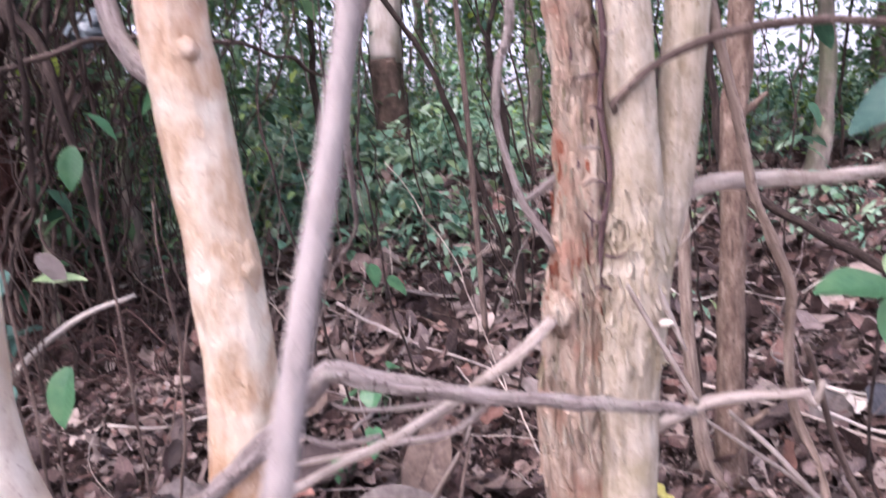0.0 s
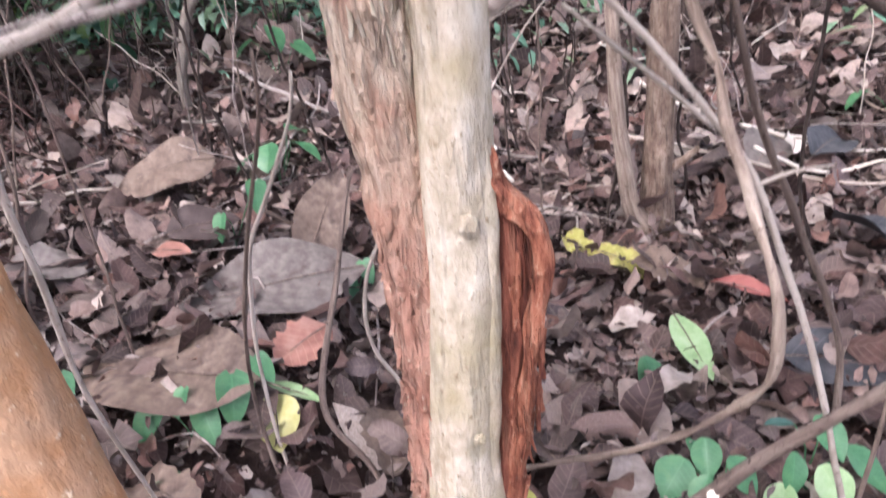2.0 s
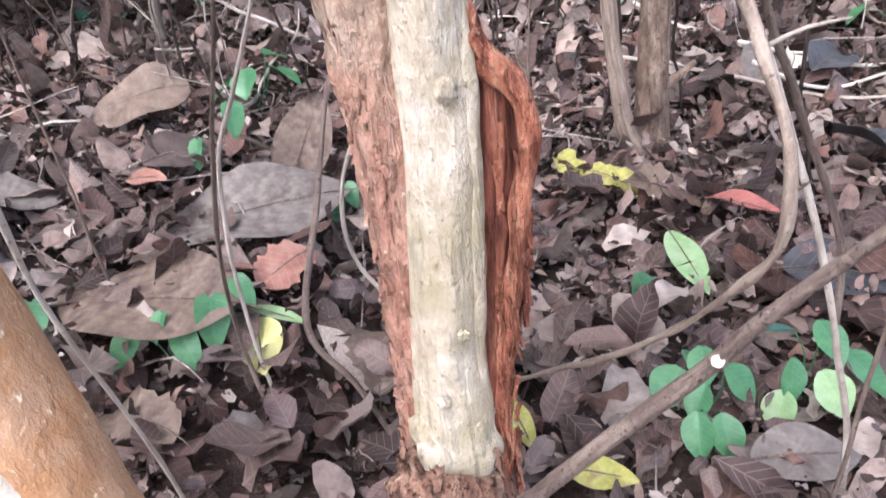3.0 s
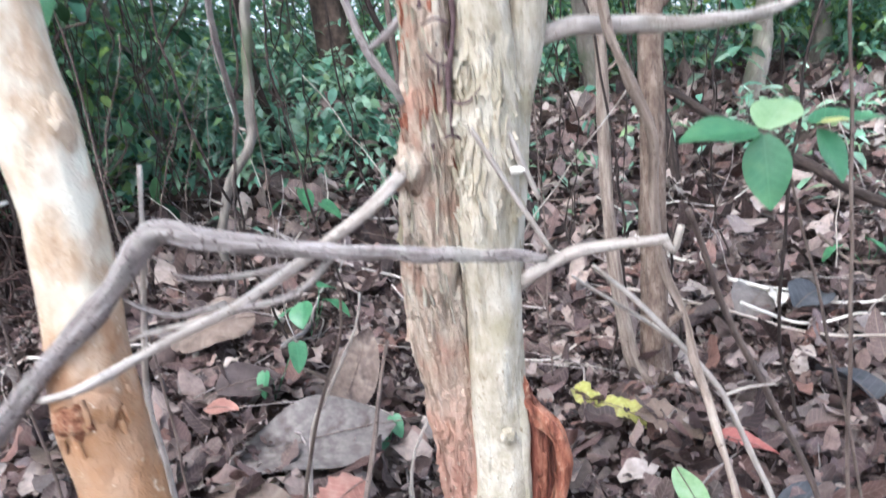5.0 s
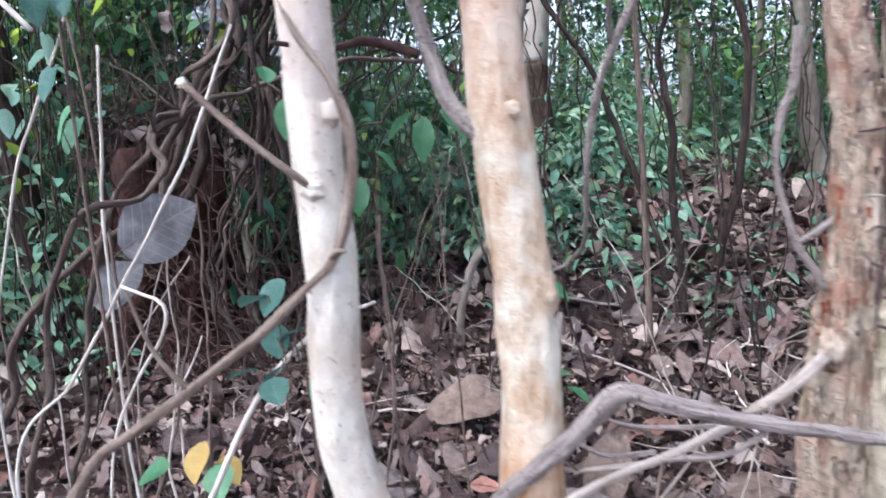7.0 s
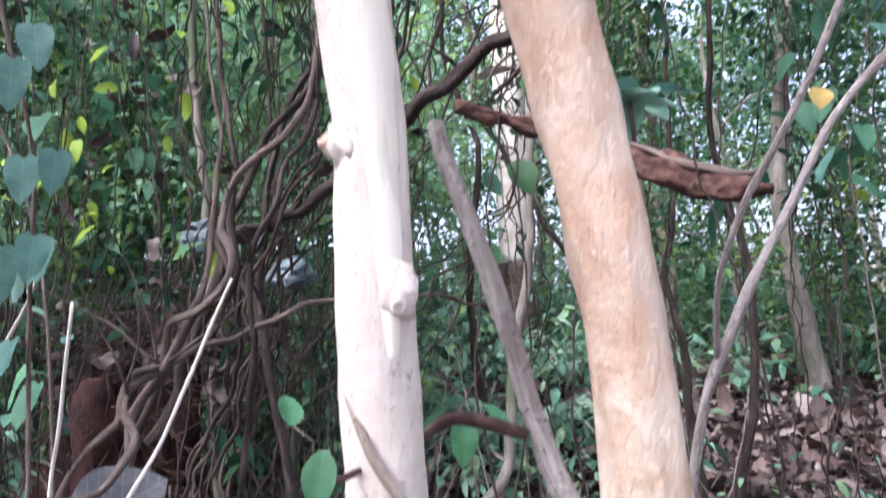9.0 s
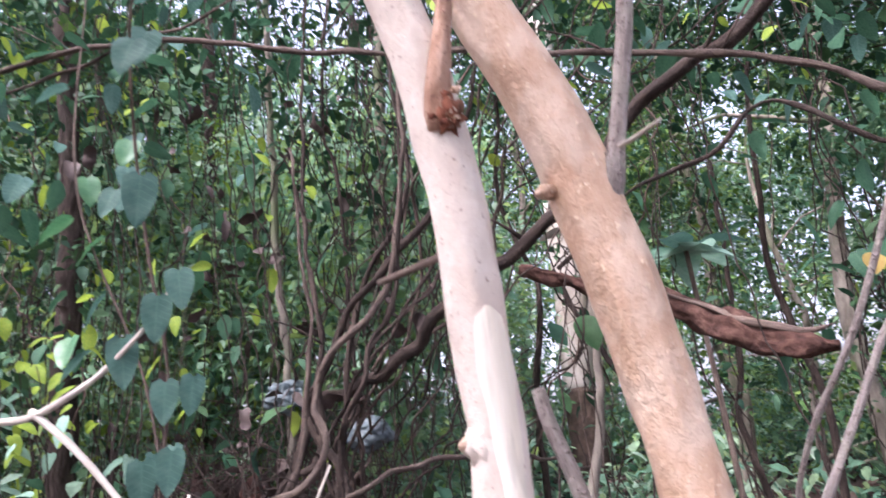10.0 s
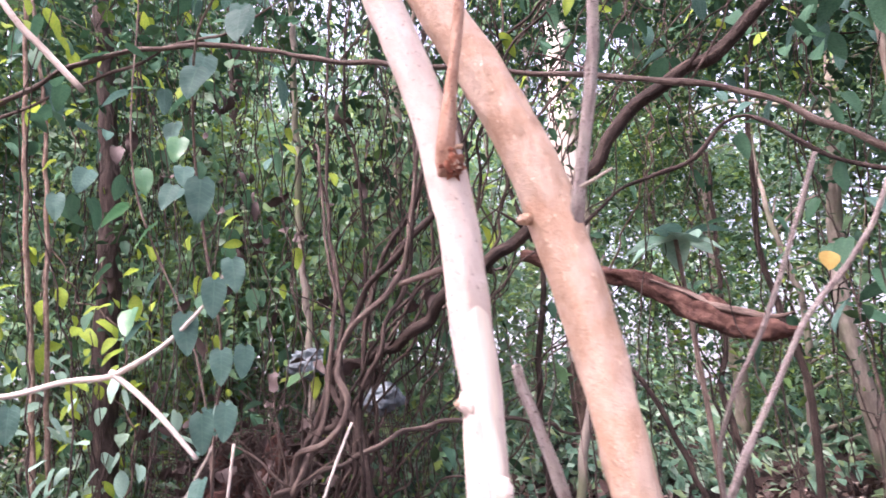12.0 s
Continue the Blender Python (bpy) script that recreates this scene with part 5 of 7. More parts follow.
liana([(-0.35, 1.7, 1.75, 0.0054), (-0.125, 1.6, 1.902, 0.0054), (0.037, 1.5, 1.911, 0.0054), (0.134, 1.5, 1.994, 0.0054), (0.183, 1.5, 2.012, 0.0054), (0.23, 1.45, 1.958, 0.0054), (0.30, 1.4, 1.863, 0.0054), (0.6, 1.4, 1.7, 0.0054), (1.4, 1.9, 1.5, 0.0054), (2.2, 2.6, 1.0, 0.0054), (2.6, 2.9, 0.2, 0.0054)], "bent brown liana dropping to the ground", LIANA_BARK, seed=13)
# winding stems that fan out of the foot of the tangle
for k in range(13):
    r = random.Random(3300 + k)
    x, y, rad, ph = r.gauss(-1.33, 0.09), r.uniform(1.95, 2.3), r.uniform(0.0035, 0.0085), r.uniform(0, 6.3)
    lean, pts, h = r.uniform(0.30, 0.85), [], float(ground_z(-1.33, 2.1)) - 0.03
    for q in range(15):
        run = max(0.0, h - 0.9)
        pts.append((x + lean * run + 0.05 * math.sin(q * 1.5 + ph), y - 0.12 * run + 0.05 * math.cos(q * 1.3 + ph), h, rad * (1 - 0.035 * q)))
        h += r.uniform(0.14, 0.24)
    liana(pts, r.choice(["winding brown liana fanning out of the tangle", "twisted dark liana fanning out of the tangle"]), r.choice([TANGLE_BARK, LIANA_BARK]), seg=10, wobble=0.03, seed=k * 2.1, amp=0.002)
# roots and brush over the bank
rv, rf, base = [], [], 0
for k in range(420):
    x, y = rng.normal(-1.62, 0.28), rng.uniform(1.95, 2.5)
    z = float(ground_z(x, y)) + abs(rng.normal(0, 0.45)) * max(0.25, 1 - abs(x + 1.75) / 0.6)
    a = rng.uniform(-0.6, 3.7)
    L = rng.uniform(0.12, 0.45)
    d = np.array([math.cos(a), 0.4 * math.sin(a) - 0.2, rng.normal(-0.15, 0.5)])
    p0 = np.array([x, y, z])
    r = rng.uniform(0.001, 0.004)
    mid = p0 + d * L * 0.5 + rng.normal(0, 0.05, 3)
    vv, ff = tube_data([(*p0, r), (*mid, r), (*(p0 + d * L + np.array([0, 0, -0.08])), r * 0.4)], seg=5, step=L / 6)
    rv.append(vv), rf.append(ff + base)
    base += len(vv)
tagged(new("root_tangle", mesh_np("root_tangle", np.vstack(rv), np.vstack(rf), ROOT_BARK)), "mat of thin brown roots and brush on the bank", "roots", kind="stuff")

mound = bpy.data.objects["earth_bank"]
for k in range(46):
    r = random.Random(60 + k)
    a = r.uniform(2.2, 5.6)
    x, y, z = -1.86 + 0.22 * math.cos(a), 2.42 + 0.24 * math.sin(a), r.uniform(0.6, 1.15)
    part("root", mesh_np("root", *tube_data([(x, y, z, 0.008), (x + r.gauss(0, 0.08), y - 0.06, z - 0.15, 0.006), (x + r.gauss(0, 0.15), y - 0.10, z - 0.34, 0.004), (x + r.gauss(0.1, 0.2), y - 0.16, z - 0.5, 0.002)], seg=7, step=0.03, wobble=0.02, seed=k), ROOT_BARK), mound)

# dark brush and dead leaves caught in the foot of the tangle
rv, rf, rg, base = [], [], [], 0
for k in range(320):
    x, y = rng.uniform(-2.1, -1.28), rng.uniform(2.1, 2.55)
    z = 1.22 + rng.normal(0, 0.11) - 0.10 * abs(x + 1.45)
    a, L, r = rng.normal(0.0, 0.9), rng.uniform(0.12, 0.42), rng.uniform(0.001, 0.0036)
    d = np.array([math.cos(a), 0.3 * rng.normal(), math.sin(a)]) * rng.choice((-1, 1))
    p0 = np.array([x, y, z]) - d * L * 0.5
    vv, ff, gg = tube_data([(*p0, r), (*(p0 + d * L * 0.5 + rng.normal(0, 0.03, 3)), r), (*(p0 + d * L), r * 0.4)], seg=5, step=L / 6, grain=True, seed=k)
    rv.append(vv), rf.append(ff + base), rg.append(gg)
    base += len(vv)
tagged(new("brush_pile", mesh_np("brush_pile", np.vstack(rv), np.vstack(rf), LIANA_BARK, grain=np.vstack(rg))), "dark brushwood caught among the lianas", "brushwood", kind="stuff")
P = np.stack([rng.uniform(-2.1, -1.25, 200), rng.uniform(2.05, 2.55, 200), 1.2 + rng.normal(0, 0.12, 200)], -1)
Q = np.stack([rng.normal(-1.45, 0.32, 90), rng.uniform(1.7, 2.5, 90), rng.uniform(1.5, 2.6, 90)], -1)
P = np.vstack([P, Q])
v, f, u = scatter(TEMPL, P, rng.uniform(0, 6.3, len(P)), rng.normal(0.6, 0.6, len(P)), rng.normal(0, 0.7, len(P)), rng.uniform(0.035, 0.10, len(P)))
tagged(new("caught_leaves", mesh_np("caught_leaves", v, f, LITTER_DARK, u)), "withered dark brown leaves caught in the lianas", "dead leaves", kind="stuff")

# pale dead sticks on the bank
S_GROUP = "pale dead sticks"
sapling("dead_stick", "pale upright dead stick by the bank", [(-1.045, 1.15, 1.31, 0.0033), (-1.075, 1.155, 1.10, 0.0034), (-1.105, 1.16, 0.942, 0.0035), (-1.13, 1.16, 0.5, 0.0036)], WOOD_WHITE, S_GROUP, seg=8)
sapling("dead_stick", "long pale stick leaning on the lianas", [(-0.80, 1.27, 1.34, 0.0030), (-0.822, 1.25, 1.276, 0.0034), (-0.877, 1.15, 1.058, 0.0036), (-0.978, 1.05, 0.833, 0.0036), (-1.081, 0.98, 0.644, 0.0034), (-1.162, 0.90, 0.501, 0.0033)], WOOD_WHITE, S_GROUP, seg=8)
sapling("dead_stick", "bleached stick with a sharp bend", [(-0.90, 0.95, 0.848, 0.0032), (-0.855, 0.95, 0.832, 0.0034), (-0.813, 0.95, 0.811, 0.0036), (-0.828, 0.95, 0.748, 0.0032), (-0.944, 0.95, 0.593, 0.0030), (-1.0, 0.95, 0.4, 0.0030)], WOOD_WHITE, S_GROUP, seg=8)
sapling("dead_stick", "thin pale cane leaning on the brush", [(-0.97, 1.0, 1.36, 0.0023), (-0.996, 1.0, 1.306, 0.0025), (-1.079, 1.0, 1.17, 0.0028), (-1.17, 1.0, 1.014, 0.0029), (-1.3, 1.0, 0.6, 0.0030)], WOOD_WHITE, S_GROUP, seg=8)
for k in range(9):
    r = random.Random(300 + k)
    x, y = r.uniform(-1.7, -0.55), r.uniform(0.95, 1.6)
    z = float(ground_z(x, y))
    h, dx = r.uniform(0.5, 1.0), r.uniform(-0.15, 0.35)
    sapling("dead_stick", "thin pale dead stick standing in the brush", [(x + dx, y + r.uniform(-0.1, 0.15), z + h, 0.0022), (x + dx * 0.5 + r.gauss(0, 0.03), y, z + h * 0.5, 0.003), (x, y, z + 0.02, 0.0036)], r.choice([WOOD_PALE, WOOD_GREY, WOOD_BROWN]), S_GROUP, seg=6, amp=0, wobble=0.012, seed=k)
for k in range(40):
    r = random.Random(340 + k)
    x, y = r.uniform(-1.0, 2.2), r.uniform(1.3, 3.2)
    if abs(x + 0.1) < 0.25 and y < 1.7:
        x -= 0.5
    z = float(ground_z(x, y))
    h, dx, w = r.uniform(0.25, 0.9), r.gauss(0, 0.2), r.uniform(0.0012, 0.003)
    m_ = r.choice([WOOD_BROWN, WOOD_GREY, WOOD_PALE, WOOD_BROWN])
    s_ = sapling("dead_stick", "thin dry stick standing in the litter", [(x + dx, y + r.uniform(-0.1, 0.1), z + h, w * 0.5), (x + dx * 0.4 + r.gauss(0, 0.04), y, z + h * 0.55, w * 0.8), (x, y, z + 0.02, w)], m_, "thin standing sticks", seg=6, amp=0, wobble=0.015, seed=k)
    tube("twig", [(x + dx * 0.4, y, z + h * 0.55, w * 0.6), (x + dx * 0.4 + r.gauss(0, 0.06), y - 0.03, z + h * 0.68, w * 0.5), (x + dx * 0.4 + r.gauss(0, 0.12), y - 0.05, z + h * 0.8, 0.0006)], m_, s_, seg=5, step=0.02, wobble=0.01, seed=k)
# long dry sticks lying on the litter
for k in range(26):
    r = random.Random(920 + k)
    x, y, a, L, w = r.uniform(-1.3, 1.6), r.uniform(1.7, 3.3), r.gauss(0, 0.5), r.uniform(0.35, 1.0), r.uniform(0.0025, 0.007)
    if k % 4 == 0:
        a += 1.2
    pts = []
    for q in range(5):
        u_ = q / 4 - 0.5
        px_, py_ = x + L * u_ * math.cos(a) + r.gauss(0, 0.02), y + L * u_ * math.sin(a) + r.gauss(0, 0.02)
        pts.append((px_, py_, float(ground_z(px_, py_)) + 0.05 + w + 0.06 * abs(r.gauss(0, 1)) * (q in (0, 4)), w * (1 - 0.12 * q)))
    t_ = thing("fallen_stick", pts[2][:3], r.choice(["bleached dry stick lying on the leaf litter", "grey dry stick lying on the leaf litter", "brown dry stick lying on the leaf litter"]), "stick", "fallen sticks")
    m_ = r.choice([WOOD_PALE, WOOD_GREY, WOOD_BROWN, WOOD_WHITE])
    tube("stick", pts, m_, t_, seg=8, step=0.03, amp=w * 0.15, freq=90, wobble=0.012, seed=k)
    p_ = pts[r.choice((1, 2, 3))]
    tube("twig", [(*p_[:3], w * 0.5), (p_[0] + r.gauss(0, 0.06), p_[1] - 0.04, p_[2] + 0.05, w * 0.4), (p_[0] + r.gauss(0, 0.12), p_[1] - 0.08, p_[2] + 0.11, 0.0008)], m_, t_, seg=6, step=0.02, wobble=0.01, seed=k)
# bleached branch and canes on the near left
bl = thing("bleached_branch", (-0.93, 0.90, 0.9), "white bleached forked branch caught in the vines", "branch")
tube("main_branch", [(-1.9, 0.80, 1.40, 0.0075), (-1.52, 0.84, 1.439, 0.0068), (-1.361, 0.85, 1.448, 0.0064), (-1.239, 0.86, 1.461, 0.006), (-1.12, 0.862, 1.469, 0.0062), (-1.002, 0.87, 1.519, 0.0048), (-0.929, 0.88, 1.579, 0.0036), (-0.88, 0.89, 1.65, 0.002)], WOOD_WHITE, bl, seg=12, step=0.015, amp=0.001, freq=120, wobble=0.004)
tube("fork", [(-1.127, 0.862, 1.475, 0.0064), (-1.046, 0.87, 1.411, 0.0058), (-0.99, 0.875, 1.357, 0.0054), (-0.935, 0.88, 1.297, 0.0046)], WOOD_WHITE, bl, seg=12, step=0.015, amp=0.001, freq=120)
for pts in ([(-2.35, 1.6, 3.4, 0.008), (-2.306, 1.6, 2.675, 0.009), (-2.229, 1.6, 1.9, 0.010), (-2.19, 1.6, 1.634, 0.010), (-2.144, 1.6, 1.0, 0.011)], [(-2.42, 1.65, 3.4, 0.007), (-2.257, 1.65, 2.57, 0.008), (-2.183, 1.65, 1.728, 0.009), (-2.132, 1.65, 1.0, 0.010)]):
    sapling("cane", "slim grey-green upright cane in the thicket", pts, POST_BARK, "slim canes", seg=10, wobble=0.008)
slant = thing("bent_liana", (-0.45, 1.9, 0.1), "pale bent liana with grey bark patches", "liana")
tube("stem", [(0.42, 1.07, 1.85, 0.0046), (0.273, 1.05, 1.596, 0.0050), (0.165, 1.02, 1.472, 0.0052), (0.060, 0.97, 1.305, 0.0058), (0.012, 0.95, 1.225, 0.0064), (-0.030, 0.95, 1.135, 0.0058), (-0.052, 0.96, 1.03, 0.0050), (-0.060, 1.0, 0.93, 0.0043),
              (-0.095, 1.1, 0.85, 0.0030), (-0.22, 1.4, 0.72, 0.0023), (-0.40, 1.8, 0.4, 0.0021), (-0.45, 1.9, 0.05, 0.0021)], WOOD_GREY, slant, seg=14, step=0.012, amp=0.002, freq=110, wobble=0.004)
tube("fork", [(0.17, 0.80, 1.68, 0.0035), (0.107, 0.81, 1.527, 0.0039), (0.059, 0.83, 1.426, 0.0039), (0.016, 0.86, 1.349, 0.0039), (-0.010, 0.90, 1.27, 0.0035), (-0.012, 0.95, 1.18, 0.0031)], WOOD_GREY, slant, "thin grey fork", seg=10, step=0.015, amp=0.001, freq=120)
ROT_BARK = mat("rotten_red_bark", [(0.03, 0.014, 0.011), (0.085, 0.042, 0.032), (0.16, 0.09, 0.07)], 26, (1, 1, 1), 1.0, 0.95, bump_dist=0.02)
# hanging half-rotten limb
log = thing("rotten_limb", (0.05, 1.95, 1.57), "broken reddish-brown limb with pale torn wood", "limb")
tube("limb", [(-0.5, 2.05, 1.84, 0.020), (-0.25, 2.02, 1.75, 0.026), (-0.142, 2.0, 1.70, 0.032), (-0.042, 2.0, 1.645, 0.038), (0.049, 1.95, 1.58, 0.044), (0.12, 1.92, 1.54, 0.042), (0.20, 1.88, 1.515, 0.034), (0.27, 1.84, 1.505, 0.012)], ROT_BARK, log, seg=32, step=0.010, amp=0.020, freq=36, along=0.4, ridge=0.010, ridges=9, wobble=0.016, seed=31)
tube("torn_wood", [(-0.10, 1.98, 1.70, 0.004), (-0.02, 1.962, 1.656, 0.007), (0.06, 1.915, 1.60, 0.009), (0.14, 1.888, 1.568, 0.010), (0.22, 1.862, 1.54, 0.007), (0.28, 1.83, 1.55, 0.002)], WOOD_BROWN, log, seg=12, step=0.012, amp=0.009, freq=60)

# crumpled plastic caught on the bank
for at_, sz, sd in (((-1.47, 2.28, 1.56), (0.095, 0.07, 0.062), 2.2), ((-1.12, 2.2, 1.40), (0.075, 0.05, 0.055), 5.2)):
    lump("plastic_scrap", at_, sz, PLASTIC, "crumpled grey-blue plastic scrap on the bank", "plastic", sd, rough=0.32, sub=5)


# ---------------------------------------------------------------- leaves
def leaf_mesh(name, material, length, width, kind="ovate", n=10, fold=0.12, curl=0.2, wave=0.03, cross=3, seed=0):
    v, f, u = leaf_data(length, width, kind, n, fold, curl, wave, cross, seed)
    return mesh_np(name, v, f, material, u)


def place_leaf(ob, at, yaw, tilt, roll=0.0):
    ob.matrix_basis = Matrix.Translation(at) @ Matrix.Rotation(radians(yaw), 4, "Z") @ Matrix.Rotation(radians(tilt), 4, "Y") @ Matrix.Rotation(radians(roll), 4, "X")
    return ob


def ground_leaf(name, label, x, y, length, width, material, yaw, tilt=-4, roll=0, kind="ovate", curl=0.15, fold=0.1, wave=0.04, lift=0.03, seed=0, group=""):
    """A single fallen leaf, laid with its middle at x, y, with a stalk as a part."""
    z = float(ground_z(x, y)) + lift + 0.025
    c, s = math.cos(radians(yaw)), math.sin(radians(yaw))
    ob = new(name, leaf_mesh(name, material, length, width, kind, 14, fold, curl, wave, 4, seed))
    place_leaf(ob, (x - c * length / 2, y - s * length / 2, z + math.sin(radians(tilt)) * length / 2), yaw, tilt, roll)
    tagged(ob, label, "leaf", group)
    v, f = tube_data([(-0.16 * length, 0.01 * length, -0.01, 0.0011), (-0.05 * length, 0, 0.0, 0.0012), (0.3 * length, 0, 0.002, 0.0012), (0.75 * length, 0, -curl * 0.5 * length + 0.002, 0.0006)], seg=5, step=0.02)
    st = new("stalk", mesh_np("stalk", v, f, WOOD_BROWN))
    st.parent = ob
    return ob


ground_leaf("fallen_leaf", "huge tan dead leaf with strong ribs", -0.255, 1.10, 0.34, 0.20, LEAF_TAN, 168, -3, -8, "ovate", 0.10, 0.06, 0.03, 0.03, 1)
ground_leaf("fallen_leaf", "huge grey-tan dead leaf overlapping another", -0.145, 1.36, 0.38, 0.22, LEAF_GREY, 200, -4, -14, "ovate", 0.10, 0.09, 0.03, 0.05, 2)
ground_leaf("fallen_leaf", "orange-brown dead leaf beside the huge leaf", -0.045, 1.19, 0.115, 0.10, LEAF_ORANGE, 235, -4, -16, "torn", 0.2, 0.10, 0.06, 0.05, 3)
ground_leaf("fallen_leaf", "fresh pale yellow-green fallen leaf", 0.637, 1.235, 0.165, 0.058, LEAF_PALE, -82, 10, 6, "ovate", 0.05, 0.08, 0.01, 0.035, 4)
ground_leaf("fallen_leaf", "crumpled lime-yellow leaf on the litter", 0.505, 1.61, 0.115, 0.065, LEAF_LIME, -45, 14, 15, "torn", 0.3, 0.25, 0.10, 0.035, 5)
ground_leaf("fallen_leaf", "crumpled lime-yellow leaf on the litter", 0.585, 1.56, 0.115, 0.07, LEAF_LIME, -25, 12, 20, "torn", 0.25, 0.2, 0.08, 0.035, 6)
ground_leaf("fallen_leaf", "rusty red curled leaf on the litter", 0.79, 1.385, 0.15, 0.05, LEAF_RED, -35, -2, 10, "lance", 0.12, 0.3, 0.02, 0.03, 7)
ground_leaf("fallen_leaf", "curled tan leaf arching over the litter", -0.50, 1.80, 0.25, 0.16, LEAF_TAN, 205, -6, -32, "ovate", 0.35, 0.08, 0.05, 0.09, 8)
ground_leaf("fallen_leaf", "tan dead leaf standing on edge", -0.055, 1.62, 0.25, 0.12, LEAF_TAN, 65, -42, 40, "ovate", 0.1, 0.08, 0.02, 0.11, 9)
ground_leaf("fallen_leaf", "dark slate-coloured curled leaf", 1.12, 1.60, 0.19, 0.14, LEAF_SLATE, 100, -12, 20, "ovate", 0.25, 0.2, 0.03, 0.05, 10)
ground_leaf("fallen_leaf", "yellowing split leaf on the litter", -0.058, 1.025, 0.105, 0.075, LEAF_YELLOW, -75, 14, 5, "ovate", 0.12, 0.08, 0.02, 0.04, 11)
ground_leaf("fallen_leaf", "bright yellow leaf at the trunk", 0.40, 0.775, 0.085, 0.045, LEAF_LIME, -20, -6, 10, "ovate", 0.1, 0.1, 0.02, 0.03, 12)
ground_leaf("fallen_leaf", "bright yellow leaf at the trunk", 0.314, 0.865, 0.08, 0.032, LEAF_LIME, -70, 12, 10, "ovate", 0.1, 0.1, 0.02, 0.03, 13)
ground_leaf("fallen_leaf", "wide bleached grey leaf on the litter", 0.635, 0.775, 0.13, 0.075, LEAF_GREY, 0, -6, 14, "ovate", 0.2, 0.12, 0.02, 0.03, 14)
ground_leaf("fallen_leaf", "long green blade lying on the litter", -0.04, 1.085, 0.13, 0.03, LEAF_PALE, -30, -3, 5, "lance", 0.05, 0.2, 0.0, 0.04, 15)
ground_leaf("fallen_leaf", "dark brown rounded leaf on the litter", -0.325, 1.56, 0.16, 0.12, LITTER_DARK, 30, -6, 22, "ovate", 0.2, 0.1, 0.03, 0.05, 16)
ground_leaf("fallen_leaf", "pinkish dead leaf on the litter", -0.357, 1.445, 0.085, 0.055, LEAF_ORANGE, -10, -10, 10, "ovate", 0.2, 0.1, 0.02, 0.05, 17)
ground_leaf("fallen_leaf", "curled leaf with a bleached white edge", 1.10, 2.06, 0.22, 0.16, LEAF_GREY, 45, -25, 20, "torn", 0.4, 0.2, 0.05, 0.07, 18)
ground_leaf("fallen_leaf", "bleached dead leaf scrap on the litter", 1.13, 2.0, 0.12, 0.06, LEAF_WHITE, 60, -20, 30, "torn", 0.4, 0.2, 0.08, 0.10, 23)
ground_leaf("fallen_leaf", "grey dead leaf on the litter", 1.26, 2.06, 0.22, 0.13, LEAF_SLATE, 40, -12, 20, "ovate", 0.3, 0.2, 0.04, 0.06, 19)
ground_leaf("fallen_leaf", "large purple-grey dead leaf on the litter", 0.86, 1.13, 0.20, 0.13, LEAF_SLATE, -20, -5, 12, "ovate", 0.2, 0.12, 0.03, 0.03, 24)
ground_leaf("fallen_leaf", "grey-brown dead leaf with a curled rim", 0.66, 1.50, 0.15, 0.08, LEAF_TAN, -40, -12, 25, "torn", 0.5, 0.2, 0.06, 0.05, 25)
ground_leaf("fallen_leaf", "tan dead leaf lying against the trunk", 0.32, 1.75, 0.20, 0.11, LEAF_TAN, 20, -10, 15, "ovate", 0.3, 0.15, 0.04, 0.05, 26)
ground_leaf("fallen_leaf", "pale brown dead leaf at the trunk", 0.11, 1.02, 0.15, 0.08, LEAF_TAN, 100, -20, 15, "torn", 0.3, 0.15, 0.06, 0.04, 27)
ground_leaf("fallen_leaf", "grey dead leaf with torn edges", -0.62, 1.42, 0.22, 0.12, LEAF_GREY, 30, -8, 15, "torn", 0.3, 0.15, 0.06, 0.05, 28)
ground_leaf("fallen_leaf", "light brown dead leaf on the litter", -0.20, 0.90, 0.16, 0.09, LEAF_TAN, 150, -8, -10, "torn", 0.3, 0.15, 0.06, 0.04, 29)
ground_leaf("fallen_leaf", "large brown dead leaf on the litter", -0.66, 1.30, 0.20, 0.10, LEAF_TAN, 130, -10, 15, "ovate", 0.3, 0.2, 0.04, 0.05, 20)
ground_leaf("fallen_leaf", "large grey round dead leaf on the bank", -1.06, 1.30, 0.20, 0.19, LEAF_SLATE, 30, -30, 58, "ovate", 0.10, 0.05, 0.02, 0.73, 21)
ground_leaf("fallen_leaf", "grey round dead leaf below another", -1.17, 1.27, 0.15, 0.13, LEAF_SLATE, 30, -40, 50, "ovate", 0.12, 0.06, 0.02, 0.62, 22)

# single dead leaves close to the camera's way
ONE = [leaf_mesh("dead_leaf", LITTER_ONE, 1, 0.5 + 0.05 * (k % 4), ("ovate", "lance", "torn", "heart")[k % 4], 6, 0.18 * (-1) ** k, 0.3 * (-1) ** (k // 2), 0.05, 2, 40 + k) for k in range(10)]
r = random.Random(77)
for k in range(290):
    x, y = r.uniform(-0.95, 1.35), r.uniform(0.62, 2.1)
    ob = new("dead_leaf", ONE[k % 10])
    s = r.uniform(0.06, 0.15)
    ob.matrix_basis = Matrix.Translation((x, y, float(ground_z(x, y)) + r.uniform(0.022, 0.055))) @ Matrix.Rotation(r.uniform(0, 6.3), 4, "Z") @ Matrix.Rotation(r.gauss(0, 0.28), 4, "Y") @ Matrix.Rotation(r.gauss(0, 0.35), 4, "X") @ Matrix.Scale(s, 4)
    ob.parent = ground


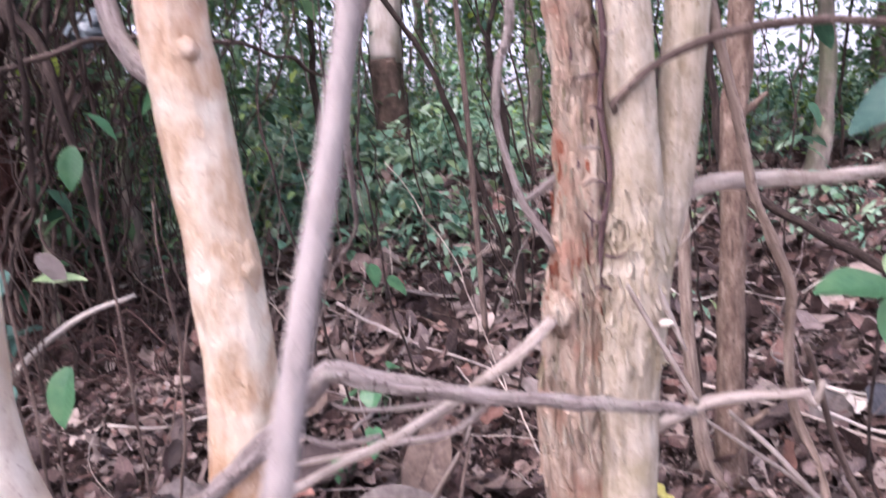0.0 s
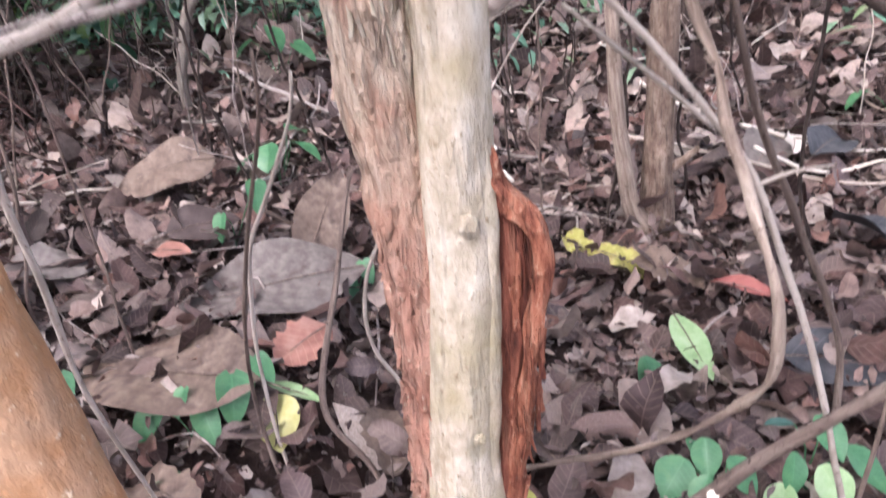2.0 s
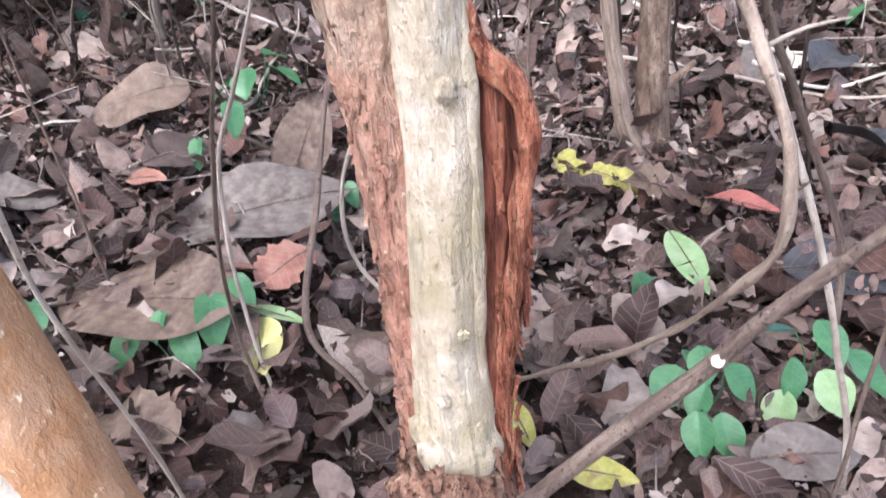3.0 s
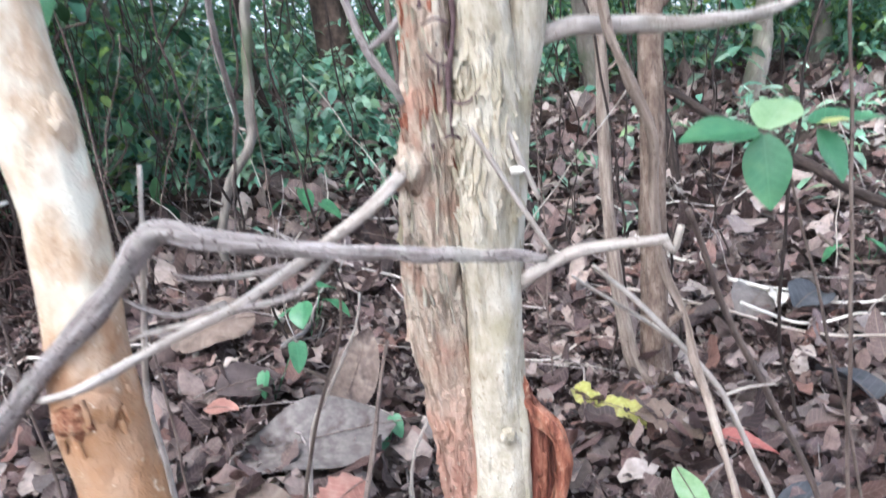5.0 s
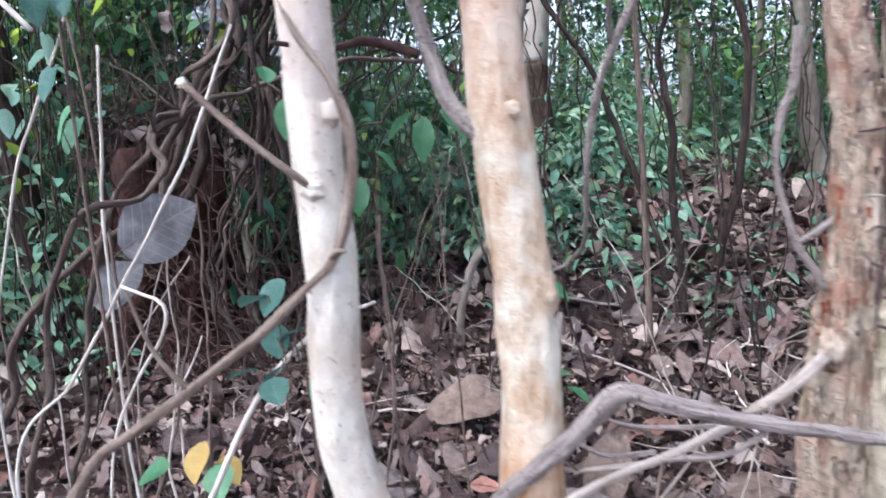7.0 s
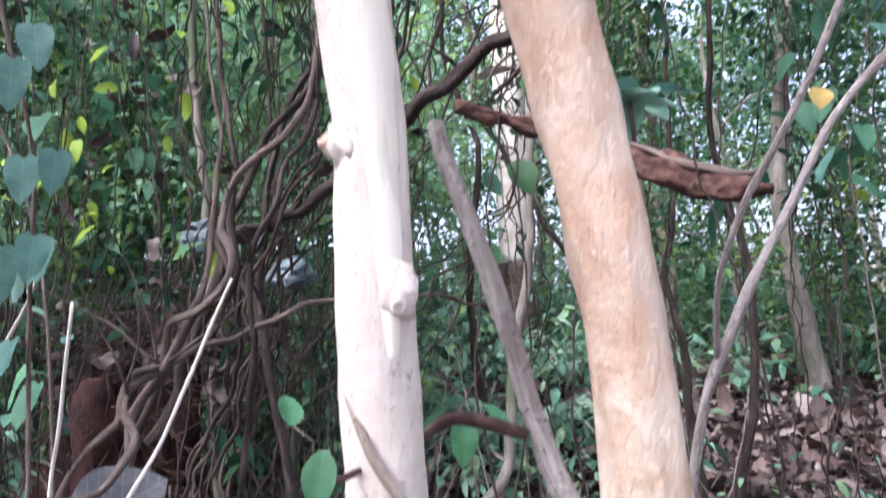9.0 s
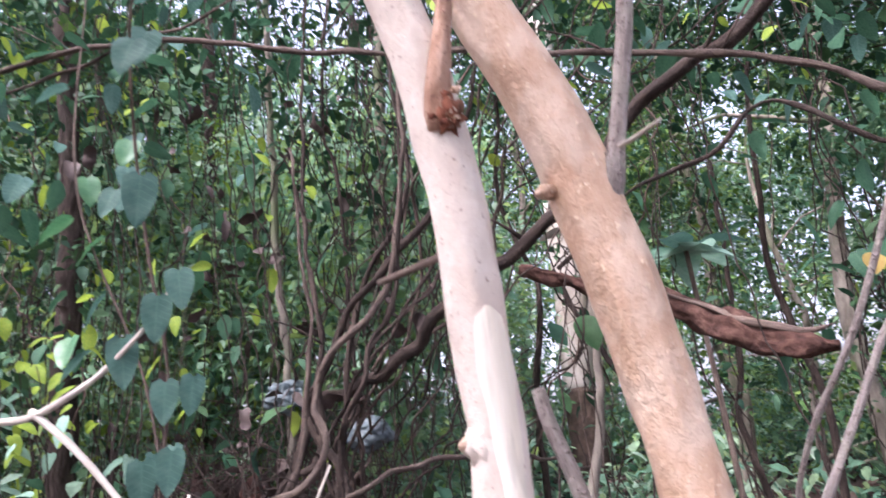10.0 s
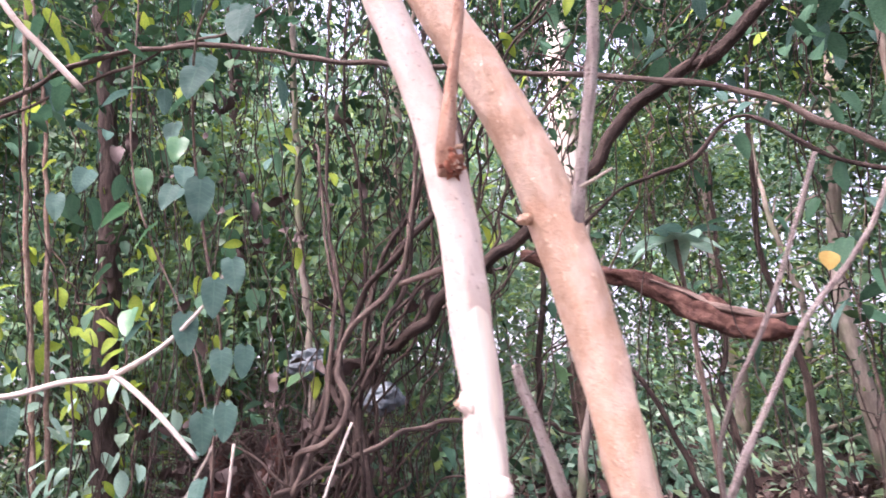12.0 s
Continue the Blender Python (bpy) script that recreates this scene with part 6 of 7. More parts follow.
def plant(name, label, base, leaves, material, stem_material=None, category="plant", group="", kind="ovate", droop=0.2, fold=0.12):
    """A small plant: thin stems from one root, each with its leaf. leaves: x, y, z, length, width, yaw, tilt[, material]."""
    t = thing(name, base, label, category, group)
    tall = min(row[2] for row in leaves) - base[2] > 0.25
    hub = base
    if tall:
        hub = (sum(row[0] for row in leaves) / len(leaves), sum(row[1] for row in leaves) / len(leaves) + 0.01, min(row[2] for row in leaves) - 0.02)
        tube("stalk", [(*base, 0.0026), (base[0] * 0.6 + hub[0] * 0.4 + 0.015, base[1] * 0.6 + hub[1] * 0.4, base[2] * 0.6 + hub[2] * 0.4, 0.0022), (*hub, 0.0016)], stem_material or LEAF_GREEN, t, seg=7, step=0.03, wobble=0.006)
    for k, row in enumerate(leaves):
        x, y, z, ln, wd, yaw, tilt = row[:7]
        m = row[7] if len(row) > 7 else material
        mid = ((x + hub[0]) / 2 + 0.01, (y + hub[1]) / 2, hub[2] + (z - hub[2]) * 0.65)
        tube("stem", [(*hub, 0.0014), (*mid, 0.0012), (x, y, z, 0.001)], stem_material or LEAF_GREEN, t, seg=5, step=0.02)
        lf = new("leaf", leaf_mesh("leaf", m, ln, wd, kind, 10, fold, droop, 0.015, 3, k + len(leaves)))
        place_leaf(lf, (x, y, z), yaw, tilt, (k * 37) % 40 - 20)
        lf.parent = t
        lf.matrix_parent_inverse = Matrix.Translation(-Vector(base))
    return t


def seedling(x, y, rows, material=LEAF_GREEN, label="small green heart-leaved seedling", kind="heart"):
    z = float(ground_z(x, y))
    return plant("seedling", label + " in the litter", (x, y, z), [(x + a, y + b, z + c, ln, ln * 0.85, yaw, tilt) for a, b, c, ln, yaw, tilt in rows], material, category="seedling", group="seedlings", kind=kind)


seedling(-0.285, 1.60, [(0.09, -0.04, 0.165, 0.075, -75, 48), (0.005, -0.05, 0.10, 0.065, -100, 52)])
seedling(-0.42, 1.09, [(0.0, 0, 0.08, 0.075, -75, 45), (-0.05, 0.02, 0.06, 0.06, 230, 35)])
seedling(-0.20, 1.03, [(-0.045, 0, 0.06, 0.07, 240, 38), (0.03, 0.0, 0.06, 0.07, -60, 38), (0, 0.02, 0.08, 0.05, -100, 30)])
seedling(-0.125, 1.08, [(0.0, -0.02, 0.10, 0.085, -80, 48), (-0.04, 0.0, 0.075, 0.06, 235, 40), (0.03, 0.01, 0.11, 0.055, -40, 35)])
seedling(0.0, 1.42, [(0.0, 0, 0.07, 0.06, -80, 45), (0.03, 0.02, 0.10, 0.055, -60, 40), (-0.03, 0.0, 0.06, 0.05, 240, 35)])
seedling(-0.26, 1.95, [(0.05, 0, 0.12, 0.10, -20, 20), (-0.04, 0.0, 0.10, 0.09, 210, 20), (0.0, -0.04, 0.13, 0.09, -90, 30), (0.03, 0.05, 0.14, 0.08, 60, 10)], LEAF_GREEN, "dark green leafy seedling", "ovate")
seedling(0.54, 1.20, [(0.0, 0, 0.06, 0.085, -70, 50)], LEAF_GREEN, "single blue-green seedling leaf", "ovate")
seedling(-0.22, 0.93, [(0.0, 0, 0.04, 0.07, 20, 10)], LEAF_GREEN, "low round green seedling leaf")
seedling(-0.40, 2.65, [(0.0, 0, 0.20, 0.12, -60, 30), (-0.08, 0.02, 0.16, 0.10, 200, 30), (0.07, 0, 0.14, 0.10, -20, 30)], LEAF_GREEN, "leafy dark green seedling")
seedling(1.55, 2.3, [(0.0, 0, 0.12, 0.10, -60, 20), (-0.08, 0.02, 0.10, 0.09, 200, 20), (0.07, 0, 0.14, 0.09, -20, 30)], LEAF_GREEN, "leafy green seedling")
z0 = float(ground_z(0.6, 0.93))
plant("broadleaf_seedling", "green broad-leaved seedling on the litter", (0.555, 0.89, z0), [(0.525, 0.905, z0 + 0.085, 0.062, 0.056, 225, 30), (0.525, 0.835, z0 + 0.075, 0.060, 0.040, -100, 42), (0.553, 0.832, z0 + 0.072, 0.060, 0.040, -82, 42),
      (0.575, 0.89, z0 + 0.095, 0.062, 0.044, -40, 38), (0.555, 0.92, z0 + 0.105, 0.055, 0.040, -100, 30), (0.545, 0.87, z0 + 0.085, 0.05, 0.036, -130, 35)], LEAF_GREEN, category="seedling", group="seedlings")
plant("broadleaf_seedling", "pale and green broad-leaved seedling", (0.69, 0.92, z0), [(0.665, 0.90, z0 + 0.09, 0.062, 0.034, -105, 50), (0.700, 0.895, z0 + 0.07, 0.066, 0.050, -70, 35, LEAF_PALE), (0.650, 0.88, z0 + 0.055, 0.058, 0.044, 235, 30, LEAF_PALE), (0.735, 0.91, z0 + 0.085, 0.075, 0.042, -45, 30),
      (0.71, 0.94, z0 + 0.115, 0.066, 0.040, -80, 20), (0.675, 0.93, z0 + 0.11, 0.055, 0.022, 200, -30, LEAF_BLUE), (0.70, 0.90, z0 + 0.03, 0.05, 0.035, -30, 15, LEAF_WHITE)], LEAF_GREEN, category="seedling", group="seedlings")
plant("broadleaf_seedling", "green leaf with a yellow tip", (0.565, 1.0, z0), [(0.548, 0.97, z0 + 0.06, 0.058, 0.034, -60, 30)], LEAF_GREEN, category="seedling", group="seedlings")

# leafy shoot on the right
plant("leafy_shoot", "leafy shoot with large pointed green leaves", (0.80, 0.88, 0.0), [(0.552, 0.752, 0.826, 0.085, 0.056, 188, -6), (0.556, 0.752, 0.828, 0.065, 0.050, 40, -28, LEAF_PALE), (0.555, 0.75, 0.824, 0.078, 0.046, -95, 68), (0.606, 0.76, 0.828, 0.085, 0.050, 8, -4), (0.612, 0.76, 0.826, 0.030, 0.018, -20, -15, LEAF_YELLOW), (0.614, 0.76, 0.822, 0.06, 0.036, -60, 55)],
      LEAF_GREEN, WOOD_BROWN, "shoot", droop=0.12)
plant("leafy_shoot", "shoot with one broad dark green leaf", (0.62, 0.70, 0.0), [(0.55, 0.655, 1.035, 0.105, 0.065, 185, 15, LEAF_BLUE), (0.63, 0.66, 1.08, 0.10, 0.06, 20, 20)], LEAF_GREEN, WOOD_BROWN, "shoot")
plant("leafy_shoot", "leaf cluster with bluish round leaves by the pale stem", (-0.60, 0.93, 0.1), [(-0.56, 0.90, 0.765, 0.06, 0.05, 60, -10), (-0.60, 0.89, 0.715, 0.055, 0.045, 190, 10), (-0.575, 0.89, 0.700, 0.06, 0.05, -50, 25), (-0.57, 0.90, 0.84, 0.075, 0.055, 160, 15), (-0.50, 0.90, 0.85, 0.07, 0.045, 20, 0, LEAF_PALE)],
      LEAF_BLUE, WOOD_BROWN, "shoot", droop=0.1)
plant("leafy_shoot", "low green shoot beside a golden leaf", (-0.86, 1.05, 0.12), [(-0.93, 1.04, 0.44, 0.085, 0.07, 190, 15), (-0.75, 0.96, 0.50, 0.075, 0.06, -60, 25), (-0.87, 1.08, 0.48, 0.09, 0.06, -80, 30, LEAF_GOLD), (-0.83, 1.08, 0.45, 0.07, 0.05, -20, 40, LEAF_GOLD)], LEAF_GREEN, WOOD_BROWN, "shoot")
plant("leafy_shoot", "shoot with hanging narrow green leaves", (-0.36, 0.85, 0.05), [(-0.345, 0.80, 1.03, 0.055, 0.028, -90, 70), (-0.32, 0.80, 1.065, 0.045, 0.024, 20, 40)], LEAF_GREEN, WOOD_BROWN, "shoot")
plant("leafy_shoot", "green shoot growing beside the pale stem", (-0.42, 0.75, 0.05), [(-0.385, 0.70, 1.14, 0.055, 0.032, -100, 65), (-0.42, 0.71, 1.16, 0.05, 0.025, 120, -40)], LEAF_GREEN, WOOD_BROWN, "shoot")
plant("leafy_shoot", "dark narrow-leaved shoot in the litter", (-0.33, 1.15, 0.05), [(-0.34, 1.1, 1.11, 0.08, 0.04, -90, 75), (-0.36, 1.1, 1.12, 0.07, 0.035, 190, 35), (-0.31, 1.1, 1.12, 0.07, 0.03, -10, 40)], LEAF_GREEN, WOOD_BROWN, "shoot")

plant("leafy_shoot", "low shoot with round bluish leaves", (-0.56, 0.95, 0.05), [(-0.548, 0.92, 0.862, 0.07, 0.055, -130, 45), (-0.50, 0.92, 0.885, 0.065, 0.03, -20, 35, LEAF_GREY), (-0.575, 0.92, 0.785, 0.06, 0.05, -60, 55), (-0.565, 0.92, 0.715, 0.07, 0.055, 200, 40), (-0.49, 0.93, 0.715, 0.09, 0.06, -100, 60, LEAF_GREEN)], LEAF_BLUE, WOOD_BROWN, "shoot")

# climbing vine with blue-green leaves on the near left
lv = thing("leafy_vine", (-1.02, 1.02, 0.1), "hanging vine with broad blue-green leaves", "vine")
tube("stem", [(-1.02, 1.02, 0.05, 0.004), (-0.99, 1.0, 1.2, 0.0035), (-0.93, 0.95, 1.50, 0.003), (-0.93, 0.90, 1.7, 0.003), (-0.93, 0.86, 1.9, 0.0028), (-0.82, 0.72, 2.05, 0.0025), (-0.66, 0.6, 2.1, 0.002), (-0.5, 0.55, 2.4, 0.002)], WOOD_BROWN, lv, seg=7, step=0.03)
tube("dead_cane", [(-1.2, 0.52, 2.3, 0.005), (-1.021, 0.50, 2.053, 0.0058), (-0.926, 0.495, 1.95, 0.0058), (-0.841, 0.49, 1.862, 0.005)], WOOD_PALE, lv, "pale broken cane", seg=8)
for k, (x, y, z, ln, yaw, tilt) in enumerate([(-0.875, 0.82, 2.086, 0.092, -72, 62), (-0.775, 0.8, 2.164, 0.085, -49, 69), (-0.899, 0.84, 1.834, 0.098, -66, 76), (-0.841, 0.86, 1.668, 0.078, -43, 63), (-0.896, 0.88, 1.637, 0.085, -60, 70), (-0.965, 0.88, 1.576, 0.088, -37, 77), (-0.88, 0.88, 1.497, 0.075, -54, 64), (-0.827, 0.88, 1.5, 0.066, -71, 71), (-0.939, 0.9, 1.38, 0.08, -48, 78), (-0.882, 0.9, 1.392, 0.074, -65, 65), (-1.672, 1.2, 2.027, 0.09, -42, 72), (-1.677, 1.1, 1.433, 0.1, -59, 79), (-0.64, 0.60, 2.005, 0.085, -70, 60), (-0.62, 0.58, 2.04, 0.07, -20, 50), (-0.84, 0.75, 2.02, 0.085, -80, 62), (-0.96, 1.0, 1.40, 0.075, -70, 60), (-1.0, 1.0, 1.39, 0.07, -30, 50), (-1.0, 0.98, 1.25, 0.08, -80, 50), (-1.07, 1.0, 1.94, 0.08, -50, 50), (-1.10, 1.0, 1.9, 0.075, -90, 60)]):
    lf = new("leaf", leaf_mesh("leaf", LEAF_BLUE, ln, ln * 0.8, "heart", 10, 0.08, 0.12, 0.02, 3, k))
    place_leaf(lf, (x, y, z), yaw, tilt, (k * 29) % 50 - 25)
    lf.parent = lv
    lf.matrix_parent_inverse = Matrix.Translation(-Vector(lv.location))
lv2 = thing("leafy_vine", (-1.2, 1.25, 0.1), "vine with green heart leaves on the bank", "vine")
tube("stem", [(-1.2, 1.25, 0.05, 0.004), (-1.15, 1.22, 1.0, 0.0035), (-1.18, 1.2, 1.5, 0.003), (-1.35, 1.15, 2.0, 0.003), (-1.4, 1.2, 2.6, 0.002)], WOOD_BROWN, lv2, seg=7, step=0.03)
for k in range(11):
    r = random.Random(500 + k)
    z = r.uniform(0.95, 2.4)
    x = -1.17 - max(0, z - 1.5) * 0.25 + r.gauss(0, 0.07)
    lf = new("leaf", leaf_mesh("leaf", r.choice([LEAF_BLUE, LEAF_GREEN, CLIMB_DARK]), 0.09, 0.075, "heart", 8, 0.1, 0.15, 0.02, 2, k))
    place_leaf(lf, (x, 1.2 + r.gauss(0, 0.04), z), r.uniform(-170, -10), r.uniform(30, 70), r.uniform(-25, 25))
    lf.parent = lv2
    lf.matrix_parent_inverse = Matrix.Translation(-Vector(lv2.location))
# single hanging leaves and the pale rosette
ros = thing("rosette_plant", (0.02, 2.45, 0.3), "pale blue-green rosette of broad leaves on a stalk", "plant")
tube("stem", [(0.05, 2.5, 0.25, 0.012), (0.03, 2.45, 1.2, 0.01), (0.0, 2.4, 1.9, 0.008)], WOOD_BROWN, ros, seg=8, step=0.05)
for k in range(9):
    lf = new("leaf", leaf_mesh("leaf", LEAF_MINT if k % 3 else LEAF_BLUE, 0.21, 0.105, "ovate", 10, 0.15, 0.3, 0.02, 3, k))
    place_leaf(lf, (0.0, 2.4, 1.9), k * 40 + 10, -20 + 14 * (k % 3), 0)
    lf.parent = ros
    lf.matrix_parent_inverse = Matrix.Translation(-Vector(ros.location))
plant("leafy_shoot", "shoot with one golden-yellow leaf", (0.42, 1.7, 0.1), [(0.34, 1.67, 1.675, 0.055, 0.05, -100, 60, LEAF_GOLD), (0.45, 1.68, 1.8, 0.10, 0.07, -40, 40), (0.37, 1.68, 1.55, 0.10, 0.07, 200, 45)], LEAF_BLUE, WOOD_BROWN, "shoot")
plant("leafy_shoot", "shoot with a dry pale curled leaf", (-0.40, 2.2, 0.2), [(-0.46, 2.17, 1.96, 0.13, 0.05, 20, -25, LEAF_WHITE), (-0.36, 2.2, 1.7, 0.14, 0.09, -60, 50)], CROWN_DARK, WOOD_BROWN, "shoot")


# ---------------------------------------------------------------- undergrowth and woods
BROAD = [leaf_data(1, 0.55, "ovate", 3, 0.15, 0.25, 0.02, 1, 11), leaf_data(1, 0.45, "ovate", 3, 0.2, 0.35, 0.02, 1, 12), leaf_data(1, 0.38, "lance", 3, 0.2, 0.4, 0.02, 1, 13), leaf_data(1, 0.7, "heart", 3, 0.12, 0.2, 0.03, 1, 14)]


def small_leaf(width, fold, curl):
    """A folded pointed leaf of two faces for foliage farther off."""
    v = np.array([(0, 0, 0), (0.45, width / 2, fold), (1, 0, -curl), (0.45, -width / 2, fold), (0.5, 0, -curl * 0.2)])
    return v, np.array([(0, 3, 2, 4), (0, 4, 2, 1)]), np.array([(0, 0.5), (0.45, 1), (1, 0.5), (0.45, 0), (0.5, 0.5)])


SMALL = [small_leaf(0.55, 0.08, 0.15), small_leaf(0.42, 0.12, 0.3), small_leaf(0.7, 0.05, 0.1), small_leaf(0.36, 0.1, 0.4)]


def herb_layer(n_plants, x0, x1, y0, y1, h0, h1, s0, s1, per):
    P, Yw, T, S = [], [], [], []
    for _ in range(n_plants):
        x, y = rng.uniform(x0, x1), rng.uniform(y0, y1)
        if noise.noise(Vector((x * 0.8, y * 0.8, 3))) < -0.12:
            continue
        z, h = float(ground_z(x, y)), rng.uniform(h0, h1)
        m = int(per * rng.uniform(0.6, 1.4))
        q = rng.normal(0, 1, (m, 3)) * [0.10, 0.10, 0.30 * h]
        P.append(np.array([x, y, z + 0.7 * h]) + q)
        Yw.append(np.arctan2(q[:, 1], q[:, 0]) + rng.normal(0, 0.6, m))
        T.append(rng.normal(0.25, 0.3, m))
        S.append(rng.uniform(s0, s1, m))
    P, Yw, T, S = np.vstack(P), np.concatenate(Yw), np.concatenate(T), np.concatenate(S)
    P[:, 2] = np.maximum(P[:, 2], ground_z(P[:, 0], P[:, 1]) + 0.02)
    return scatter(BROAD, P, Yw, T, rng.normal(0, 0.3, len(P)), S)


v, f, u = joined([herb_layer(520, -4.2, 1.2, 3.7, 5.2, 0.10, 0.38, 0.06, 0.14, 17), herb_layer(120, -2.0, -0.1, 3.2, 4.5, 0.10, 0.32, 0.05, 0.11, 15), herb_layer(60, -3.8, 1.0, 2.7, 3.7, 0.08, 0.25, 0.04, 0.09, 12), herb_layer(850, -7, 7, 4.2, 9.5, 0.2, 0.6, 0.07, 0.16, 16), herb_layer(50, 0.9, 4.2, 3.3, 5.2, 0.10, 0.25, 0.05, 0.10, 12), herb_layer(14, -2.6, -1.5, 1.8, 3.0, 0.08, 0.25, 0.04, 0.08, 12), herb_layer(150, -4.2, -2.0, 1.7, 3.9, 0.25, 0.95, 0.05, 0.11, 22), herb_layer(110, -3.2, -1.2, 3.2, 4.4, 0.3, 1.1, 0.05, 0.10, 22), herb_layer(40, 1.6, 3.2, 1.8, 3.4, 0.1, 0.3, 0.05, 0.10, 10)])
tagged(new("undergrowth", mesh_np("undergrowth", v, f, UNDER, u)), "low leafy green herbs covering the forest floor", "undergrowth", kind="stuff")


def crown_leaves(centres, spread, per, s0, s1, droop=0.5, leaves=None):
    c = np.repeat(np.array(centres), per, axis=0)
    P = c + rng.normal(0, 1, c.shape) * spread
    n = len(P)
    return scatter(leaves or BROAD, P, rng.uniform(0, 6.3, n), rng.normal(droop, 0.5, n), rng.normal(0, 0.5, n), rng.uniform(s0, s1, n))


def woodland_tree(label, height, radius, crown_r, low, clumps, per, leaf, material, bark, seed, lean=0.0):
    """Trunk with limbs that end in clumps of leaves, standing at the origin."""
    r = random.Random(seed)
    t = thing("tree", (0, 0, 0), label, "tree", "woodland trees")
    pts, x, y = [(0, 0, -0.1, radius * 1.3)], 0.0, 0.0
    for k in range(1, 9):
        x += r.gauss(lean, 0.10)
        y += r.gauss(0, 0.10)
        pts.append((x, y, height * k / 8, radius * (1 - 0.10 * k)))
    tube("trunk", pts, bark, t, seg=12, step=0.12, amp=radius * 0.12, freq=12, wobble=0.03, seed=seed)
    c = spline(pts, 0.1)
    ends = []
    for k in range(clumps):
        row = c[int(len(c) * r.uniform(low, 0.98))]
        a, L = r.uniform(0, 6.3), crown_r * r.uniform(0.35, 1.0)
        rise = r.uniform(-0.15, 0.5) * L
        e = np.array([row[0] + L * math.cos(a), row[1] + L * math.sin(a), row[2] + rise])
        m = (row[:3] + e) / 2 + np.array([r.gauss(0, 0.1), r.gauss(0, 0.1), 0.15 * L])
        if k % 2 == 0:
            tube("limb", [(*row[:3], row[3] * 0.45), (*m, row[3] * 0.3), (*e, 0.004)], bark, t, seg=6, step=0.15, wobble=0.03, seed=k)
        ends += [e, m * 0.4 + e * 0.6 + np.array([r.gauss(0, 0.2), r.gauss(0, 0.2), r.gauss(0, 0.2)])]
    v, f, u = crown_leaves(ends, [0.17, 0.17, 0.12], per, leaf[0], leaf[1], 0.2, SMALL)
    part("crown", mesh_np("crown", v, f, material, u), t)
    return t


KINDS = [woodland_tree("slender green-leaved woodland tree", 6.5, 0.07, 1.6, 0.42, 34, 115, (0.045, 0.10), CROWN, TREE_BARK, 1), woodland_tree("leafy green woodland tree", 5.2, 0.06, 1.5, 0.36, 34, 105, (0.045, 0.10), FOREST, TREE_BARK, 2, 0.06),
         woodland_tree("woodland tree with sunlight put into its yellow-green leaves", 5.6, 0.05, 1.6, 0.34, 30, 80, (0.05, 0.11), CROWN_YELLOW, TREE_BARK, 3, -0.05), woodland_tree("bushy understorey tree in the thicket", 3.4, 0.04, 1.2, 0.06, 30, 95, (0.04, 0.09), CROWN, TREE_BARK, 4)]
KINDS.append(woodland_tree("green bush beyond the tangle, leaves coloured as if lit", 3.0, 0.025, 0.95, 0.06, 42, 60, (0.05, 0.115), BUSH, TREE_BARK, 9))
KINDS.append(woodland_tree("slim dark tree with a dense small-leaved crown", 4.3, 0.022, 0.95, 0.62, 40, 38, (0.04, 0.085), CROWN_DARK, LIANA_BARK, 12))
SPOTS = [(-3.1, 3.4, 5, 0), (-0.7, 3.7, 5, 60), (0.35, 3.5, 5, 170), (1.2, 3.2, 5, 300),
         (-2.4, 4.7, 4, 10), (-3.3, 4.3, 4, 100), (-2.9, 5.6, 4, 200), (-4.2, 5.0, 4, 300), (-2.3, 6.2, 4, 50), (-3.7, 6.4, 4, 150), (-2.0, 7.4, 4, 250), (-0.9, 8.0, 4, 20), (0.3, 8.0, 4, 70), (-4.9, 6.6, 4, 120), (1.3, 7.4, 4, 170), (3.2, 6.0, 4, 270),
         (-1.0, 9.4, 0, 20), (4.6, 6.4, 0, 90), (-6.6, 9.0, 0, 60), (-0.2, 11.0, 0, 100), (-8.2, 12, 0, 99), (8.0, 11.5, 0, 199), (-6.0, 3.4, 0, 305), (2.9, 5.4, 0, 20), (1.25, 5.2, 0, 166),
         (-5.2, 5.2, 1, 30), (-7.0, 5.0, 1, 75), (-5.0, 3.0, 1, 205), (2.0, 4.4, 1, 66), (-4.6, 2.5, 1, 130),
         (-5.0, 4.1, 0, 25), (-4.4, 5.8, 4, 125), (-6.2, 5.8, 0, 225), (-5.8, 4.8, 1, 325), (-3.9, 7.5, 4, 15), (-1.6, 8.4, 0, 115), (0.6, 9.2, 0, 215), (0.4, 7.0, 0, 245), (6.8, 5.6, 2, 15), (2.9, 3.5, 2, 255), (-6.6, 7.2, 2, 33),
         (-3.7, 1.8, 3, 12), (-4.6, 3.4, 3, 10), (3.6, 4.8, 3, 45), (0.85, 6.0, 3, 266),
         (-2.9, 10.5, 0, 220), (-3.6, 8.3, 1, 210), (2.5, 8.2, 0, 45), (4.4, 9.0, 1, 20), (-5.2, 6.6, 0, 200), (1.9, 6.9, 4, 220)]
# from the fifth spot on: unseen trees, added to close off side and back light
BEHIND = [(-1.9, 9.0, 3, 33), (0.1, 10.0, 3, 140), (2.0, 10.8, 3, 250), (-6.8, 6.2, 3, 70), (-3.5, -2.5, 1, 0), (3.4, -2.2, 0, 50), (0.4, -4.2, 1, 110), (-5.5, 0.5, 0, 170), (5.0, 1.2, 1, 230), (-2.4, -5.5, 0, 290), (4.5, -5.0, 3, 20), (-4.5, -4.5, 3, 80)]
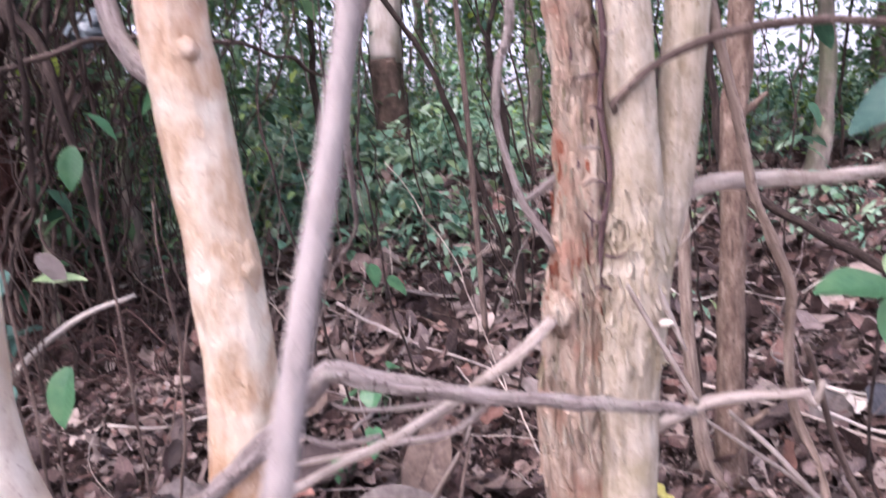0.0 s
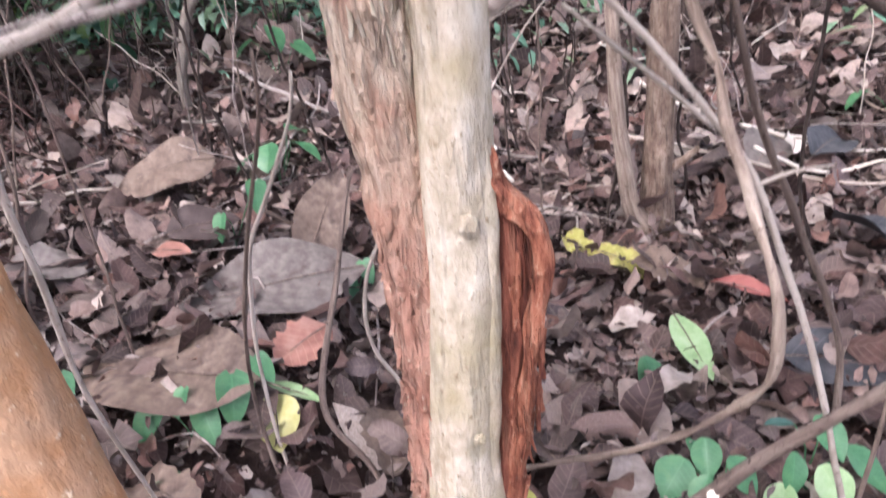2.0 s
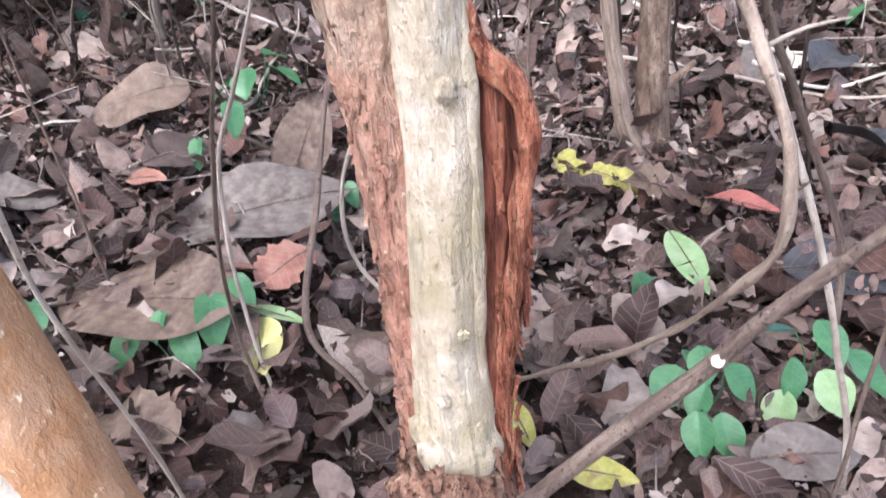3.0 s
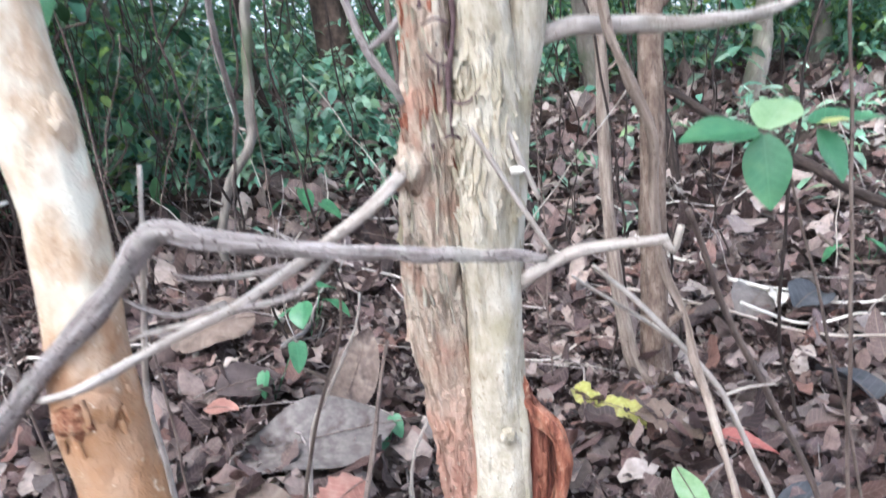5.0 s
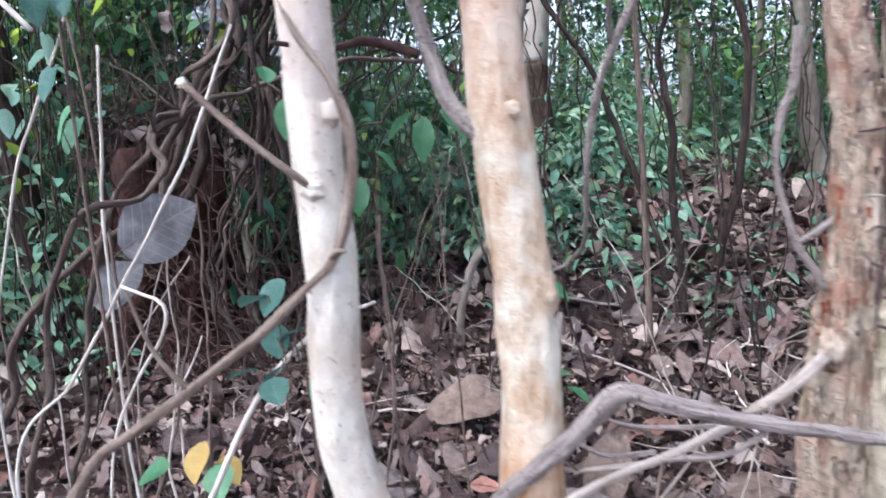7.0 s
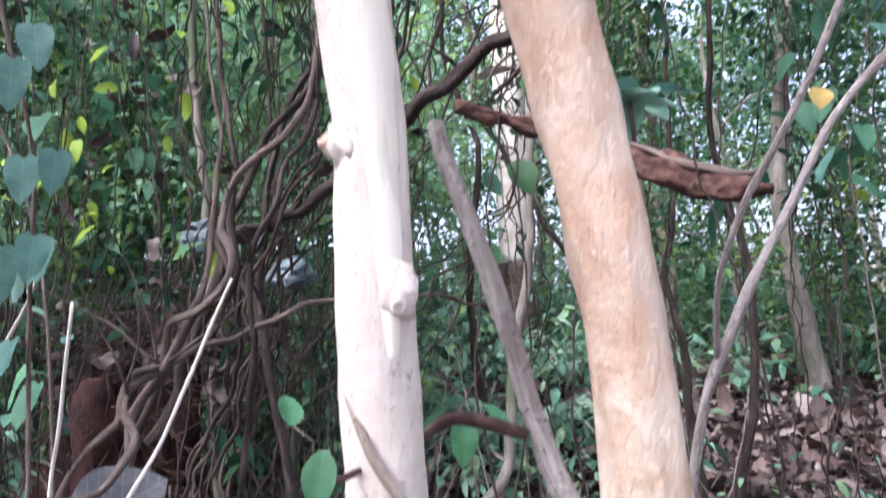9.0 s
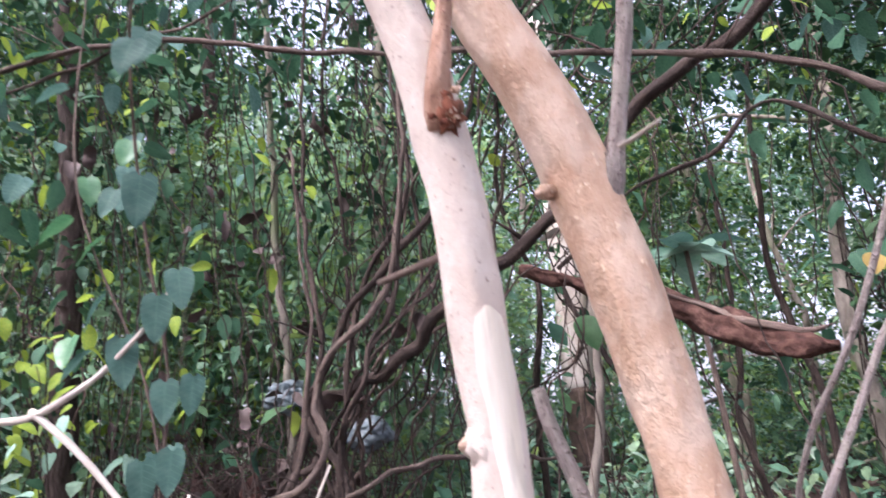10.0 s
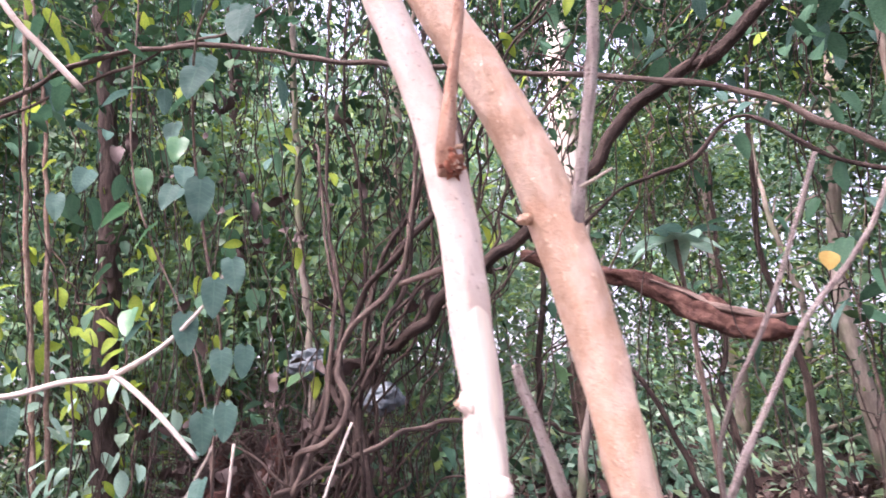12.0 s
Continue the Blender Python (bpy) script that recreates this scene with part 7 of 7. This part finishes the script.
FAR = [(-9.5, 10.5, 3, 0), (-0.2, 12.5, 3, 282), (4.5, 13.0, 3, 63), (-1.5, 15.5, 0, 305), (9.1, 12.0, 0, 204)]
used = set()
for k, (x, y, kind, a) in enumerate(SPOTS + BEHIND):
    m = pose(x, y, float(ground_z(x, y)), 0, 0, a)
    if kind in used:
        copy_thing(KINDS[kind], m)
    else:
        used.add(kind)
        KINDS[kind].matrix_basis = m
for k, (x, y, kind, a) in enumerate(FAR):
    copy_thing(KINDS[kind], pose(x, y, float(ground_z(x, y)), 0, 0, a) @ Matrix.Scale(1.5 + 0.3 * (k % 3), 4))

# smaller bushes close behind the tangle
for x, y, kind, a, c in ((-2.35, 2.95, 4, 40, 0.72), (-1.85, 3.3, 4, 160, 0.78), (-2.95, 3.2, 4, 280, 0.85), (-3.3, 2.6, 4, 95, 0.8), (-1.35, 3.5, 4, 215, 0.8), (-2.6, 3.7, 2, 70, 0.52)):
    copy_thing(KINDS[kind], pose(x, y, float(ground_z(x, y)), 0, 0, a) @ Matrix.Scale(c, 4))

# far edge of the woods, too far to count
P = []
for k in range(1000):
    r = random.Random(4000 + k)
    y = r.uniform(11.5, 19)
    x = r.uniform(-1.35, 1.0) * y
    top = (1.3 if x < -0.15 * y else 0.75) * (1.0 + 1.0 * noise.noise(Vector((x * 0.5, y * 0.2, 1.0))))
    P.append((x, y, 0.5 + r.random() ** 0.8 * top))
v, f, u = crown_leaves(P, [0.35, 0.35, 0.28], 26, 0.10, 0.24, 0.4, SMALL)
tagged(new("far_woods", mesh_np("far_woods", v, f, FAR_LEAF, u)), "distant green bushes at the edge of the woods", "woods", kind="stuff")

# the big pale trunk and other standing stems farther off
big = thing("tree", (-0.95, 7.0, 0.65), "stout pale-barked tree with a muddy band low on the trunk", "tree", "woodland trees")
tube("trunk", [(-0.952, 7.0, 0.5, 0.20), (-0.955, 7.0, 0.94, 0.172), (-0.965, 7.0, 1.35, 0.165), (-0.979, 7.0, 1.687, 0.165)], MUD_BARK, big, "dark muddy lower trunk", seg=18, step=0.05, amp=0.03, freq=10, seed=3)
tube("upper_trunk", [(-0.978, 7.0, 1.66, 0.162), (-0.949, 7.0, 2.003, 0.166), (-0.922, 7.0, 2.644, 0.168), (-0.9, 7.0, 4.5, 0.15), (-0.8, 7.1, 7.5, 0.10)], FAR_PALE, big, "pale smooth upper trunk", seg=18, step=0.08, amp=0.015, freq=8, seed=4)
v, f, u = crown_leaves([(-0.8 + random.Random(k).gauss(0, 1.3), 7.1 + random.Random(k + 50).gauss(0, 1.2), 6.2 + random.Random(k + 90).gauss(0, 0.9)) for k in range(40)], [0.3, 0.3, 0.25], 30, 0.10, 0.2)
part("crown", mesh_np("crown", v, f, CROWN_DARK, u), big)
for label, material, pts in (("thin crooked grey sapling in the undergrowth", TREE_BARK, [(-0.30, 2.4, 2.2, 0.012), (-0.362, 2.4, 1.435, 0.0153), (-0.425, 2.4, 1.163, 0.0176), (-0.48, 2.4, 0.753, 0.0183), (-0.621, 2.4, 0.513, 0.0167), (-0.658, 2.4, 0.275, 0.017)]),
                             ("dark leaning sapling in the undergrowth", LIANA_BARK, [(-0.606, 3.296, 2.112, 0.012), (-0.357, 3.296, 1.612, 0.013), (-0.214, 3.296, 1.377, 0.0135), (-0.12, 3.296, 1.168, 0.014), (-0.027, 3.296, 0.901, 0.014), (0.116, 3.296, 0.463, 0.014)]),
                             ("dark crooked sapling in the undergrowth", LIANA_BARK, [(0.2, 3.0, 2.4, 0.009), (0.159, 3.0, 1.616, 0.0115), (0.11, 3.0, 1.328, 0.013), (0.162, 3.0, 1.069, 0.0155), (0.158, 3.0, 0.784, 0.017), (0.188, 3.0, 0.45, 0.018)]),
                             ("dark vine-covered young tree in the undergrowth", LIANA_BARK, [(-2.62, 2.2, 4.4, 0.035), (-2.594, 2.2, 3.737, 0.038), (-2.493, 2.2, 2.845, 0.042), (-2.442, 2.2, 2.162, 0.05), (-2.448, 2.2, 1.678, 0.055), (-2.424, 2.2, 0.9, 0.06)]),
                             ("grey slim sapling in the undergrowth", TREE_BARK, [(-1.28, 3.0, 3.8, 0.022), (-1.311, 3.0, 2.883, 0.027), (-1.353, 3.0, 2.369, 0.03), (-1.505, 3.0, 1.766, 0.031), (-1.55, 3.0, 0.8, 0.034)]),
                             ("dark slim young tree in the undergrowth", LIANA_BARK, [(-2.497, 3.2, 4.376, 0.04), (-2.47, 3.2, 3.052, 0.0375), (-2.556, 3.2, 2.364, 0.0361), (-2.525, 3.2, 1.532, 0.034), (-2.5, 3.2, 0.8, 0.036)]),
                             ("green slim cane in the undergrowth", TREE_BARK, [(-1.53, 2.3, 3.4, 0.013), (-1.521, 2.3, 2.37, 0.0145), (-1.522, 2.3, 2.077, 0.0148), (-1.482, 2.3, 1.703, 0.0145), (-1.482, 2.3, 1.2, 0.015)])):
    sapling("sapling", label, pts, material, "thin saplings", seg=12, amp=0.003, freq=40, wobble=0.015, step=0.04, seed=len(label))
for k in range(13):
    r = random.Random(700 + k)
    x, y = r.uniform(-5, 5), r.uniform(2.6, 7.5)
    z = float(ground_z(x, y))
    h, rad, dx = r.uniform(2.2, 4.5), r.uniform(0.005, 0.018), r.gauss(0, 0.3)
    s_ = sapling("sapling", r.choice(["thin dark sapling in the undergrowth", "thin grey sapling in the undergrowth", "thin brown sapling in the undergrowth"]), [(x + dx, y, z + h, rad * 0.5), (x + dx * 0.7 + r.gauss(0, 0.06), y, z + h * 0.66, rad * 0.7), (x + dx * 0.3 + r.gauss(0, 0.06), y, z + h * 0.33, rad * 0.9), (x, y, z + 0.02, rad)],
            r.choice([LIANA_BARK, TREE_BARK, LIANA_BARK]), "thin saplings", seg=7, amp=0, wobble=0.04, step=0.12, seed=k)
    tips = []
    for q in range(4):
        u_ = r.uniform(0.35, 0.95)
        a_, L_ = r.uniform(0, 6.3), r.uniform(0.25, 0.6)
        p_ = (x + dx * u_, y, z + h * u_)
        e_ = (p_[0] + L_ * math.cos(a_), p_[1] + L_ * math.sin(a_), p_[2] + r.uniform(-0.1, 0.3))
        tube("twig", [(*p_, rad * 0.35), ((p_[0] + e_[0]) / 2, (p_[1] + e_[1]) / 2, (p_[2] + e_[2]) / 2 + 0.05, rad * 0.25), (*e_, 0.0015)], WOOD_BROWN, s_, seg=5, step=0.1, wobble=0.03, seed=q)
        tips.append(e_)
    v, f, u = crown_leaves(tips, [0.14, 0.14, 0.10], 8, 0.06, 0.12, 0.5)
    part("foliage", mesh_np("foliage", v, f, r.choice([CROWN, CROWN_DARK, CROWN_YELLOW]), u), s_)
# wiry stems of the tangle and the thicket, with sparse leaves hung on them
LABELS = ["thin brown liana of the tangle", "dark wiry liana of the tangle", "greyish liana of the tangle"]
for k in range(42):
    r = random.Random(100 + k)
    dense = k < 38
    x, y = (r.gauss(-1.6, 0.17), r.uniform(2.1, 2.6)) if dense else (r.uniform(-3.4, 0.6), r.uniform(2.4, 3.8))
    z = float(ground_z(x, y)) - 0.03
    if not dense and abs(x - (0.12 - 0.155 * y)) < 0.3:
        x -= 0.6
    rad = r.uniform(0.0018, 0.0052) if dense else r.uniform(0.0016, 0.004)
    pts, path = [(x, y, z, rad * 1.2)], []
    dx, h = r.gauss(0.13 if dense else 0.0, 0.16), z
    while h < 3.9:
        h += r.uniform(0.16, 0.36)
        x += dx * r.uniform(-0.2, 1.4) + r.gauss(0, 0.075 if dense else 0.05)
        y += r.gauss(0, 0.06)
        rad *= 0.96
        pts.append((x, y, h, rad))
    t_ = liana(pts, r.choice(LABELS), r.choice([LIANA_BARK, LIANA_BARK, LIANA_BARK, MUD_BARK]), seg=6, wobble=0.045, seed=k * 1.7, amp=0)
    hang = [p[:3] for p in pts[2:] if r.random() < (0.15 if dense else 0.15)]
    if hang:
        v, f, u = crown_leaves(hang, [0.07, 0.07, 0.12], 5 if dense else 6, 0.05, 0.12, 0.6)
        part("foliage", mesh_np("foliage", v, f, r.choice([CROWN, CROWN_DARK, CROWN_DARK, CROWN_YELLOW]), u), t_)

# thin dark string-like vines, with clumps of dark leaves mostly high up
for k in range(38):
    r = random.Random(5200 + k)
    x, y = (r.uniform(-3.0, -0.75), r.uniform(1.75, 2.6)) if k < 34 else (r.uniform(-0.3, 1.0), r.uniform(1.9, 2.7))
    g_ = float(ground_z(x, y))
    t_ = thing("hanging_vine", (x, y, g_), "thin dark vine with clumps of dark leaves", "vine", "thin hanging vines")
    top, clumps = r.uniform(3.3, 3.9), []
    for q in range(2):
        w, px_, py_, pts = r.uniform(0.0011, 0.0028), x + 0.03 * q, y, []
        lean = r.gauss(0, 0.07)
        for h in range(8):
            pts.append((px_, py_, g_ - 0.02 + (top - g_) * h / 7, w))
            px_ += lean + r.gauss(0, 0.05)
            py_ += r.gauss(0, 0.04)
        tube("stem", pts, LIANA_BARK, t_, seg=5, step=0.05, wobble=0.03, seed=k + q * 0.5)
        clumps += [p[:3] for p in pts[3:] if r.random() < (0.05 if p[2] < 2.3 else 0.3)]
    if clumps:
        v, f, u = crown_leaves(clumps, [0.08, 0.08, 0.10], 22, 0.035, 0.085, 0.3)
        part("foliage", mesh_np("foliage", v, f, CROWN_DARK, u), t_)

# dark columns of leafy vines hanging from the crowns
for k, (x, y, w_) in enumerate([(-2.52, 2.22, 0.13), (-2.95, 2.8, 0.12), (-2.15, 2.7, 0.07), (-1.72, 2.8, 0.05), (-1.28, 2.75, 0.05), (-0.95, 2.65, 0.04), (-0.42, 2.9, 0.08), (0.12, 2.8, 0.07), (0.55, 2.6, 0.10), (1.3, 3.0, 0.12), (-3.5, 3.2, 0.14)]):
    r = random.Random(2100 + k)
    g_ = float(ground_z(x, y))
    t_ = thing("vine_tangle", (x, y, g_), "dark hanging tangle of vines and small leaves", "vine", "hanging vine tangles")
    for q in range(3):
        ox, oy = r.gauss(0, w_ * 0.6), r.gauss(0, w_ * 0.6)
        tube("stem", [(x + ox + r.gauss(0, w_ * 0.5), y + oy + r.gauss(0, w_ * 0.4), g_ - 0.02 + 0.65 * s_, 0.0024 + 0.0003 * min(s_, 4)) for s_ in range(7)], LIANA_BARK, t_, seg=6, step=0.06, wobble=0.07, seed=q + k)
    n_ = int(260 * w_ / 0.1)
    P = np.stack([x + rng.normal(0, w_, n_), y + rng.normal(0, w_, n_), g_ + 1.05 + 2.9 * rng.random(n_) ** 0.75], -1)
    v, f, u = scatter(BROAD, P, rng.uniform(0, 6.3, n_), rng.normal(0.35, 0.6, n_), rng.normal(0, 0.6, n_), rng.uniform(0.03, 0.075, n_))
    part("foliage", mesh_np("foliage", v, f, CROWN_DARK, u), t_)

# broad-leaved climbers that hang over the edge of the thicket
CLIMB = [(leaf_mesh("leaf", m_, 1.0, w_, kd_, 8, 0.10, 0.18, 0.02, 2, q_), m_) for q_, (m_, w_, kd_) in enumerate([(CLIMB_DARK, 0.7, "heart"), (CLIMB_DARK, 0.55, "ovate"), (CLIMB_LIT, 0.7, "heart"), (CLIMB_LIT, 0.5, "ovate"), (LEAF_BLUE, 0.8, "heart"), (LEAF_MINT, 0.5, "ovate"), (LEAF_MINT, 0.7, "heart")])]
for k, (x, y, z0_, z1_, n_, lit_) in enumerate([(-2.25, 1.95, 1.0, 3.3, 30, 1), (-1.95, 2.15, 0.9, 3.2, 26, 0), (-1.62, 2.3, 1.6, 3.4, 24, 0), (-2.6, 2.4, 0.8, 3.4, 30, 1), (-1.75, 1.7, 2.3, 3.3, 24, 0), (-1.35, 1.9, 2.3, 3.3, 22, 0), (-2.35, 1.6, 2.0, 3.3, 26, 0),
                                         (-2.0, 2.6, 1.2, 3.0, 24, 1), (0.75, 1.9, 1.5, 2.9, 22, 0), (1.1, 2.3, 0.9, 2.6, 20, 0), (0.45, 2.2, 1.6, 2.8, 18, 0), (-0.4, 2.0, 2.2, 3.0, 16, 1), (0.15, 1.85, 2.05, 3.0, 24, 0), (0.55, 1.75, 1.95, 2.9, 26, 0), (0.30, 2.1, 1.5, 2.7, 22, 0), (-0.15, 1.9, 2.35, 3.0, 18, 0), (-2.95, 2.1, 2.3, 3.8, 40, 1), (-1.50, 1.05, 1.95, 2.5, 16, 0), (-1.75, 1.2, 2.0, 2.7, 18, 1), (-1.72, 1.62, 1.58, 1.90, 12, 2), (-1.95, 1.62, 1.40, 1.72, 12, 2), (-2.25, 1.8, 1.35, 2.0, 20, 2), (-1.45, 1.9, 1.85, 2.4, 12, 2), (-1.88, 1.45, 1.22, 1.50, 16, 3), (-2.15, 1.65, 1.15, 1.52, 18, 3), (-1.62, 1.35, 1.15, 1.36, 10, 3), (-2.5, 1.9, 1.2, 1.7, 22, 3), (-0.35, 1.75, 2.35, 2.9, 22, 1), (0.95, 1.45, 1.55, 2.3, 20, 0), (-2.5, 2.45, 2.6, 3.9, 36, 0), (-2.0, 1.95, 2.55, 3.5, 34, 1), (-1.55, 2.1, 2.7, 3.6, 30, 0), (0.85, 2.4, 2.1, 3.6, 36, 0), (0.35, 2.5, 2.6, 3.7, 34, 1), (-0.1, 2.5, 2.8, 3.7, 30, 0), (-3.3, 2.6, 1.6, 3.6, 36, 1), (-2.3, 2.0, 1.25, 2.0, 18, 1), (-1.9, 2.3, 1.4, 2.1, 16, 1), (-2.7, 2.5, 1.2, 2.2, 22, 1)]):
    r = random.Random(1200 + k)
    g_ = float(ground_z(x, y))
    t_ = thing("leafy_climber", (x, y, g_), ["broad-leaved climber with dark green leaves", "broad-leaved climber with leaves coloured as shaded and lit", "small climber with leaves coloured yellow-green as if lit", "tall herb with pale mint-green leaves"][lit_], "climber", "leafy climbers")
    pts = [(x + 0.08 * math.sin(q * 1.3 + k), y + 0.05 * math.cos(q * 1.7), g_ - 0.03 + (z1_ - g_) * q / 6, 0.004 - 0.0004 * q) for q in range(7)]
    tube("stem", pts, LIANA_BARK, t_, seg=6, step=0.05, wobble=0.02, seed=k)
    for q in range(n_):
        z = r.uniform(z0_, z1_)
        # lit_ picks the leaf colours that stand for shade or light
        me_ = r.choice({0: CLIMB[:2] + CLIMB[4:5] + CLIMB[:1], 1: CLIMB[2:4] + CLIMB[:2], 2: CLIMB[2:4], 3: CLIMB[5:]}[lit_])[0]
        lf = new("leaf", me_)
        s_ = r.uniform(0.06, 0.10) if y < 1.25 else r.uniform(0.045, 0.095) if lit_ else r.uniform(0.06, 0.13)
        lf.matrix_basis = Matrix.Translation((x + r.gauss(0, 0.22 if lit_ > 1 else 0.14), y + r.gauss(0, 0.10), z + r.gauss(0, 0.07 if lit_ > 1 else 0.0))) @ Matrix.Rotation(r.uniform(0, 6.3), 4, "Z") @ Matrix.Rotation(r.gauss(0.7, 0.35), 4, "Y") @ Matrix.Rotation(r.gauss(0, 0.4), 4, "X") @ Matrix.Scale(s_, 4)
        lf.parent = t_
        lf.matrix_parent_inverse = Matrix.Translation(-Vector(t_.location))

# unseen tree added behind the camera; its crown overhead cuts sun and skylight
over = thing("tree", (2.2, -2.8, 0), "unseen tree added to shade the place from above", "tree", "shade trees")
tube("trunk", [(2.2, -2.8, -0.1, 0.16), (2.15, -2.7, 2.0, 0.13), (2.0, -2.5, 4.0, 0.11), (1.6, -2.0, 5.6, 0.08)], TREE_BARK, over, seg=14, step=0.15, amp=0.015, freq=8)
cc = [(r_.uniform(-5.5, 5.5), r_.uniform(-4.5, 2.6), r_.uniform(4.6, 6.6)) for r_ in [random.Random(1500 + k) for k in range(300)]]
# gap left to light the herbs, extra clumps to shade the near trunks
cc = [c_ for c_ in cc if not (-4.5 < c_[0] < -0.8 and -1.0 < c_[1])] + [(r_.uniform(-2.5, 0.9), r_.uniform(-3.4, -1.2), r_.uniform(5.0, 6.4)) for r_ in [random.Random(1900 + k) for k in range(40)]]
for k in range(0, len(cc), 15):
    tube("limb", [(1.8, -2.3, 4.6, 0.05), ((1.8 + cc[k][0]) / 2, (-2.3 + cc[k][1]) / 2, 5.4, 0.03), (*cc[k], 0.01)], TREE_BARK, over, seg=6, step=0.3, wobble=0.05)
v, f, u = crown_leaves(cc, [0.30, 0.30, 0.20], 30, 0.12, 0.22, 0.3, SMALL)
part("crown", mesh_np("crown", v, f, CROWN, u), over)
